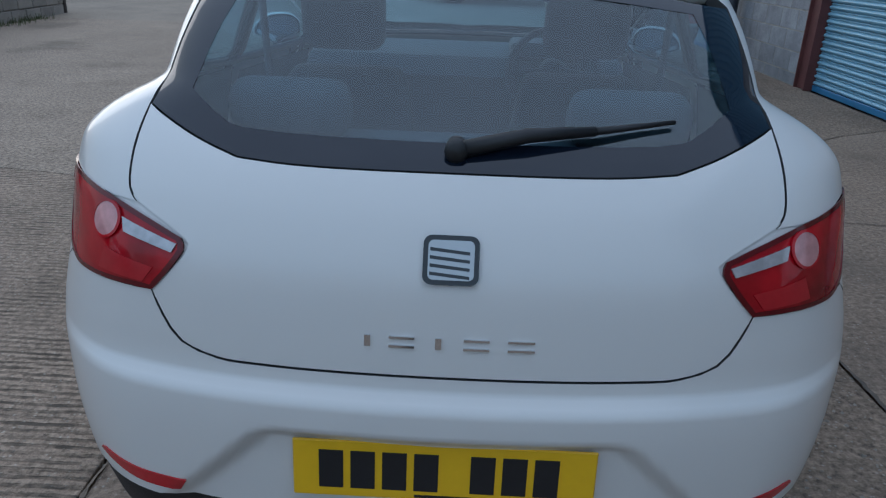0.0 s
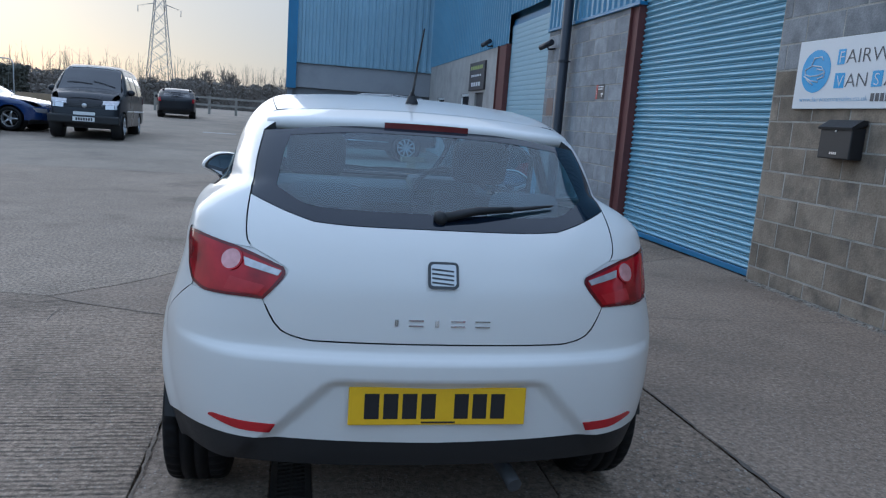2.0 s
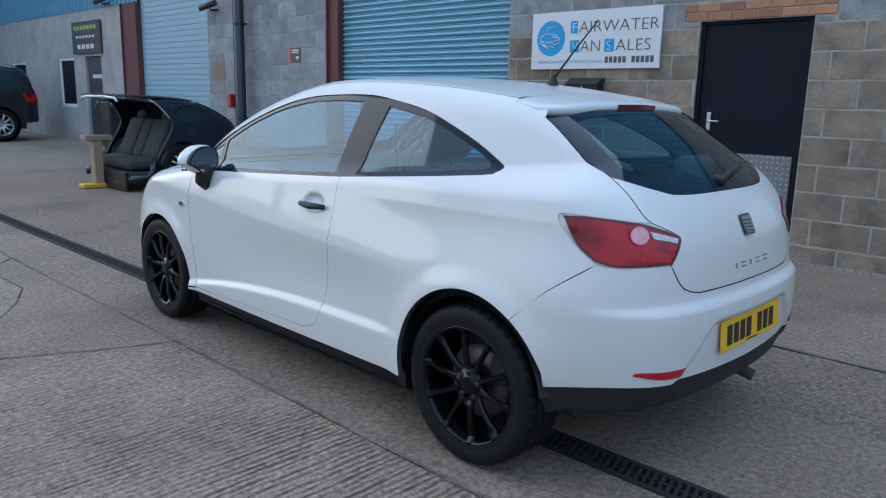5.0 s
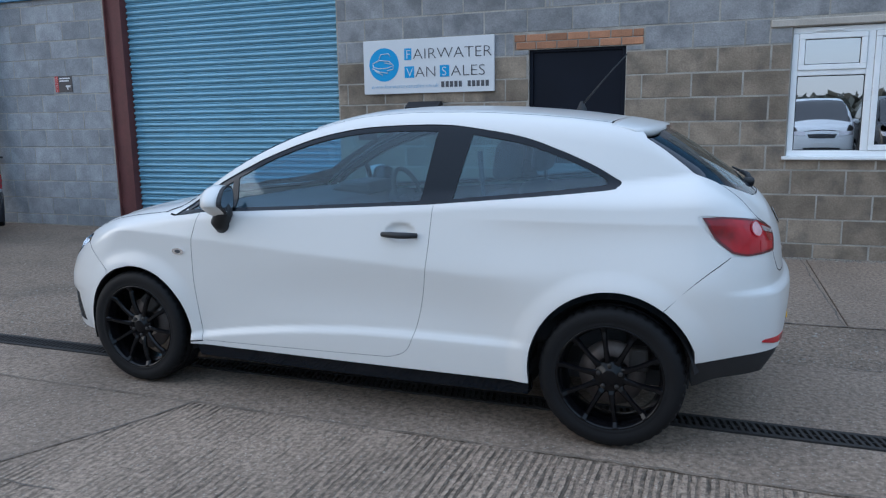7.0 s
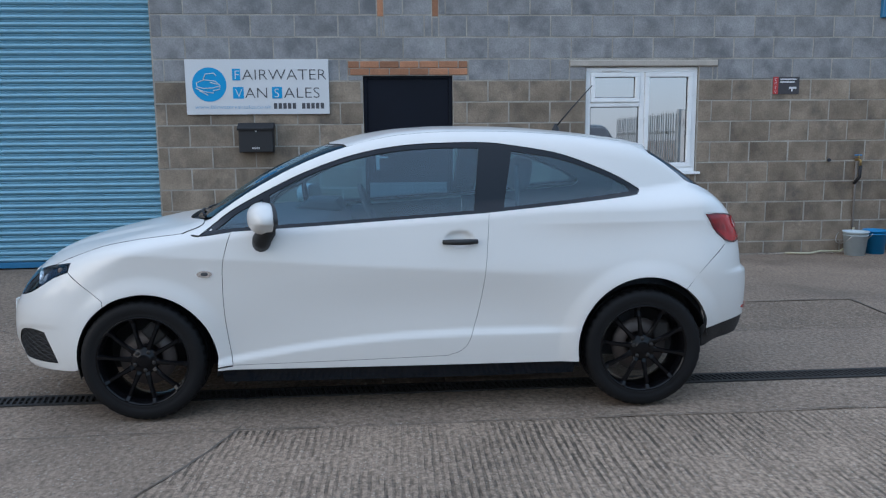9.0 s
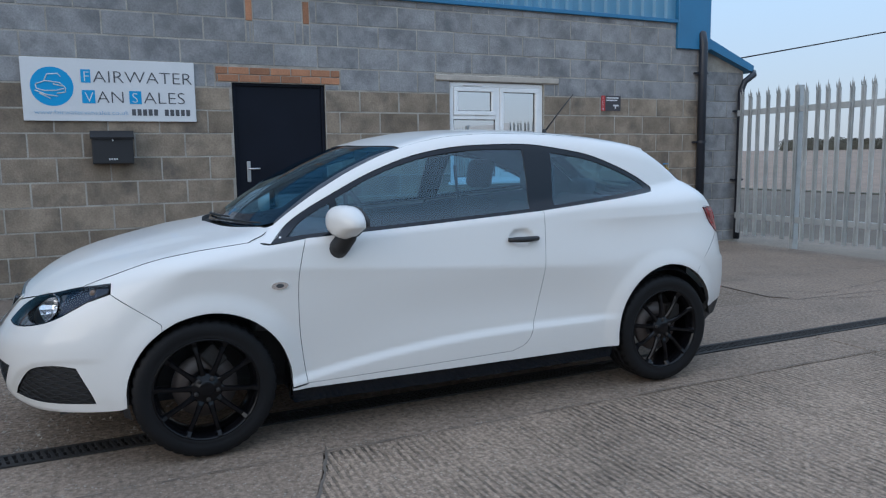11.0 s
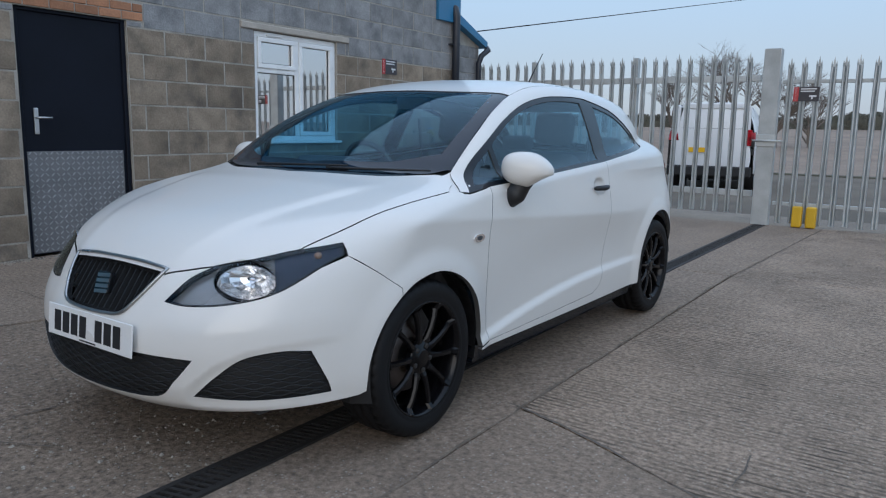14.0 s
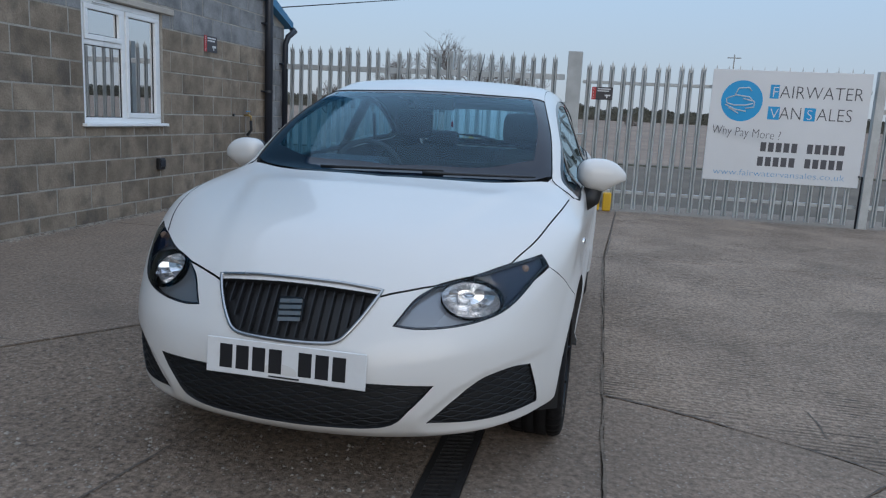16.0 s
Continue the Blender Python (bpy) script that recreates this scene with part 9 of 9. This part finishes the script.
# ---- left side of the yard: low wall, posts, wire fence ----
lw = tagged(empty("wall_low"), "low stained concrete wall with a rusty end post", "wall", kind="structure")
M_OLDPOST = mat("dark_brown_steel", (0.06, 0.045, 0.038), 0.7, var=0.2, scale=6)
M_OLDWALL = mat("stained_concrete_wall", (0.27, 0.235, 0.20), 0.9, rand=0.18, var=0.25, scale=2, fvar=0.15, bump=0.004, stain=(0.16, 0.14, 0.12), stain_amt=0.6, stain_scale=1.5)
part("wall_core", boxm((-7.61, 5.5, -0.05), (-7.39, 14.88, 0.84)), M_MORTAR, lw)
rw = random.Random(31)
for r in range(4):
    y = 5.5 - (r % 2) * 0.22
    while y < 14.86:
        y1 = min(y + 0.44, 14.88)
        q = rw.uniform(-0.006, 0.006)
        part("block", boxm((-7.64, max(y, 5.5) + 0.004, -0.03 + r * 0.2175), (-7.36 + q, y1 - 0.006, 0.175 + r * 0.2175), 0.012), M_OLDWALL, lw)
        y += 0.45
part("coping", boxm((-7.66, 5.5, 0.842), (-7.34, 14.9, 0.945), 0.015), M_OLDWALL, lw)
part("end_post", boxm((-7.65, 14.9, -0.05), (-7.35, 14.97, 0.95), 0.004), M_OLDPOST, lw)
part("upright", boxm((-7.60, 13.50, 0.945), (-7.42, 13.68, 2.02), 0.006), M_GALV, lw)
rnd = random.Random(12)
bm = bmesh.new()
for k in range(1500):
    y, x = rnd.uniform(6, 14.0), -7.36 + abs(rnd.gauss(0, 0.16))
    h = rnd.uniform(0.03, 0.13)
    d = Vector((rnd.uniform(-0.04, 0.04), rnd.uniform(-0.04, 0.04), h))
    p = Vector((x, y, 0))
    w = Vector((rnd.uniform(-1, 1), rnd.uniform(-1, 1), 0)) * 0.008
    bm.faces.new([bm.verts.new(v) for v in (p - w, p + w, p + d)])
M_WEED = mat("dull_weeds", (0.09, 0.10, 0.045), 0.9, var=0.3, scale=8)
tagged(obj("weeds", bm, M_WEED), "dull grass and weeds along the wall foot", "weeds", kind="stuff")
site = tagged(empty("site_fence"), "wire site fence panels with rounded tube frames behind the parked cars", "fence", kind="structure")
for x0, x1, top_, y in ((-20.6, -17.2, 2.30, 26.4), (-17.0, -13.55, 2.33, 26.5), (-13.35, -9.55, 2.37, 26.6)):
    z0 = yard(y)
    bm = tube(bmesh.new(), [(x0, y, z0), (x0, y, top_ - 0.15), (x0 + 0.05, y, top_ - 0.04), (x0 + 0.17, y, top_), (x1 - 0.17, y, top_ - 0.06), (x1 - 0.05, y, top_ - 0.10), (x1, y, top_ - 0.22), (x1, y, z0)], 0.021, 6)
    tube(bm, [(x0, y, z0 + 0.18), (x1, y, z0 + 0.18)], 0.018, 5)
    frame_ = part("panel_frame", bm, M_GALV, site)
    bm = bmesh.new()
    for k in range(1, 24):
        x = x0 + (x1 - x0) * k / 24
        tube(bm, [(x, y, z0 + 0.18), (x, y, top_ - 0.05)], 0.0025, 3, caps=False)
    tagged(part("wire_mesh", bm, M_GALV, frame_), kind="stuff")
M_OLDRAIL = mat("weathered_rail_timber", (0.27, 0.25, 0.22), 0.9, var=0.2, scale=3)
rf = tagged(empty("rail_fence"), "timber post and rail fence at the end of the yard", "fence", kind="structure")
for k in range(8):
    part("post", boxm((-9.0 + k * 1.6, 48.0, 0.5), (-8.86 + k * 1.6, 48.14, 1.80)), M_OLDRAIL, rf)
for z in (1.18, 1.62):
    part("rail", boxm((-9.0, 47.96, z), (2.4, 48.0, z + 0.12)), M_OLDRAIL, rf)
part("line", boxm((-3.6, 27.0, 0.315), (-2.5, 27.15, 0.321)), M_SIGNWHITE, tagged(empty("road_marking"), "short white painted line on the yard", "road marking", kind="structure"))
sm = tagged(empty("stored_timber"), "stack of timber and pallets behind the parked cars", "timber stack")
for k in range(6):
    part("plank", boxm((-10.5 + 0.1 * k, 27.4, 0.30 + k * 0.16), (-7.6 - 0.15 * k, 28.4, 0.455 + k * 0.16)), M_WOOD, sm)

# ---- land beyond ----
fieldm = prism(bmesh.new(), [(-17.2, -0.3), (-17.2, -0.10), (-30, 0.02), (-82, 1.72), (-300, 3.0), (-300, -0.3)], "x", -400, 400)
tagged(obj("field", fieldm, M_FIELD), "brown winter field rising gently beyond the fence", "field", kind="structure")
road = boxm((-200, -17.1, -0.28), (200, FY - 0.1, -0.05))
tagged(obj("road", road, mat("grey_road", (0.16, 0.135, 0.108), 0.95, spec=0.1, var=0.2, scale=0.5, fvar=0.15, fine=40, bump=0.003, stain=(0.10, 0.09, 0.078), stain_amt=0.5)), "grey lane behind the fence", "road", kind="structure")
# verge strip whose dark colour also paints the shadow along it
part("kerb", boxm((-200, -17.35, -0.2), (200, -17.05, 0.0), 0.02), mat("shadowed_verge", (0.10, 0.095, 0.07), 0.95, var=0.3, scale=2), tagged(empty("verge"), "grass verge along the far side of the lane, darkened for its shadow", "verge", kind="structure"))
# dry twig colour, lightened in place of haze before the trees
M_TWIG = mat("hazed_bare_twigs", (0.17, 0.145, 0.125), 0.95, var=0.2, scale=0.3)
# grey-brown scrub, paler than the hedge to imitate haze by colour
M_SCRUB = mat("hazed_winter_scrub", (0.20, 0.175, 0.15), 0.95, var=0.3, scale=0.5, fvar=0.2, fine=6)
# hedge leaves greyed and raised in tone, haze painted into them
M_HEDGE = mat("hazed_hedge", (0.10, 0.098, 0.078), 0.95, var=0.35, scale=0.5, fvar=0.2, fine=6)


def bare_tree(name, at, height, spread, seed, label, levels=4):
    rr = random.Random(seed)
    e = tagged(empty(name, at, rr.uniform(0, 360)), label, "tree", "bare trees")
    trunk, crown = bmesh.new(), bmesh.new()

    fine = 0.45 if levels > 4 else 0.6

    def grow(b, p, d, ln, r, depth):
        q = p + d * ln
        mid_ = p.lerp(q, 0.5) + Vector((rr.uniform(-1, 1), rr.uniform(-1, 1), 0)) * ln * 0.06
        tube(b, [p, mid_, q], [r, r * 0.8, r * 0.6], 4 if depth else 7, caps=False)
        if depth >= levels:
            return
        for k in range(rr.choice((3, 4, 5)) if depth else 7):
            nd = (d + Vector((rr.uniform(-1, 1) * spread, rr.uniform(-1, 1) * spread, rr.uniform(-0.1, 0.55)))).normalized()
            grow(crown, p.lerp(q, rr.uniform(0.55, 1.0)), nd, ln * rr.uniform(0.55, 0.8), r * fine, depth + 1)
    grow(trunk, Vector((0, 0, -0.3)), Vector((0, 0, 1)), height * 0.30, height * 0.022, 0)
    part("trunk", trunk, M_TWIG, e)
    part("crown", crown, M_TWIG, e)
    return e


def hedge(name, x0, x1, y, h, depth, n, seed, label, leaf=0.16, m=None, base=0.0):
    rr = random.Random(seed)
    b = bmesh.new()
    for k in range(n):
        x = rr.uniform(x0, x1)
        top_ = h * (0.75 + 0.35 * noise.noise((x * 0.13, seed, 0)) + 0.2 * noise.noise((x * 0.7, seed, 3)))
        z = top_ * (1 - rr.random() ** 1.6) - 0.2
        p = Vector((x, y + rr.uniform(-depth, depth), z))
        u = Vector((rr.uniform(-1, 1), rr.uniform(-1, 1), rr.uniform(-1, 1))).normalized() * leaf * rr.uniform(0.5, 1.4)
        v = Vector((rr.uniform(-1, 1), rr.uniform(-1, 1), rr.uniform(-0.3, 1))).normalized() * leaf * rr.uniform(0.5, 1.6)
        b.faces.new([b.verts.new(q) for q in (p - u, p + v, p + u, p - v * 0.6)])
    prev = None                                    # the dense inside of the hedge
    for k in range(int((x1 - x0) / 0.5) + 1):
        x = x0 + k * 0.5
        top_ = h * (0.62 + 0.35 * noise.noise((x * 0.13, seed, 0)) + 0.2 * noise.noise((x * 0.7, seed, 3)) + 0.12 * noise.noise((x * 2.3, seed, 5)))
        row = [b.verts.new((x, y + dy, z)) for dy, z in ((-depth * 0.5, -0.3), (-depth * 0.2, top_), (depth * 0.2, top_), (depth * 0.5, -0.3))]
        if prev:
            for i in range(3):
                b.faces.new((prev[i], prev[i + 1], row[i + 1], row[i]))
        prev = row
    o = tagged(obj(name, b, m or M_HEDGE), label, "hedge", kind="stuff")
    o.location.z = base
    return o


hedge("hedge", -70, 70, -82, 2.1, 1.5, 30000, 1, "dark winter hedge at the far side of the field", 0.13, base=1.72)
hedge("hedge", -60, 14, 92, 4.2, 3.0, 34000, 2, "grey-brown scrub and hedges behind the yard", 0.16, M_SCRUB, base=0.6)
hedge("hedge", -60, -30, -2, 3.2, 6.0, 6000, 7, "bushes beyond the far side of the yard", 0.4)
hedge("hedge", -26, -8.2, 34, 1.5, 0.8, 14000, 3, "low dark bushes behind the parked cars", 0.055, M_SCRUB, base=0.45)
hedge("evergreen_bush", -12.45, -11.3, 33, 2.7, 0.5, 5000, 8, "dark evergreen bush behind the parked cars", 0.07, base=0.42)
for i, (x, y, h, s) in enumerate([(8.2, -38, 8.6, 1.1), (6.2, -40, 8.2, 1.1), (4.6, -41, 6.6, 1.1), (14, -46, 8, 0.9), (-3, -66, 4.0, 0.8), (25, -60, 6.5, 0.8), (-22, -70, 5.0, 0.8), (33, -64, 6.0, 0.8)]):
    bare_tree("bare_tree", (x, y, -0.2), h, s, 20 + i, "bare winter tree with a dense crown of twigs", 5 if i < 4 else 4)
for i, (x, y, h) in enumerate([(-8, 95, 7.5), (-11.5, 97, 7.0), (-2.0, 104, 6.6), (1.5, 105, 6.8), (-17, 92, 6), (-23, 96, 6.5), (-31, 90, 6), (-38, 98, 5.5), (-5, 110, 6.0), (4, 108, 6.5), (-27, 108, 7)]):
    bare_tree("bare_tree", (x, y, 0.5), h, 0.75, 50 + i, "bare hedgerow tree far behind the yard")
rr = random.Random(77)
bm = bmesh.new()
for k in range(420):                                   # tall bare stems over the scrub
    p = Vector((rr.uniform(-46, 0), rr.uniform(84, 98), 0.4))
    top_ = p + Vector((rr.gauss(0, 0.5), rr.gauss(0, 0.5), rr.uniform(3.2, 6.0)))
    tube(bm, [p, p.lerp(top_, 0.6) + Vector((rr.gauss(0, 0.12), 0, 0)), top_], [0.03, 0.02, 0.008], 3, caps=False)
    for j in range(4):
        q = p.lerp(top_, rr.uniform(0.45, 0.95))
        tube(bm, [q, q + Vector((rr.gauss(0, 0.45), rr.gauss(0, 0.3), rr.uniform(0.4, 1.1)))], [0.012, 0.005], 3, caps=False)
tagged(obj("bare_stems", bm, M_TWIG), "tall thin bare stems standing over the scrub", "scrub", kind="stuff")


def pylon(at, h, label, rz=20):
    e = tagged(empty("pylon", at, rz), label, "pylon", "pylons")
    b = bmesh.new()
    wd = lambda z: 4.2 * (1 - z / h) ** 1.15 + 0.7
    r = 0.12 * h / 45
    levels = [h * k / 11 for k in range(12)]
    for sx, sy in ((1, 1), (1, -1), (-1, 1), (-1, -1)):
        tube(b, [(sx * wd(z), sy * wd(z), z) for z in levels], r, 4)
    for z0, z1 in zip(levels, levels[1:]):
        for k in range(4):
            c0, c1 = ((1, 1), (1, -1), (-1, -1), (-1, 1))[k], ((1, -1), (-1, -1), (-1, 1), (1, 1))[k]
            tube(b, [(c0[0] * wd(z0), c0[1] * wd(z0), z0), (c1[0] * wd(z1), c1[1] * wd(z1), z1)], r * 0.6, 3)
            tube(b, [(c1[0] * wd(z0), c1[1] * wd(z0), z0), (c0[0] * wd(z1), c0[1] * wd(z1), z1)], r * 0.6, 3)
    part("lattice_tower", b, M_PYLON, e)
    for z, l in ((h * 0.66, 7.5), (h * 0.79, 9.0), (h * 0.92, 6.5)):
        for s in (1, -1):
            b = bmesh.new()
            tube(b, [(s * wd(z), 0.6, z + 1.5), (s * l, 0, z), (s * wd(z), 0.6, z)], r * 0.8, 3)
            tube(b, [(s * wd(z), -0.6, z + 1.5), (s * l, 0, z), (s * wd(z), -0.6, z)], r * 0.8, 3)
            tube(b, [(s * l, 0, z), (s * l, 0, z - 2.2)], r * 1.1, 3)
            part("cross_arm", b, M_PYLON, e)
    return e


# pylon steel made paler, its colour carrying the haze of distance
M_PYLON = mat("hazed_lattice_steel", (0.34, 0.33, 0.32), 0.7, metal=0.3)
pylon((-51, 295, 0), 52, "tall steel lattice electricity pylon")
pylon((-339, 730, -3), 66, "distant steel electricity pylon")
pylon((-300, 1290, -5), 48, "far distant electricity pylon")
# ridge on the horizon, its haze painted as a pale base colour
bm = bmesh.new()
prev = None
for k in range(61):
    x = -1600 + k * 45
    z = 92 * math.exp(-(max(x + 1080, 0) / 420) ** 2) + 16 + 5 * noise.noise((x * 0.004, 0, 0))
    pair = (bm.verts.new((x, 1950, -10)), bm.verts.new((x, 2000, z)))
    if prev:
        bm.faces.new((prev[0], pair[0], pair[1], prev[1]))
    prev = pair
tagged(obj("backdrop", bm, mat("hazed_distant_hill", (0.36, 0.37, 0.38), 1.0, var=0.08, scale=0.01, fvar=0.0)), "hazy blue distant ridge", "hills", kind="structure")
bm = tube(bmesh.new(), [(-10.3, -54, -0.3), (-10.3, -54, 7.0)], 0.045, 6)
tube(bm, [(-10.8, -54, 6.75), (-9.8, -54, 6.75)], 0.035, 4)
tagged(obj("telegraph_pole", bm, M_OLDRAIL), "slim pole with a cross arm beyond the field", "pole")

# ---- blocks of the walls, one by one ----
holes = [DOOR, WIN, (2.585, 3.925, 2.09, 2.252), (-0.29, 1.435, 2.184, 2.254), (3.515, 3.59, 2.72, 2.965), (2.91, 2.985, 2.72, 2.965)]
for r in block_rects(-2.76, R1[0] - 0.01, 0.0, 3.05, holes):
    up = r[2] > 2.02
    block_piece(wall_west, WX, r, M_BLOCK_NEW if up else M_BLOCK, up)
for r in block_rects(9.42, 11.72, 0.0, 3.05, []):
    block_piece(pier_a, WX, r, M_BLOCK_PALE, 2)
for r in block_rects(11.95, 12.82, 0.0, 3.05, []):
    block_piece(pier_b, WX, r, M_BLOCK_PALE, 2)
for r in block_rects(-3.61, -2.78, 0.0, 2.46, []):
    block_piece(lean, WX + 0.133, r, M_BLOCK_NEW, True)
